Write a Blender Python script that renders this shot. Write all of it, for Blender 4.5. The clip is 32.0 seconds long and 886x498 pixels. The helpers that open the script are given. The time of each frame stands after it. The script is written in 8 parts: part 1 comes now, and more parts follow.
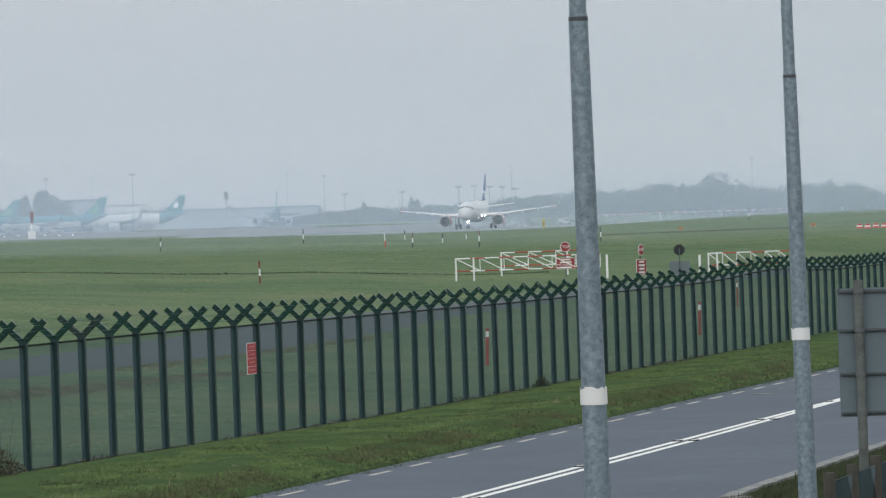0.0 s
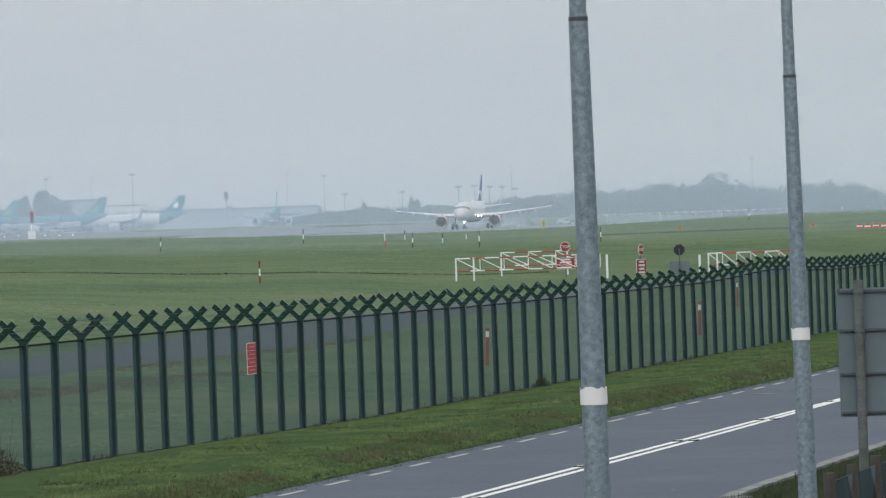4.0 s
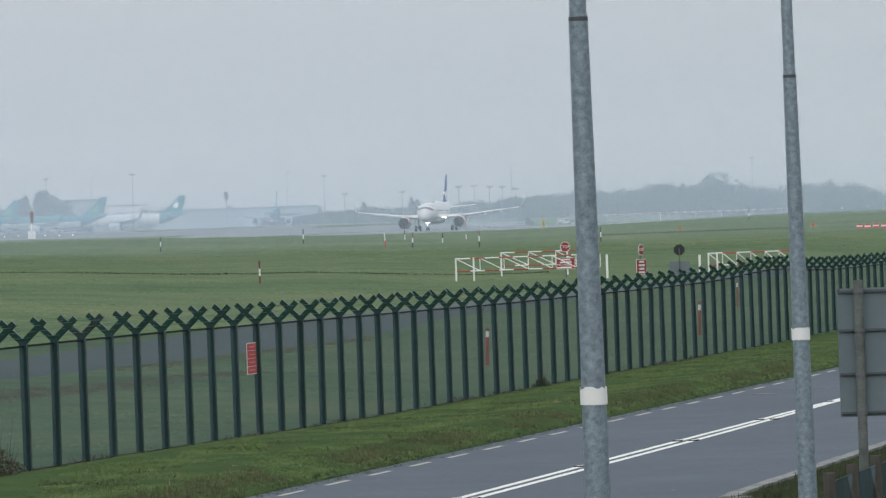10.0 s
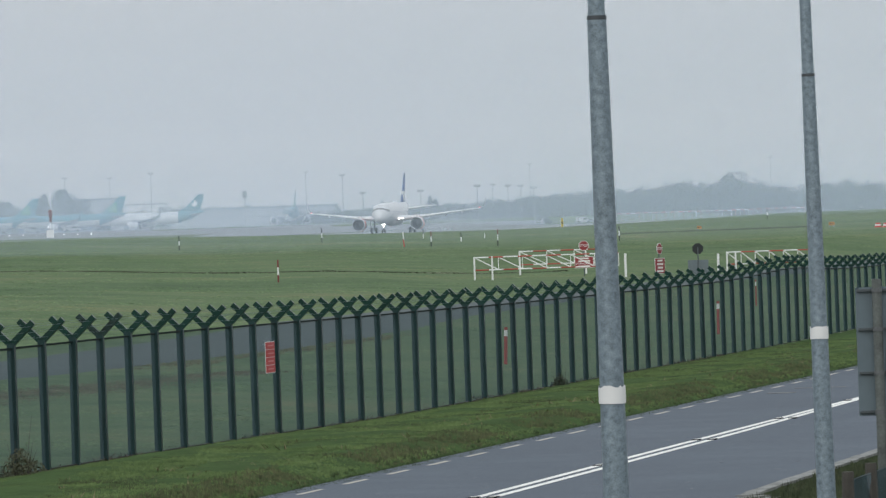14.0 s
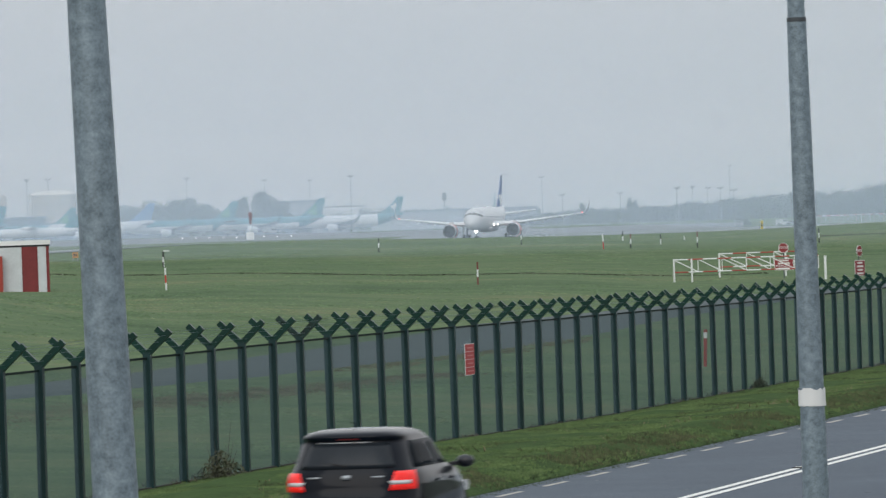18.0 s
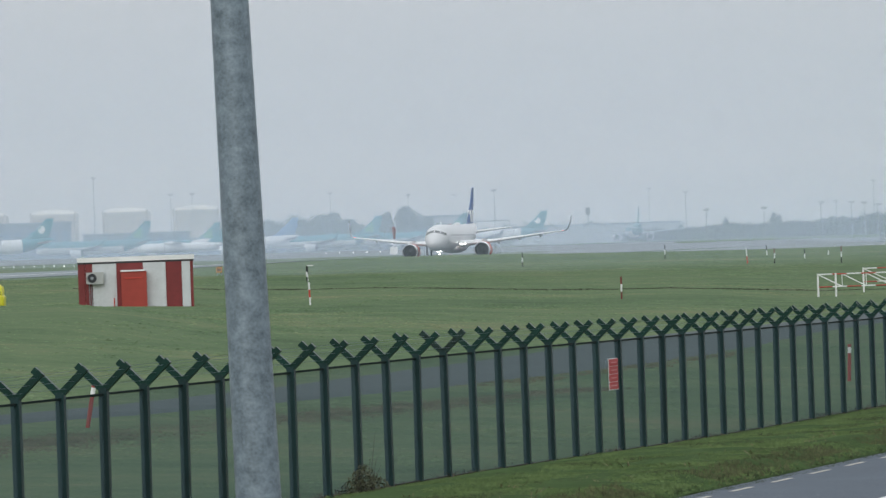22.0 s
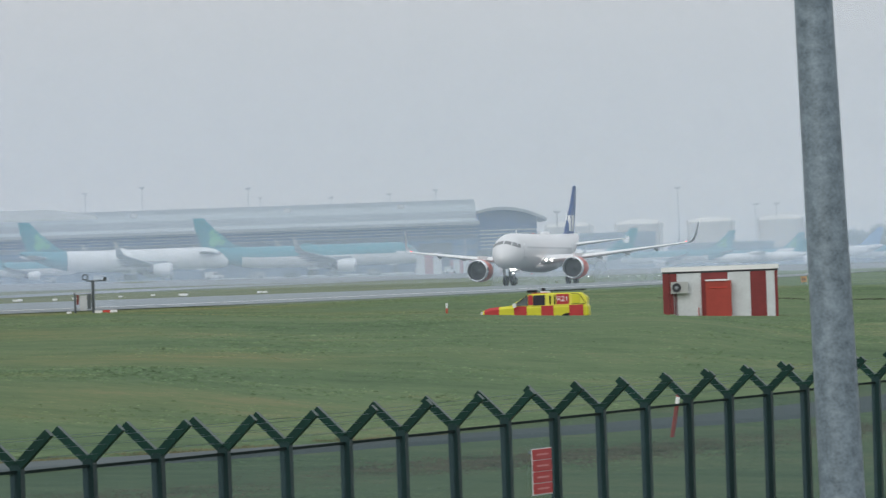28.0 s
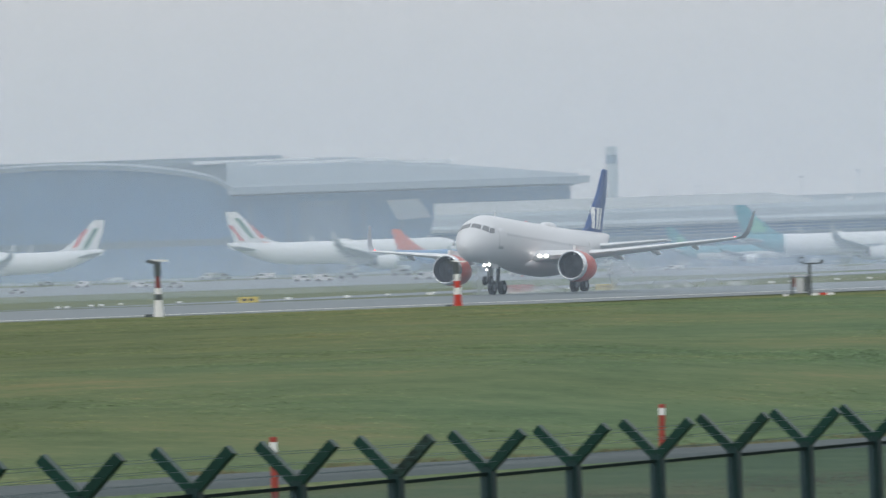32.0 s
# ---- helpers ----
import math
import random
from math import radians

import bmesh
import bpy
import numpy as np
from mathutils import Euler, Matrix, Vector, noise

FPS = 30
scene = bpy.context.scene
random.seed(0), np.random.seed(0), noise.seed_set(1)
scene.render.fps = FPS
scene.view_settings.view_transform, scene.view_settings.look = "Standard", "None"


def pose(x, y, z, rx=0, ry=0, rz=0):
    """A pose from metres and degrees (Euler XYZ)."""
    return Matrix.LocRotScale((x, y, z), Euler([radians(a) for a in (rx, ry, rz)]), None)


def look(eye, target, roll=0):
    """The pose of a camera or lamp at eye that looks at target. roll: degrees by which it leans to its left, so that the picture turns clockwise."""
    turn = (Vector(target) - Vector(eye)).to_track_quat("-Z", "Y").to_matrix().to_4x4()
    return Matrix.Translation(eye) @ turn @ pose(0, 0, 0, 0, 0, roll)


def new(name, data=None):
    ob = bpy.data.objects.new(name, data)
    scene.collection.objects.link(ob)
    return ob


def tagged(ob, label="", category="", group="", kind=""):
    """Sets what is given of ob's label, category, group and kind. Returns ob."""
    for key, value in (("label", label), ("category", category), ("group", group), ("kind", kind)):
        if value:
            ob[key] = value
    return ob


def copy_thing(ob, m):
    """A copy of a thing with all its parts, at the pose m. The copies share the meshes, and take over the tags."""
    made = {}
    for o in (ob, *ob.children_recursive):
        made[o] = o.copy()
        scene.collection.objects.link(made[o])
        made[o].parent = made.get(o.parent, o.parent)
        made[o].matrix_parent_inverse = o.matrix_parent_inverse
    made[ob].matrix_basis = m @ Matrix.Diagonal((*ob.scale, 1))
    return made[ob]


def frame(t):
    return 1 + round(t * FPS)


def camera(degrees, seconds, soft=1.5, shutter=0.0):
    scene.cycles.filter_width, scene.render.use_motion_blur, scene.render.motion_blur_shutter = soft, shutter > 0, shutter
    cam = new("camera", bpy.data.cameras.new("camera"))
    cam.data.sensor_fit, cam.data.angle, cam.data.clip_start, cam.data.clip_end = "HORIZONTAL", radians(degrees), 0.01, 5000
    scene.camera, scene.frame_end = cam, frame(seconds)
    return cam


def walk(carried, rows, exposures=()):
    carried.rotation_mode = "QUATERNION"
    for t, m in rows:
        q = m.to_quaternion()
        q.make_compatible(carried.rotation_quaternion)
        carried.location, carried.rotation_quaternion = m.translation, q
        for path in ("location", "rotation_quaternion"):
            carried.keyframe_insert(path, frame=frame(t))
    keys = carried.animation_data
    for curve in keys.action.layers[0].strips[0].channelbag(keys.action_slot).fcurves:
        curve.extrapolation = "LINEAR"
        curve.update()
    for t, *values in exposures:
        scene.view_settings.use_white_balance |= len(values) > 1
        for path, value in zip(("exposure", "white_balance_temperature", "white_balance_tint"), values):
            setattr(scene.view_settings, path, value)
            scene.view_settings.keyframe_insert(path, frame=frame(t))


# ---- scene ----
# ---- camera: it stands on a bank above the road and pans with the departing airliner ----
EYE = Vector((0.0, 0.0, 4.4))
FOV = 7.5
ROLL = -2.0
cam = camera(FOV, 32.0, soft=1.35, shutter=0.4)

# seconds, bearing and pitch in degrees
PAN = [
    (0, 0.000, -0.177), (3.5, 0.000, -0.177), (5.5, 0.000, -0.177), (10, 0.000, -0.177), (10.5, -0.049, -0.159), (11, -0.100, -0.157),
    (11.5, -0.161, -0.150), (12, -0.095, -0.164), (12.5, -0.096, -0.172), (13, -0.096, -0.179), (13.5, -0.094, -0.187), (15.5, -0.892, -0.130),
    (16, -1.185, -0.107), (16.5, -1.310, -0.074), (17, -1.470, -0.084), (17.5, -1.687, -0.041), (18, -1.846, -0.104), (18.5, -2.196, -0.042),
    (19, -2.339, 0.038), (19.5, -2.479, 0.044), (20, -2.584, 0.061), (20.5, -2.701, 0.066), (21, -2.707, 0.073), (21.5, -2.813, 0.087),
    (22, -3.059, 0.062), (22.5, -3.302, 0.064), (23, -3.599, 0.097), (23.5, -4.094, 0.145), (24, -4.473, 0.167), (24.5, -4.821, 0.163),
    (26.5, -6.399, 0.175), (27, -7.111, 0.252), (27.5, -7.574, 0.316), (28, -8.005, 0.315), (28.5, -8.524, 0.297), (29, -9.146, 0.299),
    (29.5, -9.674, 0.283), (30, -10.406, 0.279), (30.5, -11.093, 0.286), (31, -11.984, 0.331), (31.5, -12.803, 0.329), (32, -14.076, 0.379)]


def aim(bearing, pitch):
    b, p = radians(bearing), radians(pitch)
    return EYE + 100 * Vector((math.sin(b) * math.cos(p), math.cos(b) * math.cos(p), math.sin(p)))


walk(cam, [(t, look(EYE, aim(b, p), ROLL)) for t, b, p in PAN])

# ---- light: a low, even overcast sky, brighter overhead than at the horizon ----
world = bpy.data.worlds.new("overcast")
scene.world = world
world.use_nodes = True
wn, wl = world.node_tree.nodes, world.node_tree.links
wn.clear()
w_out = wn.new("ShaderNodeOutputWorld")
w_bg = wn.new("ShaderNodeBackground")
w_sky = wn.new("ShaderNodeTexSky")
w_sky.sky_type, w_sky.sun_disc = "NISHITA", False
w_sky.sun_elevation, w_sky.sun_rotation = radians(24), radians(200)
w_sky.air_density, w_sky.dust_density = 1.5, 6.0
w_geo = wn.new("ShaderNodeTexCoord")
w_sep = wn.new("ShaderNodeSeparateXYZ")
w_ramp = wn.new("ShaderNodeValToRGB")
w_ramp.color_ramp.elements[0].position, w_ramp.color_ramp.elements[0].color = 0.0, (0.662, 0.652, 0.655, 1)
w_ramp.color_ramp.elements[1].position, w_ramp.color_ramp.elements[1].color = 1.0, (1.22, 1.31, 1.40, 1)
e = w_ramp.color_ramp.elements.new(0.045)
e.color = (0.656, 0.656, 0.670, 1)
w_mix = wn.new("ShaderNodeMixRGB")
w_mix.inputs[0].default_value = 0.94
w_mul = wn.new("ShaderNodeMixRGB")
w_mul.blend_type = "MULTIPLY"
w_mul.inputs[0].default_value = 1.0
w_mul.inputs[2].default_value = (0.1, 0.1, 0.1, 1)
wl.new(w_geo.outputs["Generated"], w_sep.inputs[0])
wl.new(w_sep.outputs["Z"], w_ramp.inputs[0])
wl.new(w_sky.outputs[0], w_mul.inputs[1])
wl.new(w_mul.outputs[0], w_mix.inputs[1])
wl.new(w_ramp.outputs[0], w_mix.inputs[2])
wl.new(w_mix.outputs[0], w_bg.inputs[0])
w_bg.inputs[1].default_value = 1.0
wl.new(w_bg.outputs[0], w_out.inputs[0])

sun = new("sun", bpy.data.lights.new("sun", "SUN"))
sun.data.energy, sun.data.angle, sun.data.color = 0.7, radians(40), (1.0, 0.985, 0.955)
sun.matrix_world = look((-60, -120, 150), (0, 120, 0))
scene.view_settings.exposure = 0.0

# ---- materials ----
def mat(name, color, rough=0.6, metal=0.0, vary=0.12, size=0.6, bump=0.0, fine=8.0, tint=None, emit=0.0, spread=0.0, spec=0.5):
    """A painted, metal or stone surface with variation at two scales, in metres of the place."""
    m = bpy.data.materials.new(name)
    m.use_nodes = True
    nt = m.node_tree
    n, l = nt.nodes, nt.links
    b = n["Principled BSDF"]
    b.inputs["Roughness"].default_value = rough
    b.inputs["Metallic"].default_value = metal
    b.inputs["Specular IOR Level"].default_value = spec
    if emit:
        b.inputs["Emission Color"].default_value = (*color, 1)
        b.inputs["Emission Strength"].default_value = emit
    co = n.new("ShaderNodeTexCoord")
    big, small = n.new("ShaderNodeTexNoise"), n.new("ShaderNodeTexNoise")
    big.inputs["Scale"].default_value, big.inputs["Detail"].default_value = 1.0 / size, 5
    small.inputs["Scale"].default_value, small.inputs["Detail"].default_value = fine / size, 4
    l.new(co.outputs["Object"], big.inputs["Vector"])
    l.new(co.outputs["Object"], small.inputs["Vector"])
    add = n.new("ShaderNodeMath")
    add.operation = "MULTIPLY_ADD"
    add.inputs[1].default_value = 0.4
    l.new(small.outputs["Fac"], add.inputs[0])
    l.new(big.outputs["Fac"], add.inputs[2])
    ramp = n.new("ShaderNodeMapRange")
    ramp.inputs["From Min"].default_value, ramp.inputs["From Max"].default_value = 0.4, 1.0
    l.new(add.outputs[0], ramp.inputs["Value"])
    mix = n.new("ShaderNodeMixRGB")
    c2 = tint or color
    mix.inputs[1].default_value = (*[max(0, c * (1 - vary)) for c in color], 1)
    mix.inputs[2].default_value = (*[min(1, c * (1 + vary)) for c in c2], 1)
    l.new(ramp.outputs[0], mix.inputs[0])
    last = mix.outputs[0]
    if spread:
        info = n.new("ShaderNodeObjectInfo")
        hsv = n.new("ShaderNodeHueSaturation")
        rng = n.new("ShaderNodeMapRange")
        rng.inputs["To Min"].default_value, rng.inputs["To Max"].default_value = 1 - spread, 1 + spread
        l.new(info.outputs["Random"], rng.inputs["Value"])
        l.new(rng.outputs[0], hsv.inputs["Value"])
        l.new(last, hsv.inputs["Color"])
        last = hsv.outputs[0]
    l.new(last, b.inputs["Base Color"])
    if bump:
        bp = n.new("ShaderNodeBump")
        bp.inputs["Strength"].default_value, bp.inputs["Distance"].default_value = bump, 0.02
        l.new(small.outputs["Fac"], bp.inputs["Height"])
        l.new(bp.outputs[0], b.inputs["Normal"])
    return m


def ground_mat(name, stops, scales, rough=0.95, stretch=(1, 1, 1), turn=0.0, bump=0.4, spec=0.05):
    """Turf, soil or tarmac: colour stops blended by noise at several sizes (metres)."""
    m = bpy.data.materials.new(name)
    m.use_nodes = True
    n, l = m.node_tree.nodes, m.node_tree.links
    b = n["Principled BSDF"]
    b.inputs["Roughness"].default_value = rough
    b.inputs["Specular IOR Level"].default_value = spec
    co, mp = n.new("ShaderNodeTexCoord"), n.new("ShaderNodeMapping")
    mp.inputs["Scale"].default_value = stretch
    mp.inputs["Rotation"].default_value = (0, 0, radians(turn))
    l.new(co.outputs["Object"], mp.inputs["Vector"])
    last = None
    for s, wgt in scales:
        t = n.new("ShaderNodeTexNoise")
        t.inputs["Scale"].default_value, t.inputs["Detail"].default_value = 1.0 / s, 6
        t.inputs["Roughness"].default_value = 0.62
        l.new(mp.outputs[0], t.inputs["Vector"])
        k = n.new("ShaderNodeMath")
        k.operation = "MULTIPLY_ADD"
        k.inputs[1].default_value = wgt
        l.new(t.outputs["Fac"], k.inputs[0])
        if last:
            l.new(last, k.inputs[2])
        else:
            k.inputs[2].default_value = 0.5 - 0.5 * sum(x for _, x in scales)
        last = k.outputs[0]
    r = n.new("ShaderNodeValToRGB")
    r.color_ramp.elements[0].position, r.color_ramp.elements[0].color = stops[0][0], (*stops[0][1], 1)
    r.color_ramp.elements[1].position, r.color_ramp.elements[1].color = stops[-1][0], (*stops[-1][1], 1)
    for p, c in stops[1:-1]:
        r.color_ramp.elements.new(p).color = (*c, 1)
    l.new(last, r.inputs[0])
    l.new(r.outputs[0], b.inputs["Base Color"])
    bp = n.new("ShaderNodeBump")
    bp.inputs["Strength"].default_value, bp.inputs["Distance"].default_value = bump, 0.08
    l.new(last, bp.inputs["Height"])
    l.new(bp.outputs[0], b.inputs["Normal"])
    return m


def veil_mat(name, color, alpha):
    """Thin mist or fine mesh: a diffuse sheet that lets most of the light through."""
    m = bpy.data.materials.new(name)
    m.use_nodes = True
    n, l = m.node_tree.nodes, m.node_tree.links
    n.clear()
    out, mx, tr = n.new("ShaderNodeOutputMaterial"), n.new("ShaderNodeMixShader"), n.new("ShaderNodeBsdfTransparent")
    df, tl, half = n.new("ShaderNodeBsdfDiffuse"), n.new("ShaderNodeBsdfTranslucent"), n.new("ShaderNodeMixShader")
    df.inputs[0].default_value = tl.inputs[0].default_value = (*color, 1)
    half.inputs[0].default_value = 0.5
    l.new(df.outputs[0], half.inputs[1])
    l.new(tl.outputs[0], half.inputs[2])
    mx.inputs[0].default_value = alpha
    l.new(tr.outputs[0], mx.inputs[1])
    l.new(half.outputs[0], mx.inputs[2])
    l.new(mx.outputs[0], out.inputs[0])
    return m, mx


TURF = ground_mat("turf", [(0.10, (0.056, 0.088, 0.048)), (0.38, (0.085, 0.130, 0.068)), (0.58, (0.108, 0.151, 0.079)), (0.76, (0.140, 0.160, 0.088)), (0.96, (0.184, 0.178, 0.108))],
                  [(45.0, 0.75), (11.0, 0.85), (2.5, 0.8), (0.4, 0.6)], bump=0.03)


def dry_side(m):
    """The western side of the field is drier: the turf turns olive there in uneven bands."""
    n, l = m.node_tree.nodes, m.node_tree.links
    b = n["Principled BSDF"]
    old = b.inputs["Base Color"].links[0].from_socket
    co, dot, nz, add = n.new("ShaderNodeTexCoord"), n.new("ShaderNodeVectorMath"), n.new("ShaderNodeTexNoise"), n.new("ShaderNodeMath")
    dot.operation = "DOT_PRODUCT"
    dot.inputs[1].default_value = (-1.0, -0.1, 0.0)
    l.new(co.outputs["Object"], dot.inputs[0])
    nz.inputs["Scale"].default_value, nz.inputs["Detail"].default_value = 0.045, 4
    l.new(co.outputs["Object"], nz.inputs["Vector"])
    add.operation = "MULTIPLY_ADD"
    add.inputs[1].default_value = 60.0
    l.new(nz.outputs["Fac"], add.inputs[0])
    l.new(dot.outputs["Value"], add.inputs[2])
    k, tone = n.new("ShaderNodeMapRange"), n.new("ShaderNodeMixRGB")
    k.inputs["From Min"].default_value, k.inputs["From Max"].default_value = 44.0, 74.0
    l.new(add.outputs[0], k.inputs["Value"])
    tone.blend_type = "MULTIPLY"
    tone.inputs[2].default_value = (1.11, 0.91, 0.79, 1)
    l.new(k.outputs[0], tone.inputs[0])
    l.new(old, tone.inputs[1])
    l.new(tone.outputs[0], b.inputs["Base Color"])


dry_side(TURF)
VERGE = ground_mat("verge_grass", [(0.15, (0.028, 0.040, 0.015)), (0.42, (0.038, 0.068, 0.022)), (0.66, (0.054, 0.094, 0.030)), (0.9, (0.070, 0.088, 0.038))],
                   [(3.0, 0.7), (0.6, 0.7), (0.1, 0.6)])
BANK = ground_mat("bank_soil", [(0.15, (0.012, 0.017, 0.009)), (0.45, (0.022, 0.036, 0.014)), (0.68, (0.034, 0.044, 0.020)), (0.9, (0.062, 0.050, 0.032))],
                  [(2.0, 0.7), (0.4, 0.7), (0.08, 0.6)])
ASPHALT = ground_mat("asphalt", [(0.16, (0.052, 0.066, 0.084)), (0.55, (0.076, 0.096, 0.120)), (0.86, (0.121, 0.146, 0.174))],
                     [(9.0, 0.5), (1.6, 0.35), (0.15, 0.5), (0.04, 0.7)], rough=0.72, bump=0.25, spec=0.2)
TRACK_TAR = ground_mat("track_tar", [(0.2, (0.060, 0.073, 0.078)), (0.55, (0.076, 0.096, 0.098)), (0.85, (0.102, 0.122, 0.122))],
                       [(6.0, 0.6), (0.8, 0.5), (0.1, 0.4)], rough=0.85, spec=0.2)
RUNWAY = ground_mat("runway_tarmac", [(0.2, (0.108, 0.136, 0.150)), (0.55, (0.126, 0.155, 0.168)), (0.85, (0.150, 0.178, 0.190))],
                    [(90.0, 0.5), (18.0, 0.15)], rough=0.5, bump=0.0, spec=0.2)
CONCRETE = ground_mat("apron_concrete", [(0.2, (0.16, 0.18, 0.20)), (0.6, (0.21, 0.23, 0.25)), (0.9, (0.27, 0.285, 0.30))],
                      [(60.0, 0.6), (6.0, 0.4)], rough=0.8, spec=0.2)
PAINT = mat("road_paint", (0.72, 0.72, 0.68), 0.6, vary=0.22, size=0.4)
EDGE_PAINT = mat("edge_paint", (0.42, 0.40, 0.33), 0.65, vary=0.35, size=0.25)
FENCE_GREEN = mat("fence_green", (0.0125, 0.036, 0.037), 0.38, vary=0.25, size=0.5, spread=0.15)
ARM_GREEN = mat("arm_green", (0.006, 0.036, 0.028), 0.35, vary=0.25, size=0.4, spread=0.15)
ARM_SOILED = mat("arm_soiled", (0.004, 0.014, 0.012), 0.5, vary=1.0, size=0.07, fine=4, tint=(0.016, 0.036, 0.032), spec=0.2)
GALV = mat("galvanised_steel", (0.172, 0.228, 0.270), 0.5, 0.35, vary=0.33, size=0.055, fine=4, tint=(0.232, 0.292, 0.338))
WHITE = mat("white_paint", (0.78, 0.79, 0.79), 0.45, vary=0.05, size=1.2)
RED = mat("red_paint", (0.52, 0.045, 0.03), 0.5, vary=0.15, size=0.8)
ORANGE = mat("orange_red_paint", (0.62, 0.10, 0.035), 0.5, vary=0.12, size=0.8)
YELLOW = mat("fluorescent_yellow", (0.60, 0.57, 0.025), 0.45, vary=0.06, size=0.5)
BLACK = mat("black_rubber", (0.018, 0.018, 0.02), 0.75, vary=0.2, size=0.1, spec=0.2)
DARK = mat("dark_glass", (0.012, 0.016, 0.02), 0.08, vary=0.1)
GREY = mat("grey_paint", (0.26, 0.29, 0.31), 0.55, vary=0.1, size=0.7)
TIMBER = mat("weathered_timber", (0.062, 0.058, 0.050), 0.85, vary=0.35, size=0.12, bump=0.4)
for m in (FENCE_GREEN, ARM_GREEN):
    m.node_tree.nodes["Principled BSDF"].inputs["Specular IOR Level"].default_value = 0.22
SIGN_RED = mat("sign_red", (0.44, 0.028, 0.030), 0.5, vary=0.1)
BARK = mat("bark", (0.06, 0.05, 0.042), 0.9, vary=0.3, size=0.4)
LEAF = mat("foliage", (0.036, 0.054, 0.050), 0.8, vary=0.4, size=2.0)

# ---- helpers for shapes ----
def link(name, bm, material, smooth=False):
    me = bpy.data.meshes.new(name)
    bm.to_mesh(me)
    bm.free()
    mats = material if isinstance(material, (list, tuple)) else [material]
    for m in mats:
        me.materials.append(m)
    if smooth:
        for p in me.polygons:
            p.use_smooth = True
    return new(name, me)


def part(name, bm, material, parent, label="", smooth=False):
    ob = link(name, bm, material, smooth)
    ob.parent = parent
    return tagged(ob, label)


def share(name, mesh, m, parent, label=""):
    """One more piece on a mesh that alike pieces share."""
    ob = new(name, mesh)
    ob.parent = parent
    ob.matrix_basis = m
    return tagged(ob, label)


def thing(name, m, label, category, group="", kind=""):
    ob = new(name)
    ob.matrix_basis = m
    return tagged(ob, label, category, group, kind)


def box(bm, c, s, rz=0.0, mi=0, m=None):
    x, y, z = s[0] / 2, s[1] / 2, s[2] / 2
    mm = Matrix.Translation(c) @ Matrix.Rotation(radians(rz), 4, "Z")
    if m is not None:
        mm = m @ mm
    v = [bm.verts.new(mm @ Vector(p)) for p in
         ((-x, -y, -z), (x, -y, -z), (x, y, -z), (-x, y, -z), (-x, -y, z), (x, -y, z), (x, y, z), (-x, y, z))]
    for f in ((0, 3, 2, 1), (4, 5, 6, 7), (0, 1, 5, 4), (1, 2, 6, 5), (2, 3, 7, 6), (3, 0, 4, 7)):
        bm.faces.new([v[i] for i in f]).material_index = mi
    return bm


def rod(bm, a, b, r0, r1=None, n=8, mi=0, caps=True):
    a, b = Vector(a), Vector(b)
    r1 = r0 if r1 is None else r1
    w = (b - a).normalized()
    u = w.orthogonal().normalized()
    v = w.cross(u)
    rings = []
    for c, r in ((a, r0), (b, r1)):
        rings.append([bm.verts.new(c + r * (math.cos(k * math.tau / n) * u + math.sin(k * math.tau / n) * v)) for k in range(n)])
    for k in range(n):
        bm.faces.new((rings[0][k], rings[0][(k + 1) % n], rings[1][(k + 1) % n], rings[1][k])).material_index = mi
    if caps:
        for ring in (rings[0][::-1], rings[1]):
            bm.faces.new([bm.verts.new(q.co) for q in ring]).material_index = mi
    return bm


def loft(bm, rings, close=True, caps=True, pick=None):
    """Skin over rings of points; pick(centre) gives the material index of a face."""
    vs = [[bm.verts.new(p) for p in ring] for ring in rings]
    n = len(vs[0])
    for a, b in zip(vs, vs[1:]):
        for k in range(n if close else n - 1):
            q = [a[k], a[(k + 1) % n], b[(k + 1) % n], b[k]]
            f = bm.faces.new(q)
            if pick:
                f.material_index = pick(sum((v.co for v in q), Vector()) / 4)
    if caps:
        for ring in (vs[0][::-1], vs[-1]):
            bm.faces.new([bm.verts.new(q.co) for q in ring])
    return bm


def oval(x, y, z, ry, rz, n=24, power=2.0):
    """A ring in the plane across the x axis."""
    out = []
    for k in range(n):
        a = k * math.tau / n
        c, s = math.cos(a), math.sin(a)
        out.append(Vector((x, y + ry * math.copysign(abs(c) ** (2 / power), c), z + rz * math.copysign(abs(s) ** (2 / power), s))))
    return out


def spot(bearing, reach):
    b = radians(bearing)
    return Vector((reach * math.sin(b), reach * math.cos(b), 0))


# ---- the lie of the land ----
FENCE_0 = Vector((-12.894, 103.353, 0))
FENCE_STEP = Vector((0.43144, 2.46249, 0))
ALONG = FENCE_STEP.normalized()
ASIDE = Vector((-ALONG.y, ALONG.x, 0))
ROAD_0 = Vector((0.55, 110.5, 0))
ROAD_SLOPE = 0.18

RUN_P = Vector((4.848, 1439.38, 0))
RUN_D = Vector((-0.15534, -0.98786, 0))

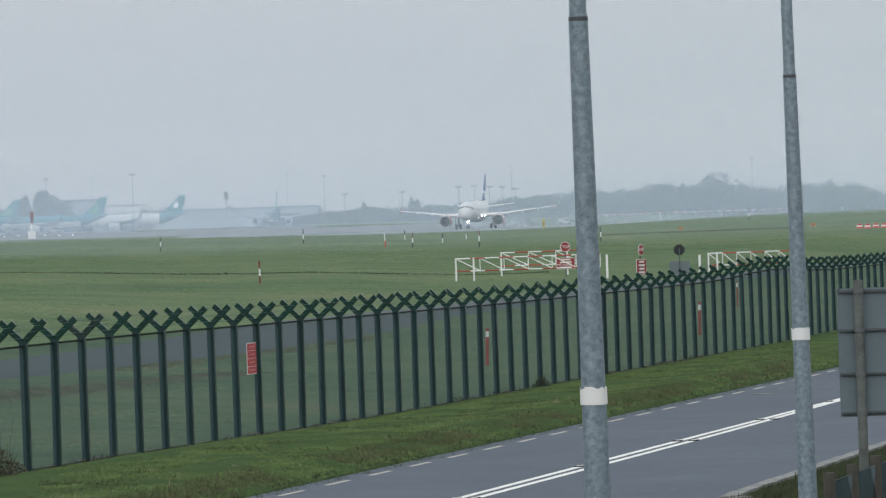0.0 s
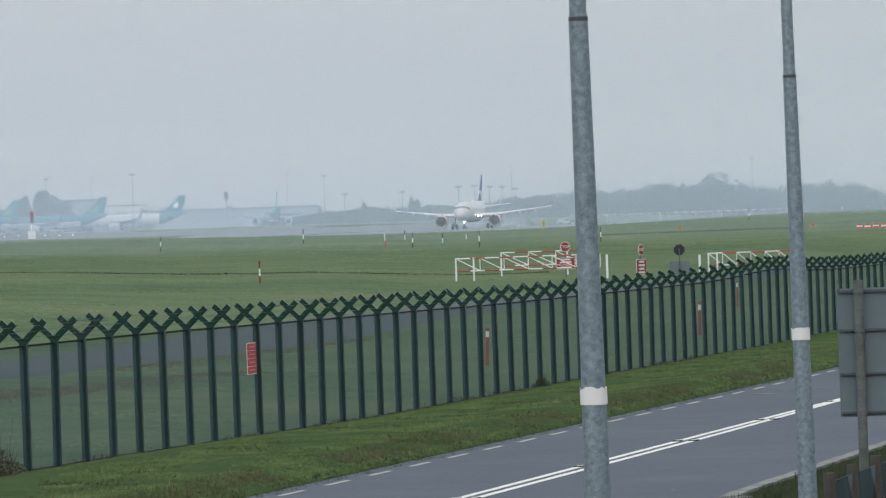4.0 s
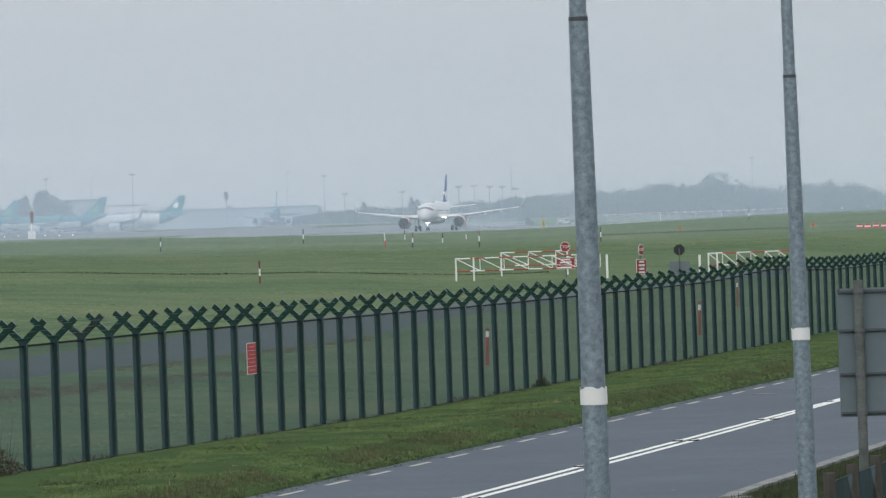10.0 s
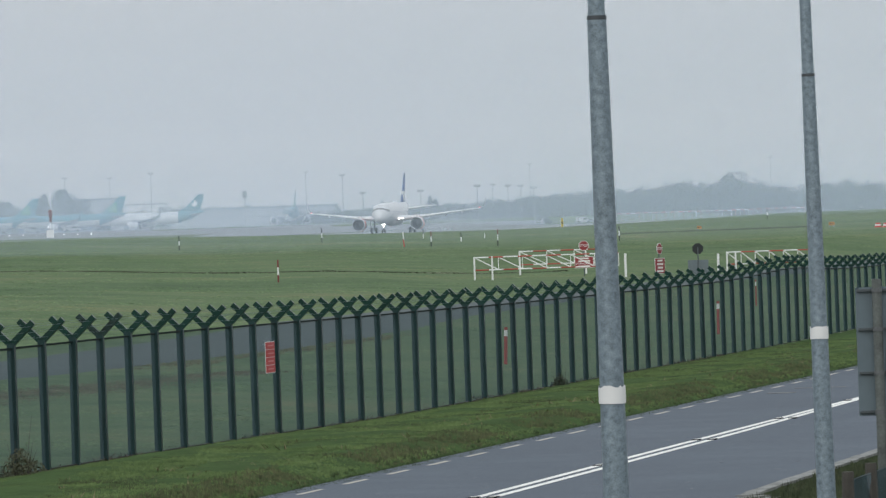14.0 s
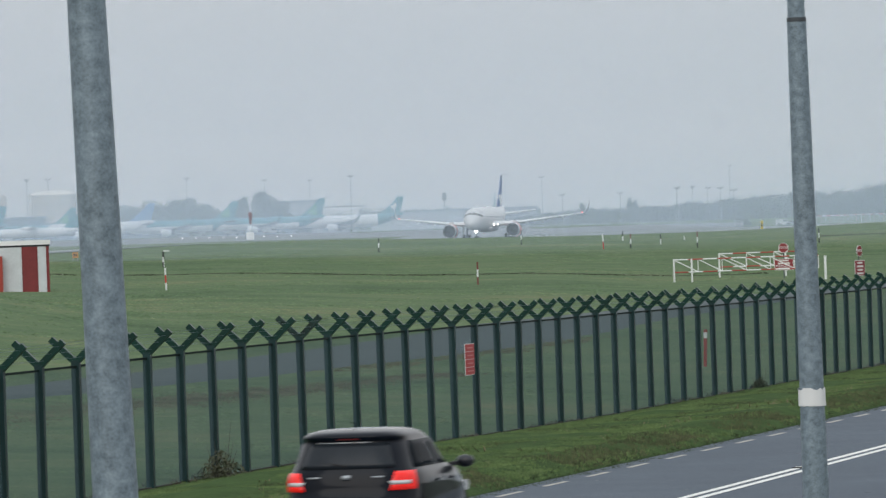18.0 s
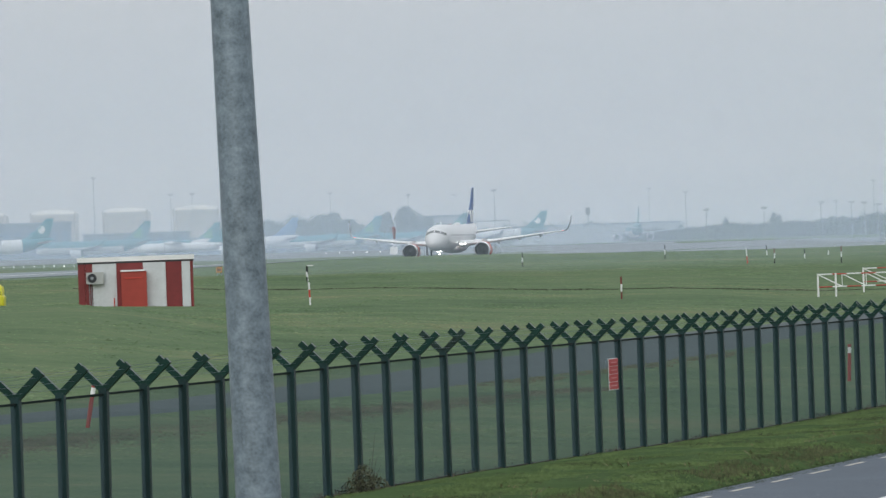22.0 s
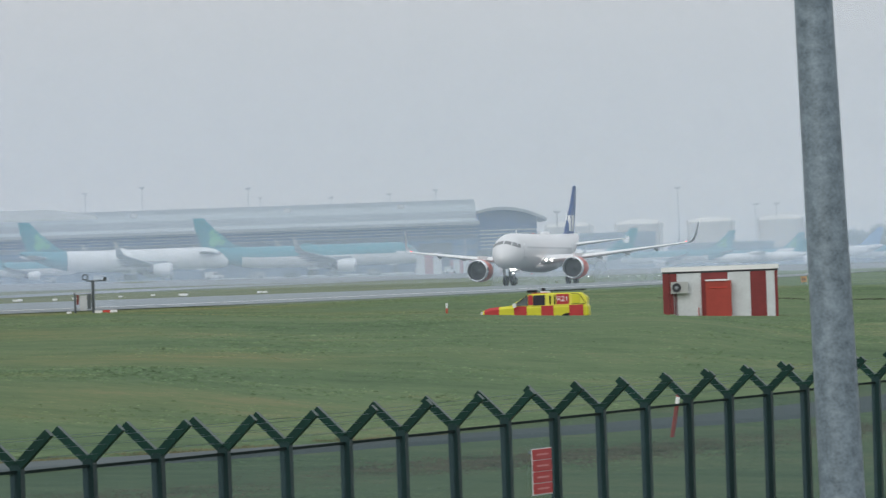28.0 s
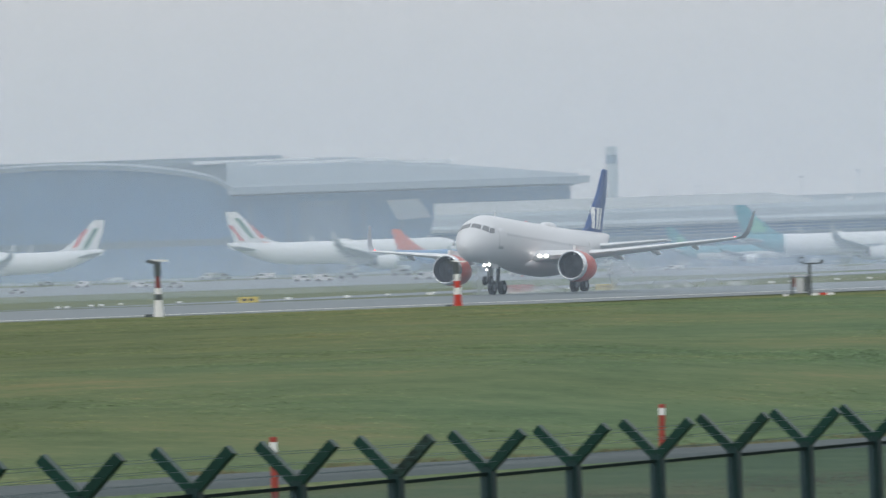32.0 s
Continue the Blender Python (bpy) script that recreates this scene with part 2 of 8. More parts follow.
LAND_B = (-20, -14, -11, -8.5, -6.5, -4, -1.5, 0.5, 3)
LAND_R = (130, 200, 290, 335, 375, 450, 600, 900, 1400, 2000, 5200)
LAND_Z = (
    (1.3, 1.0, 0.9, 0.8, 0.6, 0.5, 0.4, 0.4, 0.4),
    (2.6, 2.6, 2.2, 1.8, 1.4, 1.1, 0.7, 0.6, 0.5),
    (3.74, 3.76, 3.66, 3.2, 2.9, 1.5, 0.9, 0.6, 0.5),
    (3.74, 3.74, 3.60, 2.4, 2.0, 1.75, 1.15, 0.7, 0.6),
    (3.68, 3.64, 3.50, 2.8, 2.25, 1.85, 1.4, 0.85, 0.75),
    (3.48, 3.44, 3.46, 3.45, 3.1, 2.5, 1.9, 1.3, 1.2),
    (3.6, 3.6, 3.6, 3.75, 3.85, 3.4, 2.9, 2.45, 2.3),
    (4.13, 4.13, 4.13, 4.13, 4.13, 4.0, 3.85, 3.65, 4.0),
    (6.5, 6.5, 6.2, 6.0, 5.5, 5.0, 4.5, 4.15, 5.0),
    (12, 11.5, 9.2, 8.2, 7.6, 7.0, 6.8, 6.5, 6.0),
    (15, 15, 15, 15, 15, 15, 15, 15, 15))


def smooth(a, b, x):
    t = min(1.0, max(0.0, (x - a) / (b - a)))
    return t * t * (3 - 2 * t)


def find(table, v):
    v = min(max(v, table[0]), table[-1])
    k = 0
    while k < len(table) - 2 and v > table[k + 1]:
        k += 1
    return k, (v - table[k]) / (table[k + 1] - table[k])


def road_x(y):
    """The road's centre line."""
    return ROAD_0.x + ROAD_SLOPE * (y - ROAD_0.y)


def ground(x, y):
    p = Vector((x, y, 0))
    n = (p - FENCE_0).dot(ASIDE)
    r = p.length
    b = math.degrees(math.atan2(x, y)) if y > 0 else (-20 if x < 0 else 3)
    i, u = find(LAND_B, b)
    k, v = find(LAND_R, r)
    u, v = u * u * (3 - 2 * u), v * v * (3 - 2 * v)
    far = ((LAND_Z[k][i] * (1 - u) + LAND_Z[k][i + 1] * u) * (1 - v) + (LAND_Z[k + 1][i] * (1 - u) + LAND_Z[k + 1][i + 1] * u) * v)
    near = 0.03 * max(0.0, n)
    z = near + (far - near) * smooth(23, 42, n)
    if 120 < n:
        d = (p - RUN_P).dot(Vector((RUN_D.y, -RUN_D.x, 0)))
        k = 1 - smooth(40, 75, abs(d))
        s = (p - RUN_P).dot(RUN_D)
        sag = 0.75 * smooth(-150, 300, s) * (1 - smooth(400, 640, s))
        fall = smooth(860, 540, r) - 0.5 * smooth(690, 830, r) * (1 - 0.7 * smooth(1000, 1250, r))
        z += (4.13 - sag - 0.0195 * min(45.0, max(0.0, -d)) * fall - z) * k
    bank = road_x(y) - 4.45 - x
    if bank > 0 and n < 0:
        z += (0.13 * smooth(0.0, 0.30, bank) + 0.13 * smooth(0.45, 1.05, bank)) * (1 - smooth(-2.8, 0, n))
    if bank > 0.4 and n < 8:
        z -= 0.19 * smooth(125, 170, y) * (1 - smooth(235, 300, y)) * smooth(0.8, 4.5, bank) * (1 - smooth(0, 8, n))
    south = (x - road_x(y)) - 4.8
    if south > 0:
        z = 2.75 * smooth(3, 26, south) * (1 - smooth(70, 130, y)) + 0.45 * smooth(0.2, 2.5, south)
    return z


def on(bearing, reach, rz=0.0, lift=0.0):
    p = spot(bearing, reach)
    return pose(p.x, p.y, ground(p.x, p.y) + lift, 0, 0, rz)

# ---- ground: one sheet to the horizon ----
def build_ground():
    bearings = []
    b = -180.0
    while b < 180:
        bearings.append(b)
        b += 0.1 if -7.5 <= b < 4.5 else 0.3 if -26 <= b < 9 else (1.5 if -40 <= b < 30 else 10)
    reaches = [0.0, 6, 12, 18, 24, 30, 36, 42, 48, 54, 60]
    while reaches[-1] < 4800:
        r = reaches[-1]
        reaches.append(r + (0.8 if 84 < r < 190 else 1.6 if r < 270 else 4 if r < 480 else max(12, r * 0.035)))
    verts, faces, mats = [(0, 0, ground(0, 0.01))], [], []
    nb = len(bearings)
    for r in reaches[1:]:
        for b in bearings:
            p = spot(b, r)
            z = ground(p.x, p.y)
            n = (p - FENCE_0).dot(ASIDE)
            if 1.5 < n < 300 and r < 700:
                z += 0.03 * noise.noise(Vector((p.x * 0.09, p.y * 0.09, 0))) + 0.008 * noise.noise(Vector((p.x * 0.5, p.y * 0.5, 3)))
            elif n < -0.4 and 80 < r < 260 and road_x(p.y) - p.x > 4.6:
                z += 0.075 * noise.noise(Vector((p.x * 0.6, p.y * 0.3, 7))) + 0.03 * noise.noise(Vector((p.x * 1.7, p.y * 0.9, 2)))
            verts.append((p.x, p.y, z))
    for k in range(nb):
        faces.append((0, 1 + k, 1 + (k + 1) % nb))
        mats.append(1)
    for i in range(len(reaches) - 2):
        for k in range(nb):
            a, c = 1 + i * nb + k, 1 + i * nb + (k + 1) % nb
            faces.append((a, a + nb, c + nb, c))
            v = verts[a]
            mats.append(0 if (Vector((v[0], v[1], 0)) - FENCE_0).dot(ASIDE) > 0 else 1 if v[0] < road_x(v[1]) else 2)
    me = bpy.data.meshes.new("ground")
    me.from_pydata(verts, [], faces)
    me.materials.append(TURF)
    me.materials.append(VERGE)
    me.materials.append(BANK)
    for p, m in zip(me.polygons, mats):
        p.material_index = m
        p.use_smooth = True
    return tagged(new("ground", me), "gently rising airfield grass, patchy green and straw", "grass", kind="structure")


build_ground()


def ribbon(name, pts, left, right, material, lift, label, category, rows=2):
    """A paved strip that follows the ground along a line."""
    bm = bmesh.new()
    last = None
    for i, p in enumerate(pts):
        q = pts[min(i + 1, len(pts) - 1)] - pts[max(i - 1, 0)]
        w = Vector((q.y, -q.x, 0)).normalized()
        row = []
        for k in range(rows + 1):
            o = p + w * (-left + (left + right) * k / rows)
            row.append(bm.verts.new((o.x, o.y, ground(o.x, o.y) + lift)))
        if last:
            for k in range(rows):
                bm.faces.new((last[k], last[k + 1], row[k + 1], row[k]))
        last = row
    bm.normal_update()
    return tagged(link(name, bm, material), label, category, kind="structure")


def line(p0, d, start, stop, step):
    d = Vector(d).normalized()
    return [Vector(p0) + d * (start + (stop - start) * i / max(1, round((stop - start) / step))) for i in range(max(1, round((stop - start) / step)) + 1)]


ROAD_DIR = Vector((ROAD_SLOPE, 1, 0)).normalized()
ribbon("road", line(ROAD_0, ROAD_DIR, -330, 600, 6), 4.25, 4.5, ASPHALT, 0.035, "damp grey asphalt country road with worn white lines", "road")

# perimeter track inside the fence: way along, middle line and half width
TRACK = ((-150, 40, 1.5), (0, 30, 1.3), (22, 27.0, 1.1), (33, 24.9, 1.0), (50, 21.7, 0.9), (62, 19.9, 1.0), (75, 18.3, 1.3), (95, 17.7, 2.0), (128, 18.4, 2.8), (146, 19.3, 3.0), (167, 21.0, 3.1), (185, 21.9, 2.4), (217, 22.5, 1.7), (250, 24.0, 1.6), (520, 26.0, 1.6))


def build_track():
    bm = bmesh.new()
    last = None
    for i in range(336):
        s = -150 + 2.0 * i
        k, u = find([q[0] for q in TRACK], s)
        mid, hw = (TRACK[k][j] * (1 - u) + TRACK[k + 1][j] * u for j in (1, 2))
        row = []
        for q in (-1.35, -1.0, -0.5, 0, 0.5, 1.0, 1.35):
            rag = 0.22 * noise.noise(Vector((s * 0.21, q * 3, 4))) if abs(q) >= 1 else 0.0
            p = FENCE_0 + ALONG * s + ASIDE * (mid + hw * q + rag)
            row.append(bm.verts.new((p.x, p.y, ground(p.x, p.y) + (0.085 if abs(q) <= 1 else -0.12))))
        if last:
            for k in range(6):
                bm.faces.new((last[k], row[k], row[k + 1], last[k + 1]))
        last = row
    bmesh.ops.recalc_face_normals(bm, faces=bm.faces[:])
    return tagged(link("perimeter_track", bm, TRACK_TAR, True), "narrow grey tarmac perimeter track in the grass", "track", kind="structure")


build_track()

# the runway and the taxiway and aprons beyond it
ribbon("runway", line(RUN_P, RUN_D, -1500, 1450, 25), 37, 30, RUNWAY, 0.05, "long grey runway, wet and smooth", "runway", rows=8)
RUN_SIDE = Vector((RUN_D.y, -RUN_D.x, 0))
ribbon("taxiway", line(RUN_P + RUN_SIDE * 185, RUN_D, -1500, 1450, 25), 14, 14, CONCRETE, 0.05, "pale concrete taxiway beyond the runway", "taxiway", rows=4)


def apron(name, b0, b1, r0, r1):
    bm = bmesh.new()
    grid = []
    for i in range(9):
        row = []
        for k in range(37):
            b = b0 + (b1 - b0) * k / 36
            t = math.tan(radians(b))
            s = (RUN_P.x - t * RUN_P.y) / (t * RUN_D.y - RUN_D.x)
            edge = (RUN_P.y + RUN_D.y * s) / math.cos(radians(b)) + 34 / math.sin(radians(8.94 - b)) + 40
            # East of -7 degrees the concrete reaches nearer, standing in for haze-greyed ground.
            near = min(r1 - 50, r0 + (max(edge, 1120) - r0) * smooth(-7.0, -5.0, b))
            p = spot(b, near + (r1 - near) * i / 8)
            row.append(bm.verts.new((p.x, p.y, ground(p.x, p.y) + 0.06)))
        grid.append(row)
    for i in range(8):
        for k in range(36):
            bm.faces.new((grid[i][k], grid[i][k + 1], grid[i + 1][k + 1], grid[i + 1][k]))
    return tagged(link(name, bm, CONCRETE), "wide pale concrete apron where airliners park, its east part standing in for hazy ground", "apron", kind="structure")


apron("apron", -24, 0.72, 1500, 2900)


ribbon("runway_edge_line", line(RUN_P - RUN_SIDE * 29, RUN_D, -1500, 1450, 25), 0.5, 0.5, PAINT, 0.09, "white painted line along the runway edge", "runway marking")


# ---- road markings ----
def marking(name, pts, width, label, lift=0.041, material=None):
    bm = bmesh.new()
    last = None
    for i, p in enumerate(pts):
        q = pts[min(i + 1, len(pts) - 1)] - pts[max(i - 1, 0)]
        w = Vector((q.y, -q.x, 0)).normalized() * width / 2
        a, b = p - w, p + w
        row = [bm.verts.new((a.x, a.y, ground(a.x, a.y) + lift)), bm.verts.new((b.x, b.y, ground(b.x, b.y) + lift))]
        if last:
            bm.faces.new((last[0], last[1], row[1], row[0]))
        last = row
    return tagged(link(name, bm, material or PAINT), label, "road marking", kind="structure")


ROAD_SIDE = Vector((ROAD_DIR.y, -ROAD_DIR.x, 0))
marking("centre_line", line(ROAD_0 - ROAD_SIDE * 0.155, ROAD_DIR, -60, 260, 4), 0.16, "solid white centre line, slightly worn")
marking("centre_line", [ROAD_0 + ROAD_DIR * s + ROAD_SIDE * (0.155 - 0.15 * smooth(22, 52, s)) for s in range(-60, 53, 4)], 0.16, "solid white centre line, slightly worn", 0.0425)
for k in range(-8, 34):
    s = k * 4.0 + 1.4
    marking("edge_line", line(ROAD_0 - ROAD_SIDE * (3.72 + 0.3 * smooth(60, 110, s)), ROAD_DIR, s, s + 2.0, 2), 0.11, "short dashed edge line, faded yellow-white", material=EDGE_PAINT)
# dark stud housings in the centre lines
STUD = mat("stud_rubber", (0.010, 0.010, 0.012), 0.95, vary=0.2, size=0.05, spec=0.02)
for y in (83.9, 96.2, 108.6, 121.2, 133.3, 145.5, 157.7, 169.9, 182.1):
    for side in ((-0.16, 0.16) if y < 150 else (-0.16,)):
        p = Vector((road_x(y), y, 0)) + ROAD_SIDE * side
        g = thing("road_stud", pose(p.x, p.y, ground(p.x, p.y) + 0.036, 0, 0, math.degrees(math.atan2(ROAD_DIR.y, ROAD_DIR.x))), "dark reflecting road stud set in the centre line", "road stud", "studs along the centre line")
        bm = bmesh.new()
        box(bm, (0, 0, 0.008), (0.46, 0.15, 0.02))
        part("base", bm, STUD, g)
        bm = bmesh.new()
        box(bm, (0, 0, 0.018), (0.09, 0.09, 0.02))
        part("lens_block", bm, PAINT, g, "pale lens block")
# a patched trench across part of the far lane
bm = bmesh.new()
for x, w, d in ((7.75, 0.68, 0.36), (8.9, 1.3, 0.14)):
    box(bm, (x, 166.4 + (x - 7.75) * 3.4, 0.046), (w, d, 0.008), rz=-8)
tagged(link("road_patch", bm, mat("patch_tar", (0.20, 0.205, 0.20), 0.8, vary=0.4, size=0.2)), "pale repair strip in the far lane", "road", kind="structure")
wear = bmesh.new()
wrng = random.Random(41)
for _ in range(70):
    y, o = wrng.uniform(88, 165), wrng.uniform(-3.4, 4.0)
    if abs(o) > 0.5:
        box(wear, (road_x(y) + o, y, 0.0385), (wrng.uniform(0.03, 0.12), wrng.uniform(0.05, 0.22), 0.003), rz=wrng.uniform(-20, 5))
tagged(link("road_wear", wear, mat("worn_asphalt", (0.14, 0.155, 0.178), 0.85, vary=0.4, size=0.2)), "small pale worn spots in the asphalt", "road", kind="structure")
kb = bmesh.new()
krng = random.Random(9)
for a in line(ROAD_0 + ROAD_SIDE * 4.46, ROAD_DIR, -2, 140, 0.92):
    o = a + ROAD_SIDE * krng.gauss(0, 0.012)
    box(kb, (o.x, o.y, -0.022 + krng.uniform(-0.004, 0.004)), (0.914, 0.25 + krng.uniform(-0.03, 0.02), 0.13), rz=math.degrees(math.atan2(ROAD_DIR.y, ROAD_DIR.x)) + krng.gauss(0, 0.4))
for k in range(9):
    a = ROAD_0 + ROAD_DIR * (-2.8 - 0.78 * k) + ROAD_SIDE * (4.50 + 0.052 * k * k)
    box(kb, (a.x, a.y, -0.018 + krng.uniform(-0.004, 0.004)), (0.90, 0.25, 0.13), rz=math.degrees(math.atan2(ROAD_DIR.y, ROAD_DIR.x)) - 6.6 * k)
tagged(link("kerb", kb, mat("kerb_concrete", (0.19, 0.195, 0.185), 0.9, vary=0.5, size=0.35, bump=0.5)), "worn pale concrete kerb along the road", "kerb", kind="structure")
marking("runway_edge_line", line(RUN_P + RUN_SIDE * -34, RUN_D, -900, 1300, 25), 0.45, "white runway edge line", 0.08, EDGE_PAINT)
marking("runway_edge_line", line(RUN_P + RUN_SIDE * 22, RUN_D, -900, 1300, 25), 0.6, "white runway edge line", 0.08, EDGE_PAINT)


# ---- security fence ----
def fence_dz(k):
    """The ground's slight rise and fall along the fence."""
    return 0.11 * math.exp(-((k - 13) / 9) ** 2) + 0.13 * math.exp(-((k + 17) / 4.5) ** 2) - 0.05 * math.exp(-((k + 4.5) / 3.5) ** 2) - 0.04 * smooth(26, 34, k) + 0.22 * math.exp(-((k - 57) / 4.6) ** 2)


def build_fence():
    fence = thing("security_fence", Matrix(), "dark green steel security fence with forked tops and fine mesh", "fence")
    turn = math.degrees(math.atan2(ALONG.y, ALONG.x)) - 90
    bm = bmesh.new()
    box(bm, (0, 0, 0.975), (0.142, 0.142, 2.85))
    post_me = bpy.data.meshes.new("post")
    bmesh.ops.bevel(bm, geom=bm.edges[:], offset=0.022, segments=2)
    bm.to_mesh(post_me)
    bm.free()
    arms = []
    for side in (-1, 1):
        bm = bmesh.new()
        tilt = Matrix.Translation((0, 0, 2.36)) @ Matrix.Rotation(radians(46 * side), 4, "Y")
        box(bm, (0, 0, 0.29), (0.112, 0.112, 0.64), m=tilt)
        bmesh.ops.bevel(bm, geom=bm.edges[:], offset=0.012, segments=1)
        me = bpy.data.meshes.new("arm")
        bm.to_mesh(me)
        bm.free()
        arms.append(me)
    post_me.materials.append(FENCE_GREEN)
    for me in arms:
        me.materials.append(ARM_GREEN)
    soiled = []
    for me in arms:
        soiled.append(me.copy())
        soiled[-1].materials[0] = ARM_SOILED
    mesh_mat, mx = veil_mat("fence_mesh", (0.098, 0.150, 0.172), 0.47)
    bm = bmesh.new()
    bm.faces.new([bm.verts.new(q) for q in ((0, 0.05, -0.3), (0, 2.45, -0.3), (0, 2.45, 2.28), (0, 0.05, 2.28))])
    panel_me = bpy.data.meshes.new("mesh_panel")
    bm.to_mesh(panel_me)
    bm.free()
    panel_me.materials.append(mesh_mat)
    bm = bmesh.new()
    box(bm, (0, 1.25, 2.30), (0.045, 2.39, 0.038))
    rail_me = bpy.data.meshes.new("top_rail")
    bm.to_mesh(rail_me)
    bm.free()
    rail_me.materials.append(mat("rail_green", (0.004, 0.014, 0.013), 0.6, vary=0.2, size=0.4, spec=0.08))
    bm = bmesh.new()
    box(bm, (0, 1.25, -0.07), (0.07, 2.34, 0.12))
    board_me = bpy.data.meshes.new("gravel_board")
    bm.to_mesh(board_me)
    bm.free()
    board_me.materials.append(mat("board_dark", (0.014, 0.015, 0.012), 0.9, vary=0.5, size=0.3))
    rng = random.Random(4)
    for k in range(-34, 92):
        p = FENCE_0 + FENCE_STEP * k
        z = fence_dz(k)
        post = share("post", post_me, pose(p.x, p.y, z, rng.uniform(-0.5, 0.5), rng.uniform(-0.4, 0.4), turn), fence)
        for i, a in enumerate(arms):
            old = (k, i) in ((13, 0), (13, 1), (-13, 1))
            share("arm", soiled[i] if old else a, Matrix(), post, "soiled arm" if old else "")
        share("mesh_panel", panel_me, pose(p.x, p.y, z, 0, 0, turn), fence)
        share("gravel_board", board_me, pose(p.x, p.y, ground(p.x, p.y) + 0.03, 0, 0, turn), fence)
        share("top_rail", rail_me, pose(p.x, p.y, z, 0, 0, turn), fence)
    for off, h in ((-0.38, 2.70), (-0.25, 2.58), (-0.12, 2.46), (0.38, 2.70), (0.25, 2.58), (0.12, 2.46)):
        bm = bmesh.new()
        for k in range(-34, 91):
            a, b = ((FENCE_0 + FENCE_STEP * q + ASIDE * off + Vector((0, 0, h + fence_dz(q)))) for q in (k, k + 1))
            rod(bm, a, b, 0.0032, n=3, caps=False)
        part("barbed_wire", bm, GALV, fence, "thin barbed wire")
    return fence


build_fence()


# ---- lamp columns on the near bank ----
def lamp_column(bearing, reach, lean=0.0, tilt=0.0):
    p = spot(bearing, reach)
    z0 = ground(p.x, p.y)
    column = thing("street_lamp", pose(p.x, p.y, z0), "tall galvanised steel lamp column with a white band", "street lamp", "lamp columns beside the road")
    bm = bmesh.new()
    top = 10.0
    h = 4.4 - z0

    def at(z):
        return Vector((lean * (z - h), 0, z))
    rod(bm, at(-0.2), at(h + 1.69), 0.122, 0.080, 20)
    part("lower_shaft", bm, GALV, column, smooth=True)
    bm = bmesh.new()
    rod(bm, at(h + 1.69), at(top), 0.072, 0.055, 20)
    part("upper_shaft", bm, GALV, column, smooth=True)
    bm = bmesh.new()
    rod(bm, at(h + 1.675), at(h + 1.71), 0.083, 0.083, 20)
    part("joint_collar", bm, mat("dark_joint", (0.075, 0.085, 0.095), 0.6, 0.3), column, "dark joint ring")
    bm = bmesh.new()
    rag = random.Random(round(reach * 10))
    lo, hi = [], []
    for k in range(28):
        a = k * math.tau / 28
        out = Vector((math.cos(a), math.sin(a), 0)) * (0.1105 + rag.uniform(0, 0.003))
        lo.append(at(h - 1.505 + rag.uniform(-0.003, 0.003)) + out)
        hi.append(at(h - 1.355 + rag.choice((0.0, 0.002, -0.004, -0.016))) + out)
    loft(bm, [lo, hi], caps=False)
    part("band", bm, WHITE, column, "white reflective band", smooth=True)
    bm = bmesh.new()
    rod(bm, at(top), at(top) + Vector((-0.9, 0, 0.12)), 0.05, 0.04, 10)
    box(bm, at(top) + Vector((-1.2, 0, 0.12)), (0.7, 0.26, 0.12))
    part("lamp_head", bm, GREY, column, "grey lamp head")
    return column


lamp_column(1.224, 56.0, lean=-0.0066)
lamp_column(2.995, 82.0, lean=-0.009)
lamp_column(-4.742, 29.6, lean=-0.024)

# ---- airliners ----
CABIN_WHITE = mat("aircraft_white", (0.72, 0.73, 0.74), 0.3, vary=0.03, size=4)
JET_SKIN = mat("jet_skin", (0.63, 0.635, 0.65), 0.36, vary=0.05, size=3)
WINGLET = mat("winglet_grey", (0.34, 0.36, 0.40), 0.35, vary=0.05, size=2)
JET_WING = mat("jet_wing", (0.72, 0.73, 0.74), 0.35, vary=0.05, size=2)
SILVER = mat("polished_lip", (0.75, 0.76, 0.78), 0.25, 0.9, vary=0.05)
NACELLE_RED = mat("nacelle_red", (0.50, 0.085, 0.055), 0.35, vary=0.06, size=2)
BARREL_DARK = mat("barrel_dark", (0.045, 0.050, 0.062), 0.6, vary=0.2, size=0.5, spec=0.2)
GEAR_GREY = mat("gear_grey", (0.11, 0.12, 0.13), 0.5, 0.2, vary=0.15, size=0.4)
FAN_DARK = mat("fan_dark", (0.022, 0.025, 0.032), 0.6, 0.0, vary=0.3, size=0.3)
FIN_BLUE = mat("fin_blue", (0.022, 0.070, 0.225), 0.35, vary=0.06, size=3)
TEAL = mat("teal_paint", (0.012, 0.205, 0.262), 0.35, vary=0.06, size=4)
GREEN_MARK = mat("leaf_green", (0.115, 0.38, 0.235), 0.4, vary=0.06)
WING_GREY = mat("wing_grey", (0.58, 0.60, 0.62), 0.4, 0.0, vary=0.08, size=2)
# The shade on the parked aircraft's wings is put into this darker grey.
SHADED_WING = mat("shaded_wing_grey", (0.27, 0.31, 0.345), 0.45, 0.0, vary=0.08, size=2)
TAN_MARK = mat("tail_red", (0.55, 0.03, 0.03), 0.4, vary=0.06)
FLAG_GREEN = mat("tail_green", (0.05, 0.16, 0.12), 0.4, vary=0.06)
SKY_BLUE = mat("sky_blue_paint", (0.10, 0.24, 0.46), 0.4, vary=0.06)
CABIN_PANE = mat("cabin_pane", (0.50, 0.52, 0.55), 0.2, vary=0.2)
COCKPIT = mat("cockpit_pane", (0.17, 0.175, 0.18), 0.12, vary=0.2)
DOOR_EDGE = mat("door_edge", (0.60, 0.62, 0.64), 0.4, vary=0.1)
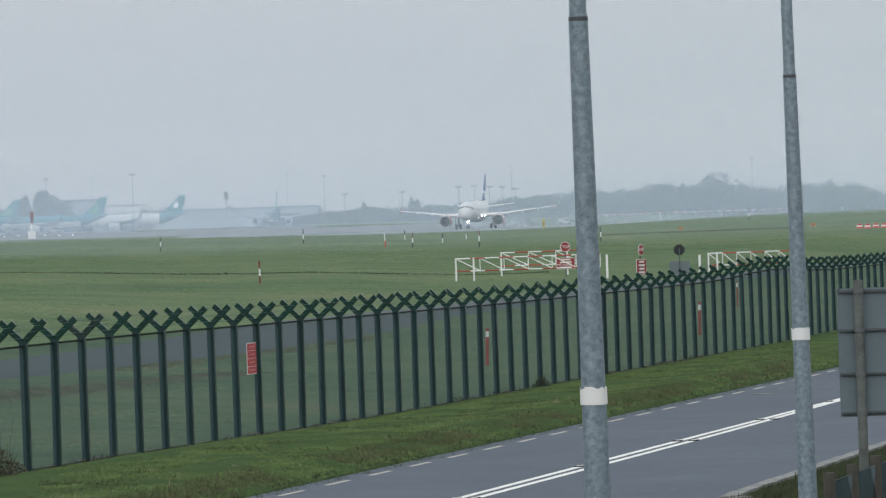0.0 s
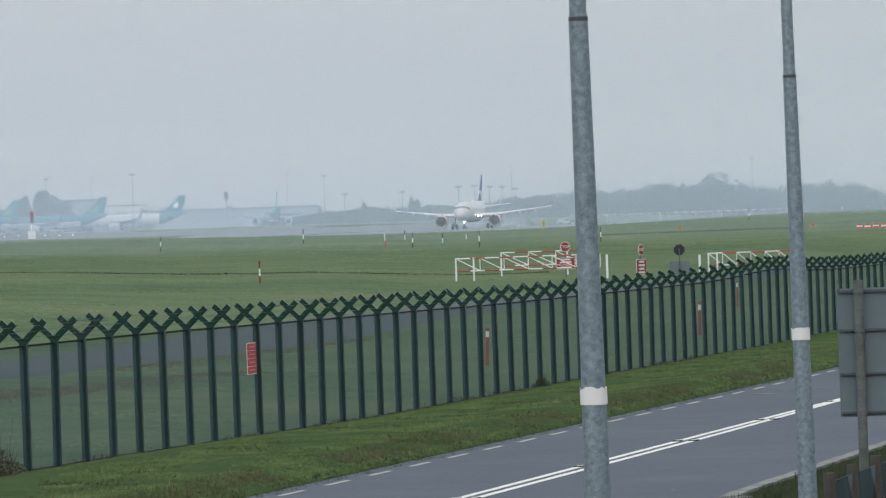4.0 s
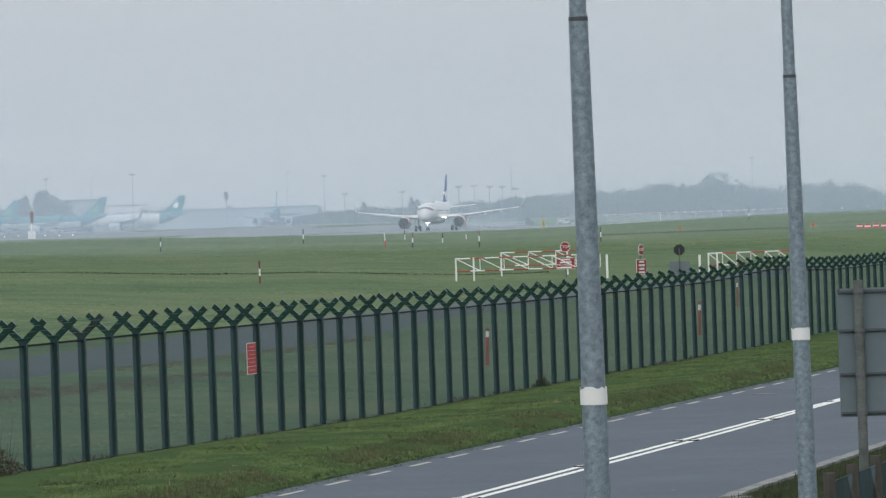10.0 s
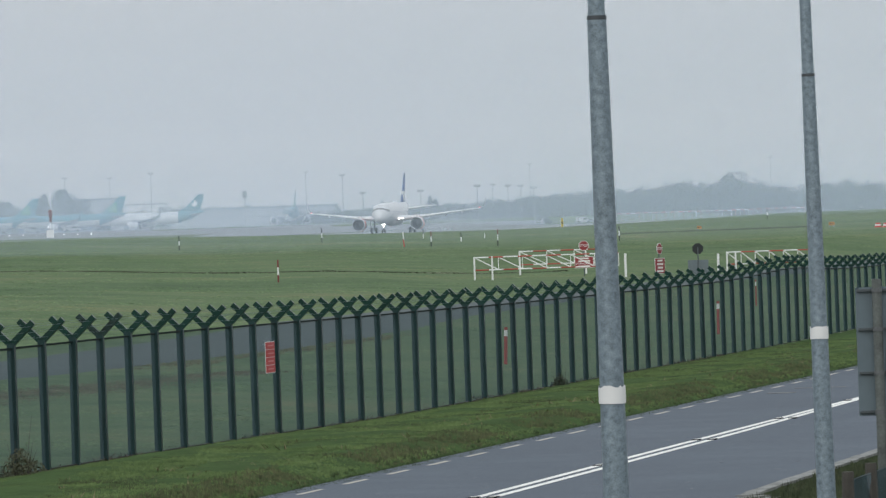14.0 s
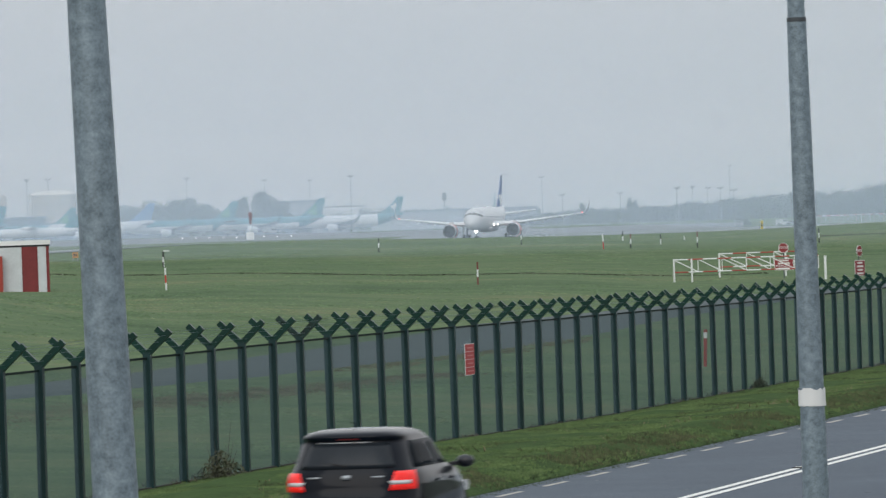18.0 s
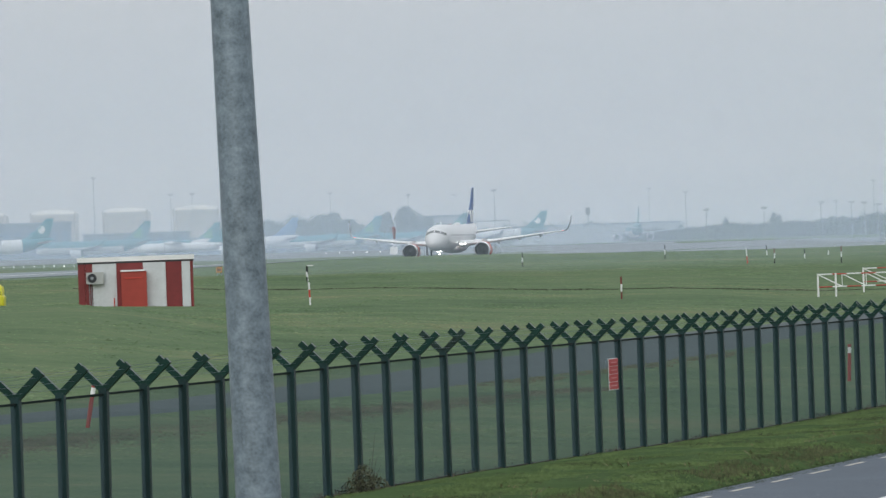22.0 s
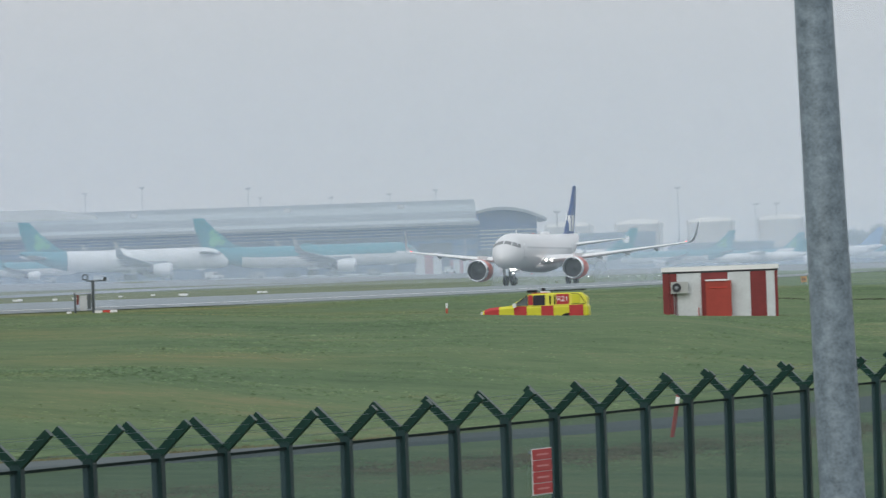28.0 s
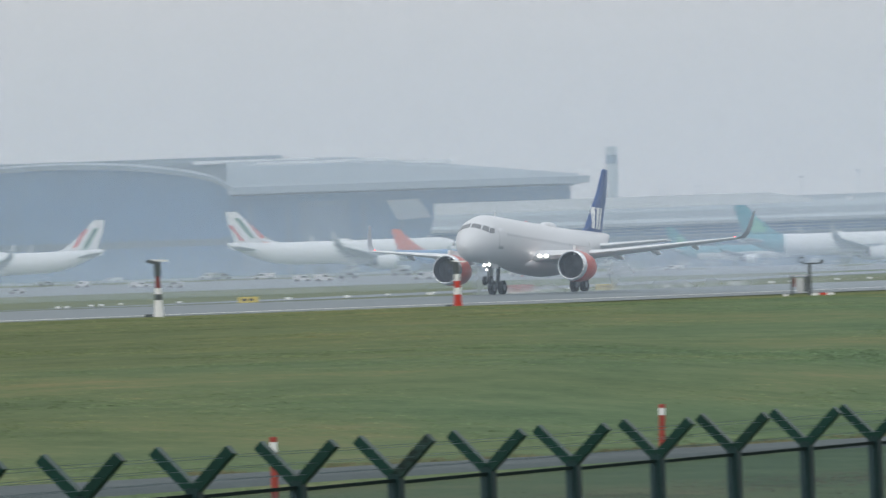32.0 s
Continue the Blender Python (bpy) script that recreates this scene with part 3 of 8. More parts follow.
LAMP_ON = mat("landing_light", (1.0, 0.97, 0.9), 0.3, emit=11.0)
LAMP_RED = mat("beacon_red", (1.0, 0.05, 0.03), 0.3, emit=3.0)


def wing_half(side, root, tip, t_root, t_tip, steps=6, kink=None):
    """A tapered, swept aerofoil: root and tip are (x of leading edge, y, z, chord)."""
    bm = bmesh.new()
    stations = [root] + ([kink] if kink else []) + [tip]
    shape = [(0.0, 0.0), (0.06, 0.055), (0.25, 0.075), (0.55, 0.06), (1.0, 0.006), (0.98, -0.004), (0.55, -0.035), (0.25, -0.05), (0.06, -0.04)]
    rings = []
    for i, (x, y, z, c) in enumerate(stations):
        th = (t_root + (t_tip - t_root) * i / (len(stations) - 1)) / 0.125
        ring = [Vector((x - u * c, side * y, z + w * c * th)) for u, w in shape]
        rings.append(ring if side > 0 else ring[::-1])
    loft(bm, rings)
    bmesh.ops.recalc_face_normals(bm, faces=bm.faces[:])
    return bm


def airliner(name, m, label, length=37.57, dia=3.95, scale=1.0, top=CABIN_WHITE, belly=CABIN_WHITE, tail=FIN_BLUE, nacelle=NACELLE_RED,
             winglet=None, marks=None, lights=False, windows=0, split=0.2, group="", engines=True, mark_mat=WHITE, ws=1.0, wings=WING_GREY, rear=None, slim=0.0, rear_x=-23.6, nb=0.0):
    """A twin-engined airliner; its origin is on the ground at the nose wheel, or nb ahead of it on a short-nosed one; its nose looks along +x."""
    craft = thing(name, m @ Matrix.Diagonal((scale, scale, scale, 1)) if scale != 1 else m, label, "airliner", group)
    r, rz, zc = dia / 2, dia / 2 * 1.045, 3.82
    xt = 5.07 - length
    stretch = length - 37.57
    aft = max(0.0, stretch)
    sect = [(5.07, 0.02, -0.46), (4.93, 0.20, -0.45), (4.6, 0.40, -0.41), (4.05, 0.59, -0.33), (3.3, 0.77, -0.21), (2.3, 0.91, -0.09), (1.1, 0.985, -0.01), (0, 1.0, 0),
            (-6, 1.0, 0), (-14 - aft * 0.6, 1.0, 0), (-20 - stretch, 1.0, 0.0), (-23.5 - stretch, 0.93, 0.10), (-26.5 - stretch, 0.76, 0.33), (-29.5 - stretch, 0.48, 0.66),
            (-31.6 - stretch, 0.25, 0.92), (xt, 0.09, 1.05)]
    sect = [(x - nb if x >= 0 else x, k, dz) for x, k, dz in sect]
    rings = [oval(x, 0, zc + dz * r, k * r, k * rz, 32) for x, k, dz in sect]
    bm = loft(bmesh.new(), rings, pick=lambda c: 2 if rear and c.x < rear_x - stretch else 0 if c.z > zc + split * r else 1)
    bmesh.ops.recalc_face_normals(bm, faces=bm.faces[:])
    fus = part("fuselage", bm, [top, belly, rear or top], craft, smooth=True)
    # belly fairing
    bm = loft(bmesh.new(), [oval(x - aft * 0.35, 0, zc - 0.80 * r, k * r * 0.98, k * 0.42 * r, 16) for x, k in ((-6.0, 0.15), (-7.5, 0.8), (-10, 1), (-13.5, 1), (-16, 0.7), (-17.6, 0.12))])
    part("belly_fairing", bm, belly, craft, smooth=True)
    # cockpit windows, set into the skin of the nose
    def skin(x, deg, lift=0.0):
        j = max(i for i in range(len(sect) - 1) if sect[i][0] >= x)
        q = (sect[j][0] - x) / (sect[j][0] - sect[j + 1][0])
        k, dz = (sect[j][w] * (1 - q) + sect[j + 1][w] * q for w in (1, 2))
        d = radians(deg)
        return Vector((x, (k * r + lift) * math.sin(d), zc + dz * r + (k * rz + lift) * math.cos(d)))
    for side in (-1, 1):
        for (x0, d0), (x1, d1), (x2, d2), (x3, d3) in (((3.74, 4), (3.58, 38), (3.22, 31), (3.36, 3.5)), ((3.50, 43), (3.12, 62), (2.74, 51), (3.12, 36)), ((3.04, 65), (2.5, 72), (2.28, 62), (2.66, 55))):
            bm = bmesh.new()
            q = [(x0 - nb, d0 * side), (x1 - nb, d1 * side), (x2 - nb, d2 * side), (x3 - nb, d3 * side)]
            a = [bm.verts.new(skin(x, d, 0.045) + Vector((0.03, 0, 0.02))) for x, d in q]
            b = [bm.verts.new(skin(x, d, -0.15)) for x, d in q]
            bm.faces.new(a)
            bm.faces.new(b[::-1])
            for i in range(4):
                bm.faces.new((a[i], b[i], b[(i + 1) % 4], a[(i + 1) % 4]))
            bmesh.ops.recalc_face_normals(bm, faces=bm.faces[:])
            part("cockpit_window", bm, COCKPIT, fus, "dark cockpit window")
    if windows:
        bm = bmesh.new()
        box(bm, (0, 0, 0), (0.17, 0.05, 0.25))
        wme = bpy.data.meshes.new("cabin_window")
        bm.to_mesh(wme)
        bm.free()
        wme.materials.append(CABIN_PANE)
        for side in (-1, 1):
            for k in range(windows):
                x = 0.2 - nb - k * 0.66
                share("cabin_window", wme, Matrix.Translation((x, side * (r - 0.012), zc + 0.36)) @ Matrix.Rotation(-0.16 * side, 4, "X"), fus)
        for side in (-1, 1):
            for x in (1.35 - nb, -20.6):
                for hw, d0, d1, lift, mm, what in ((0.43, 63, 115, 0.012, DOOR_EDGE, "door_frame"), (0.38, 65, 113, 0.024, top, "cabin_door")):
                    xs = [x - hw, x, x + hw]
                    out = [[skin(u, side * (d0 + (d1 - d0) * q / 6), lift) for q in range(7)] + [skin(u, side * (d1 - (d1 - d0) * q / 6), -0.05) for q in range(7)] for u in xs]
                    bm = loft(bmesh.new(), out)
                    bmesh.ops.recalc_face_normals(bm, faces=bm.faces[:])
                    part(what, bm, mm, fus, "grey door surround" if hw > 0.4 else "cabin door", smooth=True)
    wx = -aft * 0.35
    for side in (-1, 1):
        bm = wing_half(side, (-7.3 + wx, r * 0.7, 2.75, 7.3 * ws ** 0.5), (-15.7 + wx - (ws - 1) * 8, 16.9 * ws, 4.35 + (ws - 1) * 1.6, 1.55 * ws), 0.15, 0.10, kink=(-9.95 + wx - (ws - 1) * 2.4, 6.4 * ws, 3.08, 4.4 * ws))
        wing = part("wing", bm, wings, craft, "pale grey swept wing", smooth=False)
        for y in (6.9, 10.0, 13.2):
            y *= ws
            u = (y - 6.4 * ws) / (10.2 * ws)
            xl, cl, zl = -9.95 + wx - (ws - 1) * 2.4 + (-5.75 - (ws - 1) * 5.6) * u, (4.4 - 2.85 * u) * ws, 3.08 + (1.2 + (ws - 1) * 1.6) * u
            bm = loft(bmesh.new(), [oval(xl - cl * q, side * y, zl - 0.12 - 0.12 * (q > 0.6), k * 0.16, k * 0.22, 8) for q, k in ((0.35, 0.1), (0.6, 0.9), (0.95, 1.0), (1.22, 0.1))])
            part("flap_fairing", bm, wings, wing, "flap track fairing", smooth=True)
        tipx, tipy, tipz = -15.7 + wx - (ws - 1) * 8, 16.9 * ws, 4.35 + (ws - 1) * 1.6
        ring = []
        for x, y, z, c in ((0, 0, 0, 1.55), (-0.25, 0.35, 0.12, 1.4), (-0.6, 0.66, 0.55, 1.15), (-1.0, 0.84, 1.2, 0.9), (-1.7, 1.0, 2.35, 0.45)):
            q = [Vector((tipx + x * ws - c * ws * u, side * (tipy + y * ws + 0.05 * w), tipz + z * ws + 0.05 * w)) for u, w in ((0, 0), (0.4, 1), (1, 0), (0.4, -1))]
            ring.append(q if side > 0 else q[::-1])
        bm = loft(bmesh.new(), ring)
        bmesh.ops.recalc_face_normals(bm, faces=bm.faces[:])
        part("winglet", bm, winglet or wings, wing, "upturned winglet")
        # tailplane
        bm = wing_half(side, (-26.9 - stretch, 0.5, zc + 0.42 * r, 4.3), (-30.6 - stretch, 6.2 * ws ** 0.7, zc + 0.74 * r, 1.5), 0.12, 0.10)
        part("tailplane", bm, wings, craft, "pale grey tailplane")
        if engines:
            ey, ez, ex, er = 5.75 * ws ** 0.9, 1.78, -5.9 + wx - (ws - 1) * 1.2, 1.22
            prof = [(0.0, 0.93), (0.06, 1.0), (-0.25, 1.045), (-0.9, 1.08), (-2.0, 1.06), (-3.0, 0.93), (-3.7, 0.72)]
            eng = part("engine", loft(bmesh.new(), [oval(ex + x, side * ey, ez, k * er, k * er, 28) for x, k in prof[2:]], caps=False), nacelle, craft, "engine cowling", smooth=True)
            part("intake_lip", loft(bmesh.new(), [oval(ex + x, side * ey, ez, k * er, k * er, 28) for x, k in ((-0.06, 0.905), (0.0, 0.92), (0.06, 0.985), (-0.25, 1.046), (-0.5, 1.066))], caps=False), SILVER, eng, "bare metal intake lip", smooth=True)
            part("intake_barrel", loft(bmesh.new(), [oval(ex + x, side * ey, ez, k * er, k * er, 28) for x, k in ((-0.95, 0.84), (-0.3, 0.87), (-0.055, 0.906))], caps=False), BARREL_DARK, eng, "dark intake lining", smooth=True)
            bm = loft(bmesh.new(), [oval(ex - 0.95, side * ey, ez, 0.845 * er, 0.845 * er, 28), oval(ex - 0.9, side * ey, ez, 0.3 * er, 0.3 * er, 28), oval(ex - 0.45, side * ey, ez, 0.02, 0.02, 28)])
            part("fan", bm, FAN_DARK, eng, "dark engine fan with spinner", smooth=True)
            part("exhaust_cone", loft(bmesh.new(), [oval(ex + x, side * ey, ez, k * er, k * er, 16) for x, k in ((-3.4, 0.7), (-4.3, 0.48), (-4.9, 0.1))]), FAN_DARK, eng, "dark exhaust", smooth=True)
            bm = bmesh.new()
            box(bm, (ex - 2.6, side * ey, ez + er * 1.1), (3.6, 0.24, 0.75))
            part("pylon", bm, wings, eng, "engine pylon")
        # main gear
        gx, gy = -12.64 - aft * 0.55, 3.795 * ws ** 0.4
        gear = part("main_gear", rod(bmesh.new(), (gx, side * gy, 0.5), (gx + 0.1, side * gy * 0.95, 3.0), 0.14, 0.18, 10), GEAR_GREY, craft, "landing gear leg", smooth=True)
        for o in (-0.46, 0.46):
            wheel = part("wheel", rod(bmesh.new(), (gx, side * gy + o - 0.2, 0.585), (gx, side * gy + o + 0.2, 0.585), 0.585, n=24), BLACK, gear, "black tyre")
            part("rim", rod(bmesh.new(), (gx, side * gy + o - 0.215, 0.585), (gx, side * gy + o + 0.215, 0.585), 0.28, n=16), GEAR_GREY, wheel)
        bm = bmesh.new()
        box(bm, (gx, side * (gy + 0.62), 1.95), (1.1, 0.05, 1.5))
        part("gear_door", bm, belly, gear, "gear door")
    # nose gear
    gear = part("nose_gear", rod(bmesh.new(), (-nb, 0, 0.38), (-nb - 0.25, 0, 2.4), 0.10, 0.13, 10), GEAR_GREY, craft, "nose gear leg", smooth=True)
    for o in (-0.25, 0.25):
        wheel = part("wheel", rod(bmesh.new(), (-nb, o - 0.11, 0.385), (-nb, o + 0.11, 0.385), 0.385, n=20), BLACK, gear, "black tyre")
        part("rim", rod(bmesh.new(), (-nb, o - 0.125, 0.385), (-nb, o + 0.125, 0.385), 0.18, n=14), GEAR_GREY, wheel)
    for side in (-1, 1):
        bm = bmesh.new()
        box(bm, (-nb - 0.5, side * 0.42, 1.85), (1.4, 0.05, 0.75))
        part("gear_door", bm, belly, gear, "gear door")
    bm = rod(bmesh.new(), (-nb - 0.1, 0, 1.1), (-nb - 1.6, 0, 2.4), 0.06, n=8)
    part("drag_strut", bm, GEAR_GREY, gear)
    # fin
    fx = -stretch
    hh = 11.76
    zf = zc + rz * 0.86
    rings = []
    fin_rows = []
    for x, z, c, w in ((-21.6, zf - 0.1, 9.3, 0.10), (-24.6, zf + 0.75, 6.6, 0.34), (-26.1, zf + 1.9, 5.4, 0.32), (-28.4, zf + 3.9, 3.85, 0.24), (-30.55, hh, 2.05, 0.14)):
        x, c = x - slim * c * 0.3, c * (1 - slim * 0.3)
        fin_rows.append((x, z, c, w))
        rings.append([Vector((fx + x - c * u, w * k, z)) for u, k in ((0, 0), (0.12, 0.7), (0.4, 1), (1, 0.05), (1, -0.05), (0.4, -1), (0.12, -0.7))])
    bm = loft(bmesh.new(), rings)
    bmesh.ops.recalc_face_normals(bm, faces=bm.faces[:])
    fin = part("fin", bm, tail, craft, "coloured tail fin", smooth=False)
    def fin_skin(x, z, side):
        """A point of the fin's flank, a little proud of it."""
        k, v = find([q[1] for q in fin_rows], z)
        lead, c, w = (fin_rows[k][j] * (1 - v) + fin_rows[k + 1][j] * v for j in (0, 2, 3))
        u = min(1.0, max(0.0, (lead - x) / c))
        j, q = find((0.0, 0.12, 0.4, 1.0), u)
        half = ((0.0, 0.7, 1.0, 0.05)[j] * (1 - q) + (0.0, 0.7, 1.0, 0.05)[j + 1] * q) * w
        return Vector((fx + min(x, lead), side * (half + 0.03), z))
    for side in (-1, 1):
        for x, z, w, h, lean, *own in marks or ():
            bm = bmesh.new()
            if lean is None:
                ring = [bm.verts.new(fin_skin(x + w * math.cos(k * math.tau / 14), zf + z + h * math.sin(k * math.tau / 14), side)) for k in range(14)]
                mid = bm.verts.new(fin_skin(x, zf + z, side))
                for k in range(14):
                    bm.faces.new((ring[k], ring[(k + 1) % 14], mid))
            else:
                grid = [[bm.verts.new(fin_skin(x + lean * j / 4 + (i / 4 - 0.5) * w, zf + z + h * j / 4, side)) for i in range(5)] for j in range(5)]
                for j in range(4):
                    for i in range(4):
                        bm.faces.new((grid[j][i], grid[j][i + 1], grid[j + 1][i + 1], grid[j + 1][i]))
            bmesh.ops.recalc_face_normals(bm, faces=bm.faces[:])
            part("tail_mark", bm, own[0] if own else mark_mat, fin, "plain tail mark")
    bm = loft(bmesh.new(), [oval(-15.5 + wx, 0, zc + rz + k * 0.02, 0.1 + 0.5 * k, 0.05 + 0.28 * k, 12) if k < 0 else oval(-13.6 - q + wx, 0, zc + rz * 0.97, kk * 0.55, kk * 0.42, 12) for k, q, kk in ((1, 0.0, 0.1), (1, 0.6, 0.9), (1, 1.8, 1.0), (1, 3.0, 0.15))])
    part("antenna_dome", bm, top, craft, smooth=True)
    bm = bmesh.new()
    box(bm, (-nb - 1.6, 0, zc + rz + 0.18), (0.3, 0.03, 0.45))
    part("antenna", bm, top, craft)
    if lights:
        for x, y, z, rr in ((0.12, 0.2, 1.72, 0.115), (0.12, -0.2, 1.72, 0.115), (0.14, 0.0, 1.30, 0.06)):
            bm = rod(bmesh.new(), (x - nb, y, z), (x - nb + 0.1, y, z), rr, n=14)
            part("landing_lamp", bm, LAMP_ON, gear, "bright nose landing lamp")
        for side in (-1, 1):
            for o in (0.0, 0.55):
                bm = rod(bmesh.new(), (-7.75 + wx - o * 0.5, side * (2.15 + o), 2.78), (-7.62 + wx - o * 0.5, side * (2.15 + o), 2.78), 0.12, n=14)
                part("wing_lamp", bm, LAMP_ON, craft, "bright wing-root landing lamp")
        for x, y, z, lit in ((-16.0 + wx, 16.75, 4.45, True), (-16.0 + wx, -16.75, 4.45, True), (-10, 0, zc + rz + 0.06, False), (-9.0, 0, zc - rz - 0.5, False)):
            bm = bmesh.new()
            bmesh.ops.create_icosphere(bm, subdivisions=2, radius=0.08, matrix=Matrix.Translation((x, y, z)))
            part("beacon", bm, LAMP_RED if lit else RED, craft, "lit red wing-tip lamp" if lit else "red flashing beacon, dark between flashes")
    return craft


def heading(d):
    return math.degrees(math.atan2(d[1], d[0]))


MARKS = [(-28.3, 0.75, 0.55, 1.9, -0.5), (-29.15, 0.75, 0.6, 1.9, -0.5), (-30.0, 0.75, 0.5, 1.9, -0.45)]
RUN_TURN = heading(RUN_D)
jet = airliner("departing_airliner", pose(RUN_P.x, RUN_P.y, ground(RUN_P.x, RUN_P.y) + 0.05, 0, 0, RUN_TURN),
               "white twin-engined airliner with red engines and blue tail, on the runway", lights=True, windows=28, nb=1.45, marks=MARKS, length=33.84, slim=1.25, top=JET_SKIN, belly=JET_SKIN, wings=JET_WING, winglet=WINGLET)

# ---- things on the field ----
def prism(bm, pts, depth, m=Matrix(), mi=0):
    """A flat outline in the x-z plane, given a thickness along y."""
    a = [bm.verts.new(m @ Vector((x, -depth / 2, z))) for x, z in pts]
    b = [bm.verts.new(m @ Vector((x, depth / 2, z))) for x, z in pts]
    bm.faces.new(a).material_index = mi
    bm.faces.new(b[::-1]).material_index = mi
    for i in range(len(pts)):
        bm.faces.new((a[i], b[i], b[(i + 1) % len(pts)], a[(i + 1) % len(pts)])).material_index = mi
    bmesh.ops.recalc_face_normals(bm, faces=bm.faces[:])
    return bm


def text_part(name, words, size, material, parent, m, label=""):
    cu = bpy.data.curves.new(name, "FONT")
    cu.body, cu.size, cu.align_x, cu.align_y, cu.extrude = words, size, "CENTER", "CENTER", 0.004
    tmp = bpy.data.objects.new(name, cu)
    me = bpy.data.meshes.new_from_object(tmp)
    bpy.data.objects.remove(tmp)
    me.name = name
    me.materials.append(material)
    return share(name, me, m, parent, label)


UPRIGHT = Matrix.Rotation(radians(90), 4, "X")


PALE_RED = mat("pale_red", (0.62, 0.24, 0.24), 0.5, vary=0.1)
NOTICE_RED = mat("notice_red", (0.24, 0.025, 0.03), 0.55, vary=0.15, size=0.3)


# warning signs hung on the fence
def fence_sign(k, z, along=-0.62):
    p = FENCE_0 + FENCE_STEP * k
    turn = math.degrees(math.atan2(ALONG.y, ALONG.x))
    sign = thing("warning_sign", pose(p.x, p.y, z + fence_dz(k), 0, 0, turn) @ pose(along, -0.09, 0), "red warning sign with white panels on the green fence", "sign", "signs on the fence")
    bm = bmesh.new()
    box(bm, (0, 0, 0), (1.0, 0.012, 0.71))
    part("board", bm, WHITE, sign, "white-edged board")
    for zz, h in ((0.262, 0.155), (0.09, 0.165), (-0.085, 0.165), (-0.258, 0.155)):
        bm = bmesh.new()
        box(bm, (0, -0.010, zz), (0.96, 0.012, h))
        panel = part("panel", bm, SIGN_RED, sign, "red panel")
        for o in (0.0,):
            bm = bmesh.new()
            box(bm, (0, -0.018, zz + o), (0.60, 0.008, 0.028))
            part("text_bar", bm, PALE_RED, panel)
    for s in (-0.45, 0.45):
        bm = bmesh.new()
        box(bm, (s, 0.03, 0.30), (0.04, 0.06, 0.04))
        part("clip", bm, GALV, sign)


fence_sign(0, 1.52, -1.04)
fence_sign(20, 1.57, -1.15)


DEEP_RED = mat("deep_red", (0.16, 0.03, 0.028), 0.6, vary=0.25, size=0.3)


def marker_post(bearing, reach, height, colours=("RW"), lean=0.0, width=0.10, band=4, group="field marker posts", side=0.0):
    """A round field marker with painted bands."""
    names = {"R": (RED, "red"), "W": (WHITE, "white"), "K": (BLACK, "black"), "O": (ORANGE, "orange"), "D": (DEEP_RED, "dark red")}
    label = "slim %s and %s banded marker post in the grass" % (names[colours[0]][1], names[colours[-1]][1])
    post = thing("marker_post", on(bearing, reach, -bearing), label, "marker post", group)
    n = len(colours)
    for i, c in enumerate(colours):
        bm = bmesh.new()
        z0, z1 = height * (n - 1 - i) / n - (0.15 if i == n - 1 else 0), height * (n - i) / n
        rod(bm, (lean * z0 + side, 0, z0), (lean * z1 + side, 0, z1), width / 2, n=8)
        part("band", bm, names[c][0], post, names[c][1] + " painted band")
    return post


# reach follows from where each stands on the slope
for b, r, h, c, lean in ((-2.39, 648, 1.4, "KWK", 0.0), (-1.18, 728, 1.55, "KWK", 0.0), (-0.485, 634, 1.43, "WR", -0.06), (-0.32, 765, 1.09, "KW", 0.0), (-0.255, 638, 1.44, "DWK", 0.0),
                         (0.0, 708, 1.0, "KW", 0.0), (0.2, 752, 0.5, "WW", 0.0), (0.31, 632, 1.6, "DWK", 0.0), (1.34, 657, 1.45, "KWK", 0.0), (2.6, 995, 1.5, "KWK", 0.0),
                         (3.39, 1560, 1.6, "KWK", 0.0), (3.61, 1570, 1.45, "KWK", 0.0), (-1.56, 398, 1.33, "DWD", 0.0), (-4.22, 510, 1.15, "KWK", 0.0), (-4.2, 386, 1.29, "WRW", -0.03), (-7.99, 393, 0.59, "WR", 0.0)):
    marker_post(b, r, h, c, lean)
cap = marker_post(-4.215, 511, 1.2, "KW")
bm = bmesh.new()
box(bm, (0.22, 0, 1.22), (0.5, 0.08, 0.08))
part("cross_arm", bm, WHITE, cap, "short white cross arm")


STAKE_RED = mat("stake_red", (0.32, 0.045, 0.032), 0.6, vary=0.2, size=0.4)


# orange-red stakes beside the perimeter track
def stake(bearing, reach, height, lean=0.0, top=True, w=0.085):
    s = thing("track_stake", on(bearing, reach, -bearing), "orange-red plastic stake with a white band beside the track", "marker post", "stakes beside the track")
    m = Matrix.Rotation(lean, 4, "Y")
    for z0, z1, mt in ((-0.1, height * 0.76, STAKE_RED), (height * 0.76, height * 0.92, WHITE), (height * 0.92, height, STAKE_RED)):
        bm = bmesh.new()
        rod(bm, m @ Vector((0, 0, z0)), m @ Vector((0, 0, z1)), w / 2, n=10)
        part("band", bm, mt, s)


for b, r, h, lean, w in ((0.34, 211, 1.16, 0.04, 0.11), (2.15, 254, 1.25, 0.02, 0.11), (2.48, 312, 1.2, 0.0, 0.07), (-6.12, 167, 1.1, 0.18, 0.11), (-12.28, 149, 1.0, 0.03, 0.14), (-15.57, 124, 1.2, 0.0, 0.14)):
    stake(b, r, h, lean, w=w)


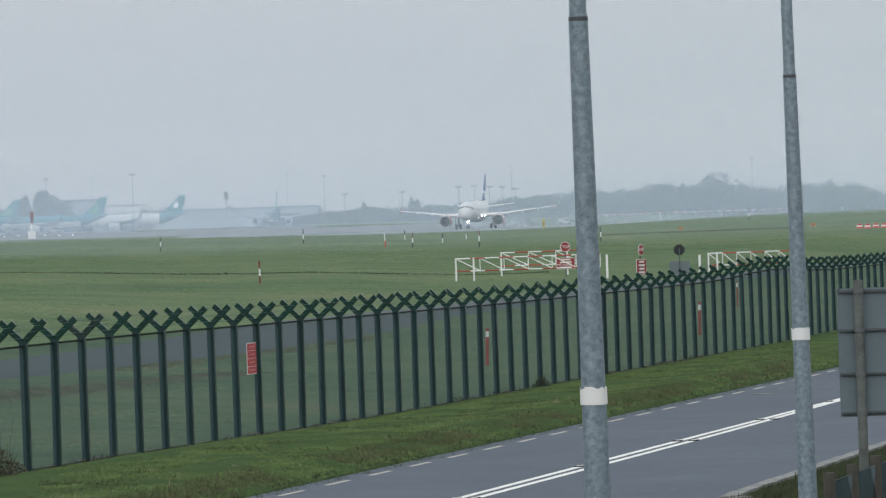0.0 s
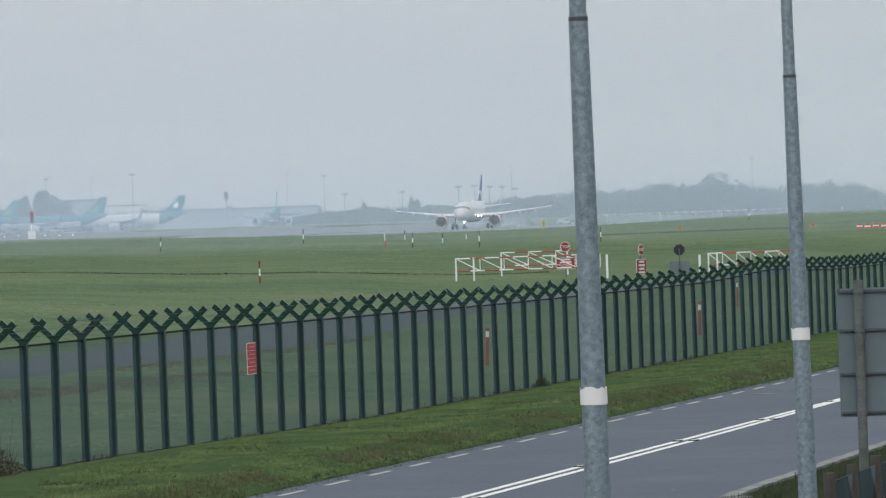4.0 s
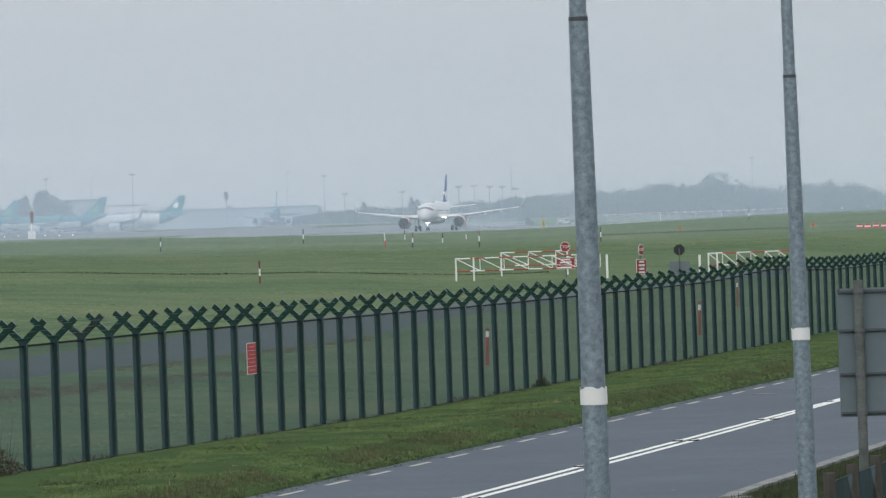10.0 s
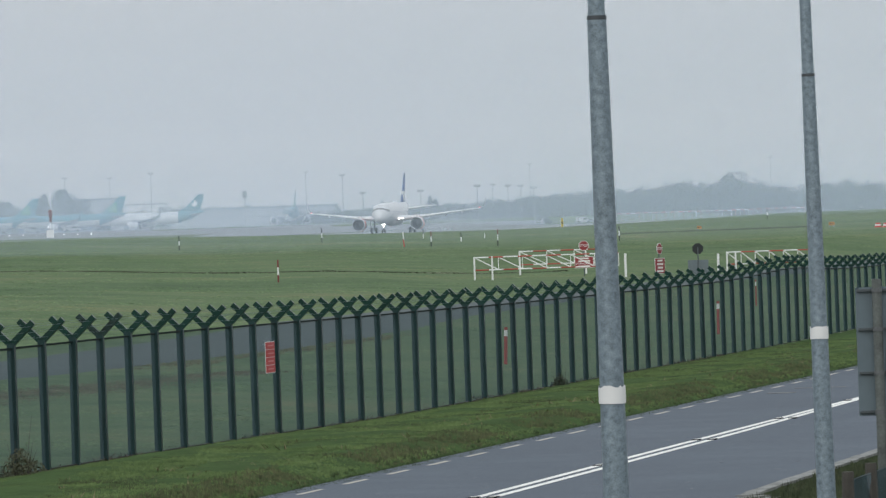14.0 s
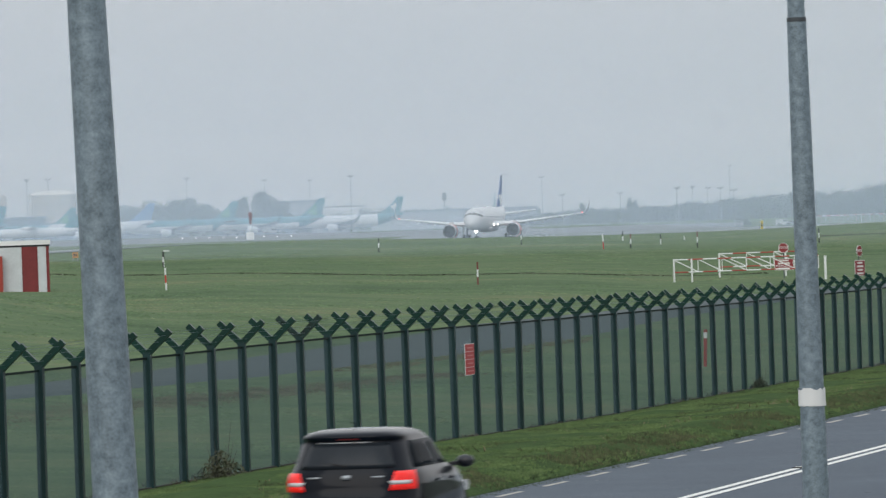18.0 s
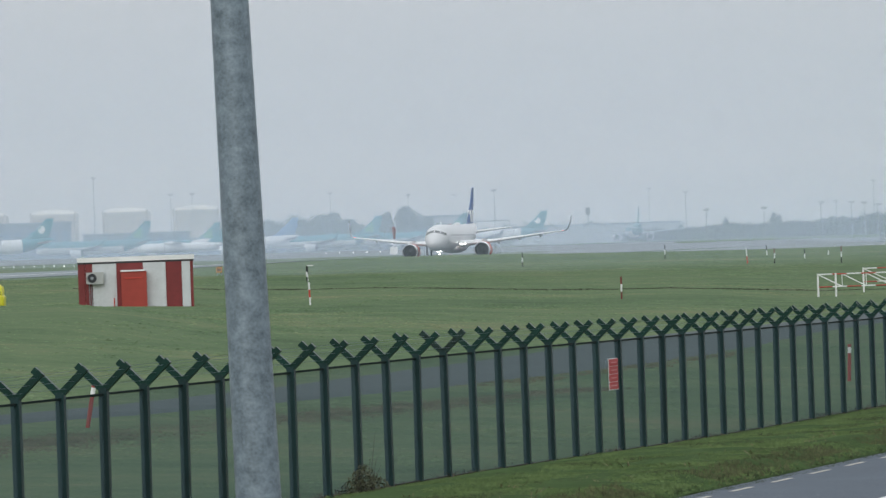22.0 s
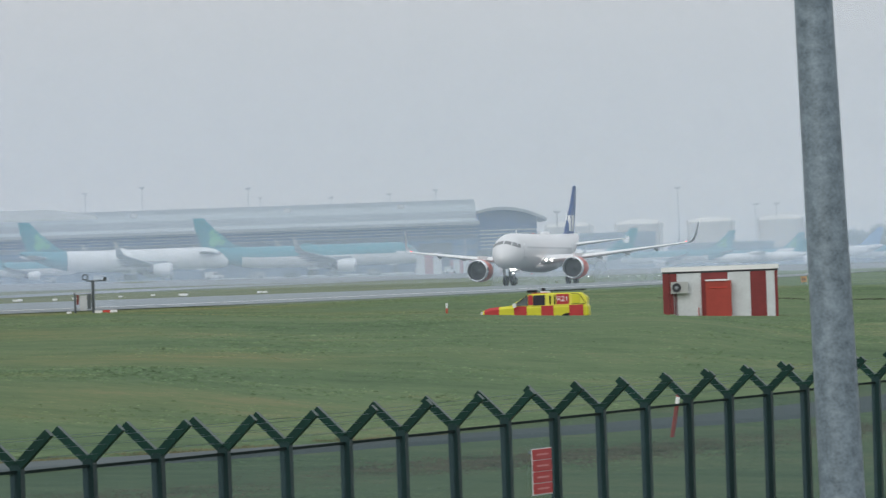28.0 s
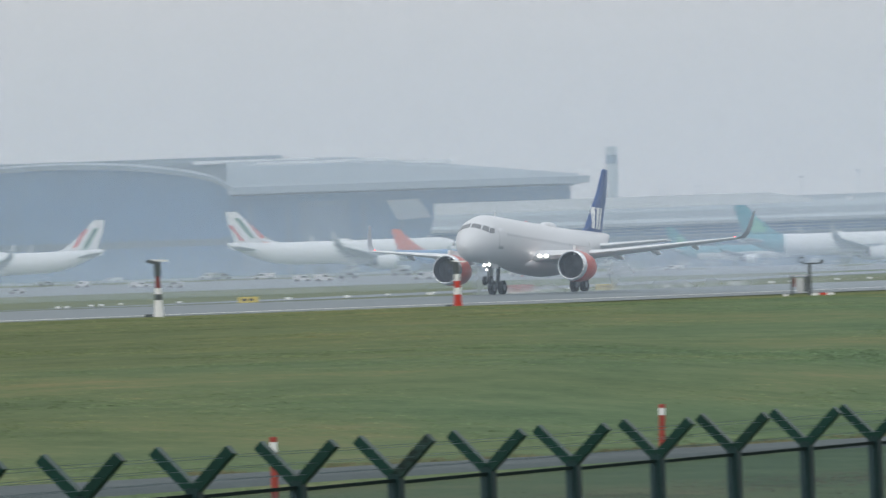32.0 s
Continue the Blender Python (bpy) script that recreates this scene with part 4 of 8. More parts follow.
# barriers across the crash gate
def swing_barrier(bearing, reach, length, height, turn, label, posts=(0.0, 0.55), seg=0.88, bay=1.5):
    g = thing("swing_barrier", on(bearing, reach, turn), label, "barrier", "red and white barriers")
    for x in posts:
        bm = bmesh.new()
        rod(bm, (x, 0, -0.1), (x, 0, height), 0.055, n=10)
        part("post", bm, WHITE, g, "white post")
    top, low = height - 0.05, height * 0.42
    n = round(length / seg)
    for z, name, first in ((top, "top_rail", 0), (low, "bottom_rail", 1)):
        for i in range(n):
            bm = bmesh.new()
            rod(bm, (length * i / n, 0, z), (length * (i + 1) / n, 0, z), 0.038, n=8)
            red = (i + first) % 2
            part(name, bm, BAR_RED if red else WHITE, g, "red section" if red else "white section")
    bays = round(length / bay)
    for i in range(bays + 1):
        x = length * i / bays
        bm = bmesh.new()
        rod(bm, (x, 0, low), (x, 0, top), 0.024, n=6)
        part("upright", bm, WHITE, g)
        if i < bays:
            bm = bmesh.new()
            rod(bm, (x, 0.02, top), (length * (i + 1) / bays, 0.02, low), 0.032, n=6)
            part("brace", bm, WHITE, g)
    return g


BAR_RED = mat("barrier_red", (0.36, 0.045, 0.03), 0.55, vary=0.2, size=0.5)
swing_barrier(0.105, 412, 8.8, 1.41, 0.0, "red and white lattice swing barrier on white posts", (0.0, 1.08))
swing_barrier(0.49, 429, 5.2, 1.54, 2.0, "red and white lattice barrier behind the first one", (0.0, 4.2))
swing_barrier(2.245, 430, 5.4, 1.40, 0.0, "red and white lattice swing barrier near the track", (0.0, 0.55), 0.93, 0.93)
for b in (1.385, 2.17):
    p = thing("white_post", on(b, 414, 0), "plain white gate post", "post")
    bm = bmesh.new()
    rod(bm, (0, 0, -0.1), (0, 0, 1.45), 0.075, n=12)
    part("shaft", bm, WHITE, p)


def octagon(r):
    return [(r * math.cos(math.tau * (k + 0.5) / 8), r * math.sin(math.tau * (k + 0.5) / 8)) for k in range(8)]


def stop_sign(bearing, reach, turn, label, words=True, disc_z=1.75, board=(0.95, 0.52, 0.93)):
    s = thing("stop_sign", on(bearing, reach, turn), label, "traffic sign", "stop signs at the gate")
    bm = bmesh.new()
    rod(bm, (0, 0.05, -0.1), (0, 0.05, disc_z + 0.1), 0.035, n=8)
    part("pole", bm, GREY_BACK, s)
    face, back = (NOTICE_RED, WHITE) if words else (SIGN_DARK, SIGN_DARK)
    d = part("disc", prism(bmesh.new(), [(x, z + disc_z) for x, z in octagon(0.33)], 0.02), back, s, "octagonal plate")
    if words:
        part("disc_face", prism(bmesh.new(), [(x, z + disc_z) for x, z in octagon(0.30)], 0.02, Matrix.Translation((0, -0.008, 0))), face, d)
        text_part("lettering", "STOP", 0.24, WHITE, d, Matrix.Translation((0, -0.022, disc_z)) @ UPRIGHT, "white lettering")
    w, h, z = board
    bm = bmesh.new()
    box(bm, (0, 0, z), (w, 0.02, h))
    bd = part("board", bm, back if words else BOARD_DARK, s, "plate under the disc")
    if words:
        bm = bmesh.new()
        box(bm, (0, -0.008, z), (w - 0.05, 0.02, h - 0.05))
        part("board_face", bm, NOTICE_RED, bd)
        n = 4
        for i in range(n):
            zz = z + h * (0.34 - 0.68 * i / (n - 1))
            if words == "gate" and i == 2:
                text_part("lettering", "WITHOUT", 0.19, WHITE, bd, Matrix.Translation((-0.08, -0.022, zz)) @ UPRIGHT, "white lettering")
                continue
            bm = bmesh.new()
            box(bm, (0, -0.021, zz), (w * (0.62 if i % 2 else 0.5), 0.008, h * 0.12))
            part("text_bar", bm, PAINT, bd)
    return s


SIGN_DARK = mat("sign_dark_back", (0.014, 0.020, 0.022), 0.6, vary=0.15)
BOARD_DARK = mat("board_back", (0.125, 0.160, 0.175), 0.6, vary=0.15)
GREY_BACK = mat("sign_back", (0.075, 0.092, 0.10), 0.6, vary=0.1)
stop_sign(1.035, 418, 0, "red octagonal stop sign over a red notice", "gate", disc_z=1.9, board=(1.17, 0.7, 0.87))
stop_sign(1.675, 382, 58, "red stop sign over a red notice, turned aside", disc_z=2.05, board=(1.1, 0.88, 1.08))
stop_sign(2.0, 387, 180, "dark back of a stop sign over a grey board", False, disc_z=2.0, board=(1.17, 0.85, 0.93))


# airfield guidance signs and boundary boards
def guide_board(name, bearing, reach, w, h, material, label, lift=0.25, turn=0.0):
    g = thing(name, on(bearing, reach, -bearing + turn), label, "airfield sign", "airfield signs")
    bm = bmesh.new()
    box(bm, (0, 0, lift + h / 2), (w, 0.2, h))
    bmesh.ops.bevel(bm, geom=bm.edges[:], offset=0.02, segments=1)
    board = part("board", bm, material, g)
    for s in (-0.35, 0.35):
        bm = bmesh.new()
        rod(bm, (s * w, 0, -0.1), (s * w, 0, lift + 0.02), 0.04, n=6)
        part("leg", bm, GREY, g)
    for k in (-0.2, 0.15):
        bm = bmesh.new()
        box(bm, (k * w, -0.104, lift + h / 2), (w * 0.22, 0.01, h * 0.4))
        part("text_bar", bm, BLACK, board)
    return g


SIGN_YELLOW = mat("sign_yellow", (0.56, 0.43, 0.06), 0.5, vary=0.08)
for b, r, w, h in ((-12.71, 770, 2.1, 0.65), (-15.74, 770, 2.3, 0.65)):
    guide_board("guidance_sign", b, r, w, h, SIGN_YELLOW, "yellow airfield guidance board beyond the runway")
SIGN_ORANGE = mat("sign_orange", (0.50, 0.22, 0.03), 0.55, vary=0.15)
for b, r, w, h in ((-4.96, 573, 0.5, 0.5), (2.02, 747, 0.5, 0.3), (3.14, 732, 0.6, 0.35)):
    guide_board("guidance_sign", b, r, w, h, SIGN_ORANGE, "small orange-yellow sign in the grass", 0.2)
guide_board("yellow_marker", 0.86, 1048, 0.35, 1.3, SIGN_YELLOW, "upright yellow marker beside the runway", 0.1)
for k in range(5):
    g = thing("boundary_marker", on(3.53 + 0.07 * k, 714 - 4 * (k % 2), 8), "low red and white striped boundary marker", "marker", "striped boundary markers")
    for i in range(3):
        bm = bmesh.new()
        prism(bm, [(-0.36 + 0.05 * i, 0.0 + 0.16 * i), (0.36 - 0.05 * i, 0.0 + 0.16 * i), (0.31 - 0.05 * i, 0.16 + 0.16 * i), (-0.31 + 0.05 * i, 0.16 + 0.16 * i)], 0.5 - 0.12 * i)
        part("stripe", bm, WHITE if i == 1 else RED, g)


HUT_RED = mat("hut_red", (0.18, 0.022, 0.023), 0.55, vary=0.25, size=0.8)
HUT_WHITE = mat("hut_white", (0.56, 0.60, 0.615), 0.55, vary=0.12, size=0.9)
HUT_DOOR = mat("hut_door", (0.33, 0.042, 0.028), 0.55, vary=0.15, size=0.6)


# equipment hut with red and white stripes
def build_hut():
    c = spot(-5.667, 384)
    z0 = ground(c.x, c.y) - 0.25
    hut = thing("equipment_hut", pose(c.x, c.y, z0, 0, 0, 5.0), "red and white striped equipment hut in the grass", "hut")
    L, D, H = 6.5, 2.5, 2.72
    x = -L / 2
    widths = ((0.40, HUT_RED), (0.41, HUT_RED), (1.36, HUT_WHITE), (1.52, HUT_RED), (1.27, HUT_WHITE), (0.90, HUT_RED), (0.48, HUT_WHITE), (0.16, HUT_RED))
    for w, m in widths:
        bm = bmesh.new()
        box(bm, (x + w / 2, -D / 2, H / 2), (w - 0.012, 0.08, H))
        part("wall_panel", bm, m, hut, "red painted panel" if m is HUT_RED else "white painted panel")
        x += w
    for sx, m in ((-L / 2 + 0.04, HUT_RED), (L / 2 - 0.04, HUT_RED)):
        bm = bmesh.new()
        box(bm, (sx, 0.04, H / 2), (0.08, D - 0.08, H))
        part("end_wall", bm, m, hut, "red end wall")
    bm = bmesh.new()
    box(bm, (0, D / 2, H / 2), (L, 0.08, H))
    part("rear_wall", bm, WHITE, hut)
    bm = bmesh.new()
    box(bm, (0.02, 0, H + 0.05), (L + 0.06, D + 0.10, 0.11))
    part("fascia", bm, FAN_DARK, hut, "dark line under the roof")
    bm = bmesh.new()
    box(bm, (0.02, 0, H + 0.23), (L + 0.12, D + 0.2, 0.26))
    bmesh.ops.bevel(bm, geom=bm.edges[:], offset=0.03, segments=1)
    part("roof", bm, WHITE, hut, "flat white roof slab")
    # porch box with the door
    bm = bmesh.new()
    box(bm, (-0.10, -D / 2 - 0.32, 1.12), (1.44, 0.6, 2.24))
    bmesh.ops.bevel(bm, geom=bm.edges[:], offset=0.02, segments=1)
    porch = part("door_housing", bm, HUT_DOOR, hut, "orange-red door housing")
    bm = bmesh.new()
    box(bm, (-0.16, -D / 2 - 0.34, 2.28), (1.36, 0.7, 0.09))
    part("hood", bm, WHITE, porch, "white hood")
    bm = bmesh.new()
    box(bm, (-0.12, -D / 2 - 0.635, 1.86), (1.0, 0.03, 0.07))
    part("vent", bm, RED, porch)
    # air conditioner on the wall
    bm = bmesh.new()
    box(bm, (-2.30, -D / 2 - 0.24, 1.92), (0.98, 0.36, 0.66))
    bmesh.ops.bevel(bm, geom=bm.edges[:], offset=0.03, segments=1)
    ac = part("air_conditioner", bm, mat("ac_case", (0.40, 0.42, 0.41), 0.5, vary=0.08), hut, "grey-white air conditioner")
    bm = rod(bmesh.new(), (-2.46, -D / 2 - 0.43, 1.92), (-2.46, -D / 2 - 0.46, 1.92), 0.26, n=24)
    fan = part("fan_guard", bm, FAN_DARK, ac, "round dark fan guard")
    bm = rod(bmesh.new(), (-2.46, -D / 2 - 0.455, 1.92), (-2.46, -D / 2 - 0.47, 1.92), 0.09, n=16)
    part("fan_hub", bm, GREY, ac)
    for dx in (-2.62, -2.5):
        bm = rod(bmesh.new(), (dx, -D / 2 - 0.08, 0), (dx, -D / 2 - 0.08, 1.6), 0.025, n=6)
        part("pipe", bm, GREY, hut)
    bm = rod(bmesh.new(), (-1.25, -D / 2 - 0.1, 0), (-1.25, -D / 2 - 0.1, 0.75), 0.03, n=6)
    part("stand_pipe", bm, RED, hut)
    bm = rod(bmesh.new(), (-L / 2 + 0.35, -D / 2, H), (-L / 2 + 0.35, -D / 2, H + 0.33), 0.03, n=6)
    part("roof_stub", bm, GREY, hut)


build_hut()


# weather instrument on its frame
def build_instrument():
    s = thing("weather_instrument", on(-11.0, 425, 11, -0.05), "grey runway visibility instrument on a dark frame", "instrument")
    for x in (-1.0, 0.15):
        bm = bmesh.new()
        rod(bm, (x, 0, -0.4), (x, 0, 1.38 if x < 0 else 2.05), 0.06 if x < 0 else 0.10, n=8)
        part("leg", bm, GREY_BACK, s)
    bm = bmesh.new()
    box(bm, (-0.48, 0, 0.70), (0.44, 0.4, 0.95))
    bmesh.ops.bevel(bm, geom=bm.edges[:], offset=0.03, segments=1)
    cab = part("cabinet", bm, mat("cabinet_grey", (0.46, 0.48, 0.50), 0.5), s, "pale grey cabinet")
    bm = bmesh.new()
    box(bm, (-0.11, 0, 0.80), (0.24, 0.42, 0.95))
    part("side_box", bm, GREY_BACK, cab, "dark side box")
    bm = bmesh.new()
    box(bm, (-0.83, 0, 0.92), (0.14, 0.36, 0.60))
    part("side_box", bm, DEEP_RED, cab, "dull red side box")
    bm = bmesh.new()
    box(bm, (0.37, 0, 2.08), (1.25, 0.1, 0.08))
    part("cross_bar", bm, GREY_BACK, s)
    bm = bmesh.new()
    for k in range(12):
        a, c = (k / 12 * math.tau, (k + 1) / 12 * math.tau)
        rod(bm, (-0.33 + 0.19 * math.cos(a), 0, 2.33 + 0.17 * math.sin(a)), (-0.33 + 0.19 * math.cos(c), 0, 2.33 + 0.17 * math.sin(c)), 0.04, n=6)
    part("sensor_ring", bm, GREY_BACK, s, "dark ring-shaped sensor")
    bm = bmesh.new()
    rod(bm, (0.90, 0, 2.05), (0.95, 0, 2.30), 0.09, 0.11, n=12)
    part("sensor", bm, GREY_BACK, s, "dark sensor head")
    bm = bmesh.new()
    box(bm, (-0.55, 0, 1.36), (1.15, 0.1, 0.08))
    part("cross_bar", bm, mat("bar_pale", (0.42, 0.43, 0.44), 0.5), s, "pale cross bar")
    for k, m in ((0.45, WHITE), (0.95, RED), (1.4, WHITE)):
        bm = bmesh.new()
        box(bm, (k, 0.1, 0.10), (0.46, 0.3, 0.24))
        part("base_block", bm, m, s)
    bm = bmesh.new()
    box(bm, (-1.4, 0, 0.1), (0.3, 0.3, 0.2))
    part("base_block", bm, WHITE, s)


build_instrument()


def instrument_post(bearing, reach, height, bands):
    s = thing("instrument_post", on(bearing, reach, -bearing, -0.05), "red and white post with a dark instrument on top", "instrument post", "instrument posts")
    n = len(bands)
    for i, m in enumerate(bands):
        bm = rod(bmesh.new(), (0, 0, height * 0.72 * i / n - (0.1 if i == 0 else 0)), (0, 0, height * 0.72 * (i + 1) / n), 0.24 - 0.02 * i, n=12)
        part("band", bm, m, s)
    bm = rod(bmesh.new(), (0, 0, height * 0.72), (0, 0, height * 0.97), 0.17, n=10)
    part("column", bm, GREY_BACK, s)
    bm = bmesh.new()
    box(bm, (0, 0, 0), (0.62, 0.25, 0.16), m=Matrix.Translation((-0.22, 0, height * 0.96)) @ Matrix.Rotation(0.25, 4, "Y"))
    part("head", bm, GREY_BACK, s, "dark instrument head")
    bm = bmesh.new()
    box(bm, (0, 0, 0), (0.85, 0.22, 0.09), m=Matrix.Translation((0.12, 0, height * 0.985)) @ Matrix.Rotation(0.06, 4, "Y"))
    part("blade", bm, WHITE, s, "pale blade on the head")
    bm = bmesh.new()
    box(bm, (-0.5, 0, 0.1), (0.4, 0.3, 0.22))
    part("base_box", bm, GREY_BACK, s)


instrument_post(-13.965, 385, 2.7, (RED, RED, WHITE, RED, WHITE))
instrument_post(-16.5, 330, 2.85, (WHITE, WHITE, WHITE, GREY_BACK, WHITE, DEEP_RED, DEEP_RED))


# windsock
def build_windsock():
    s = thing("windsock", on(-3.475, 1480, 0), "drooping red windsock on a tall mast", "windsock")
    bm = rod(bmesh.new(), (0, 0, 0), (0, 0, 6.2), 0.09, 0.06, n=8)
    part("mast", bm, WHITE, s)
    bm = loft(bmesh.new(), [[Vector((0.15 + 0.45 * math.cos(a) * k, 0.45 * math.sin(a) * k, z)) for a in [q * math.tau / 12 for q in range(12)]] for z, k in ((6.2, 0.5), (5.9, 1.0), (4.9, 0.85), (3.5, 0.5))])
    part("sock", bm, DEEP_RED, s, "limp red cloth sock", smooth=True)
    bm = bmesh.new()
    box(bm, (0, 0, 0.9), (1.6, 0.6, 1.8))
    part("base", bm, WHITE, s)


build_windsock()

# low runway-edge lamps, most of them lit
for k in range(9):
    b = -4.05 + 0.115 * k
    g = thing("runway_lamp", on(b, 1650 - 6 * k, 0), "small lit runway edge lamp", "runway light", "runway edge lamps")
    part("stem", rod(bmesh.new(), (0, 0, 0), (0, 0, 0.35), 0.05, n=6), GREY, g)
    bm = bmesh.new()
    bmesh.ops.create_icosphere(bm, subdivisions=1, radius=0.12, matrix=Matrix.Translation((0, 0, 0.42)))
    part("globe", bm, mat("edge_lamp", (1.0, 0.98, 0.92), 0.4, emit=2.2) if k == 0 else bpy.data.materials["edge_lamp"], g)
for k in range(12):
    b = -6.95 + 0.085 * k
    g = thing("runway_lamp", on(b, 1150 - 5 * k, 0), "small lit runway edge lamp", "runway light", "runway edge lamps")
    part("stem", rod(bmesh.new(), (0, 0, 0), (0, 0, 0.3), 0.04, n=6), GREY, g)
    bm = bmesh.new()
    bmesh.ops.create_icosphere(bm, subdivisions=1, radius=0.07, matrix=Matrix.Translation((0, 0, 0.36)))
    part("globe", bm, bpy.data.materials["edge_lamp"], g)
lamp_rng = random.Random(17)
for b, r in [(lamp_rng.uniform(-17.5, -9.2), lamp_rng.uniform(720, 980)) for _ in range(22)] + [(-14.9, 640), (-14.2, 655), (-13.3, 665), (-12.2, 690), (-11.6, 705), (-10.2, 740), (-15.4, 630)]:
    g = thing("runway_lamp", on(b, r, 0), "small white runway edge lamp, unlit", "runway light", "runway edge lamps")
    part("stem", rod(bmesh.new(), (0, 0, -0.05), (0, 0, 0.25), 0.05, n=6), GREY, g)
    bm = bmesh.new()
    box(bm, (0, 0, 0.34), (0.5, 0.35, 0.22))
    part("housing", bm, WHITE, g)


# the large sign seen from behind, and the timber fence at the road's near edge
def build_sign_back():
    p = spot(3.500, 100)
    z0 = ground(p.x, p.y)
    s = thing("road_sign", pose(p.x, p.y, z0, 0, 0, 4), "grey back of a large road sign on a steel post", "road sign")
    h = 4.4 - z0
    bm = rod(bmesh.new(), (0, 0, -0.2), (0, 0, h - 0.98), 0.072, n=16)
    part("post", bm, mat("weathered_post", (0.118, 0.134, 0.128), 0.7, 0.2, vary=0.45, size=0.3), s, "dull weathered steel post", smooth=True)
    bm = bmesh.new()
    box(bm, (0.75, 0.16, h - 2.05), (2.1, 0.03, 1.90))
    bmesh.ops.bevel(bm, geom=[e for e in bm.edges if abs((e.verts[0].co - e.verts[1].co).y) > 0.02], offset=0.05, segments=3)
    part("panel", bm, mat("aluminium_back", (0.135, 0.180, 0.205), 0.55, 0.2, vary=0.1, size=1.2), s, "dull grey aluminium panel")
    for z in (-1.145, -1.72, -2.366, -2.94):
        bm = bmesh.new()
        box(bm, (0.75, 0.115, h + z), (2.06, 0.05, 0.036))
        rail = part("rail", bm, GREY_BACK, s, "dark mounting rail")
        bm = rod(bmesh.new(), (0, 0, h + z - 0.03), (0, 0, h + z + 0.03), 0.081, n=16)
        part("clamp", bm, mat("old_clamp", (0.13, 0.14, 0.145), 0.6, 0.3, vary=0.3, size=0.05), rail)


SILVER_CLAMP = mat("clamp_steel", (0.5, 0.52, 0.54), 0.4, 0.8)
build_sign_back()


def build_timber_fence():
    f = thing("timber_fence", Matrix(), "weathered timber posts with dark netting beside the road", "fence")
    me = None
    prev = None
    net = mat("teal_netting", (0.030, 0.062, 0.075), 0.7, vary=0.3, size=0.5)
    for k in range(-1, 9):
        y = 89.85 + k * 2.8
        x = 5.345 + (y - 89.85) * 0.173
        z = ground(x, y)
        if me is None:
            bm = bmesh.new()
            rod(bm, (0, 0, -0.2), (0, 0, 0.62), 0.085, 0.078, n=8)
            me = bpy.data.meshes.new("post")
            bm.to_mesh(me)
            bm.free()
            me.materials.append(TIMBER)
        share("post", me, pose(x, y, z, random.uniform(-2, 2), random.uniform(-2, 2), 0), f)
        if prev:
            bm = bmesh.new()
            px, py, pz = prev
            base, step = Vector((px, py, pz)), Vector((x - px, y - py, z - pz))
            cell = 0.08
            n = round(step.length / cell)
            for k in range(-9, n + 1):
                for lean in (1, -1):
                    u0, u1 = (k, k + 9) if lean > 0 else (k + 9, k)
                    p0, p1 = Vector((u0 / n, 0)), Vector((u1 / n, 0.5))
                    if min(u0, u1) >= 0 and max(u0, u1) <= n:
                        rod(bm, base + step * p0.x + Vector((0, 0, p0.y)), base + step * p1.x + Vector((0, 0, p1.y)), 0.0035, n=3, caps=False)
            part("netting", bm, net, f, "dark teal plastic netting")
            for q in (0.02, 0.49):
                bm = rod(bmesh.new(), (px, py, pz + q), (x, y, z + q), 0.005, n=4)
                part("wire", bm, GREY_BACK, f)
        prev = (x, y, z)


build_timber_fence()


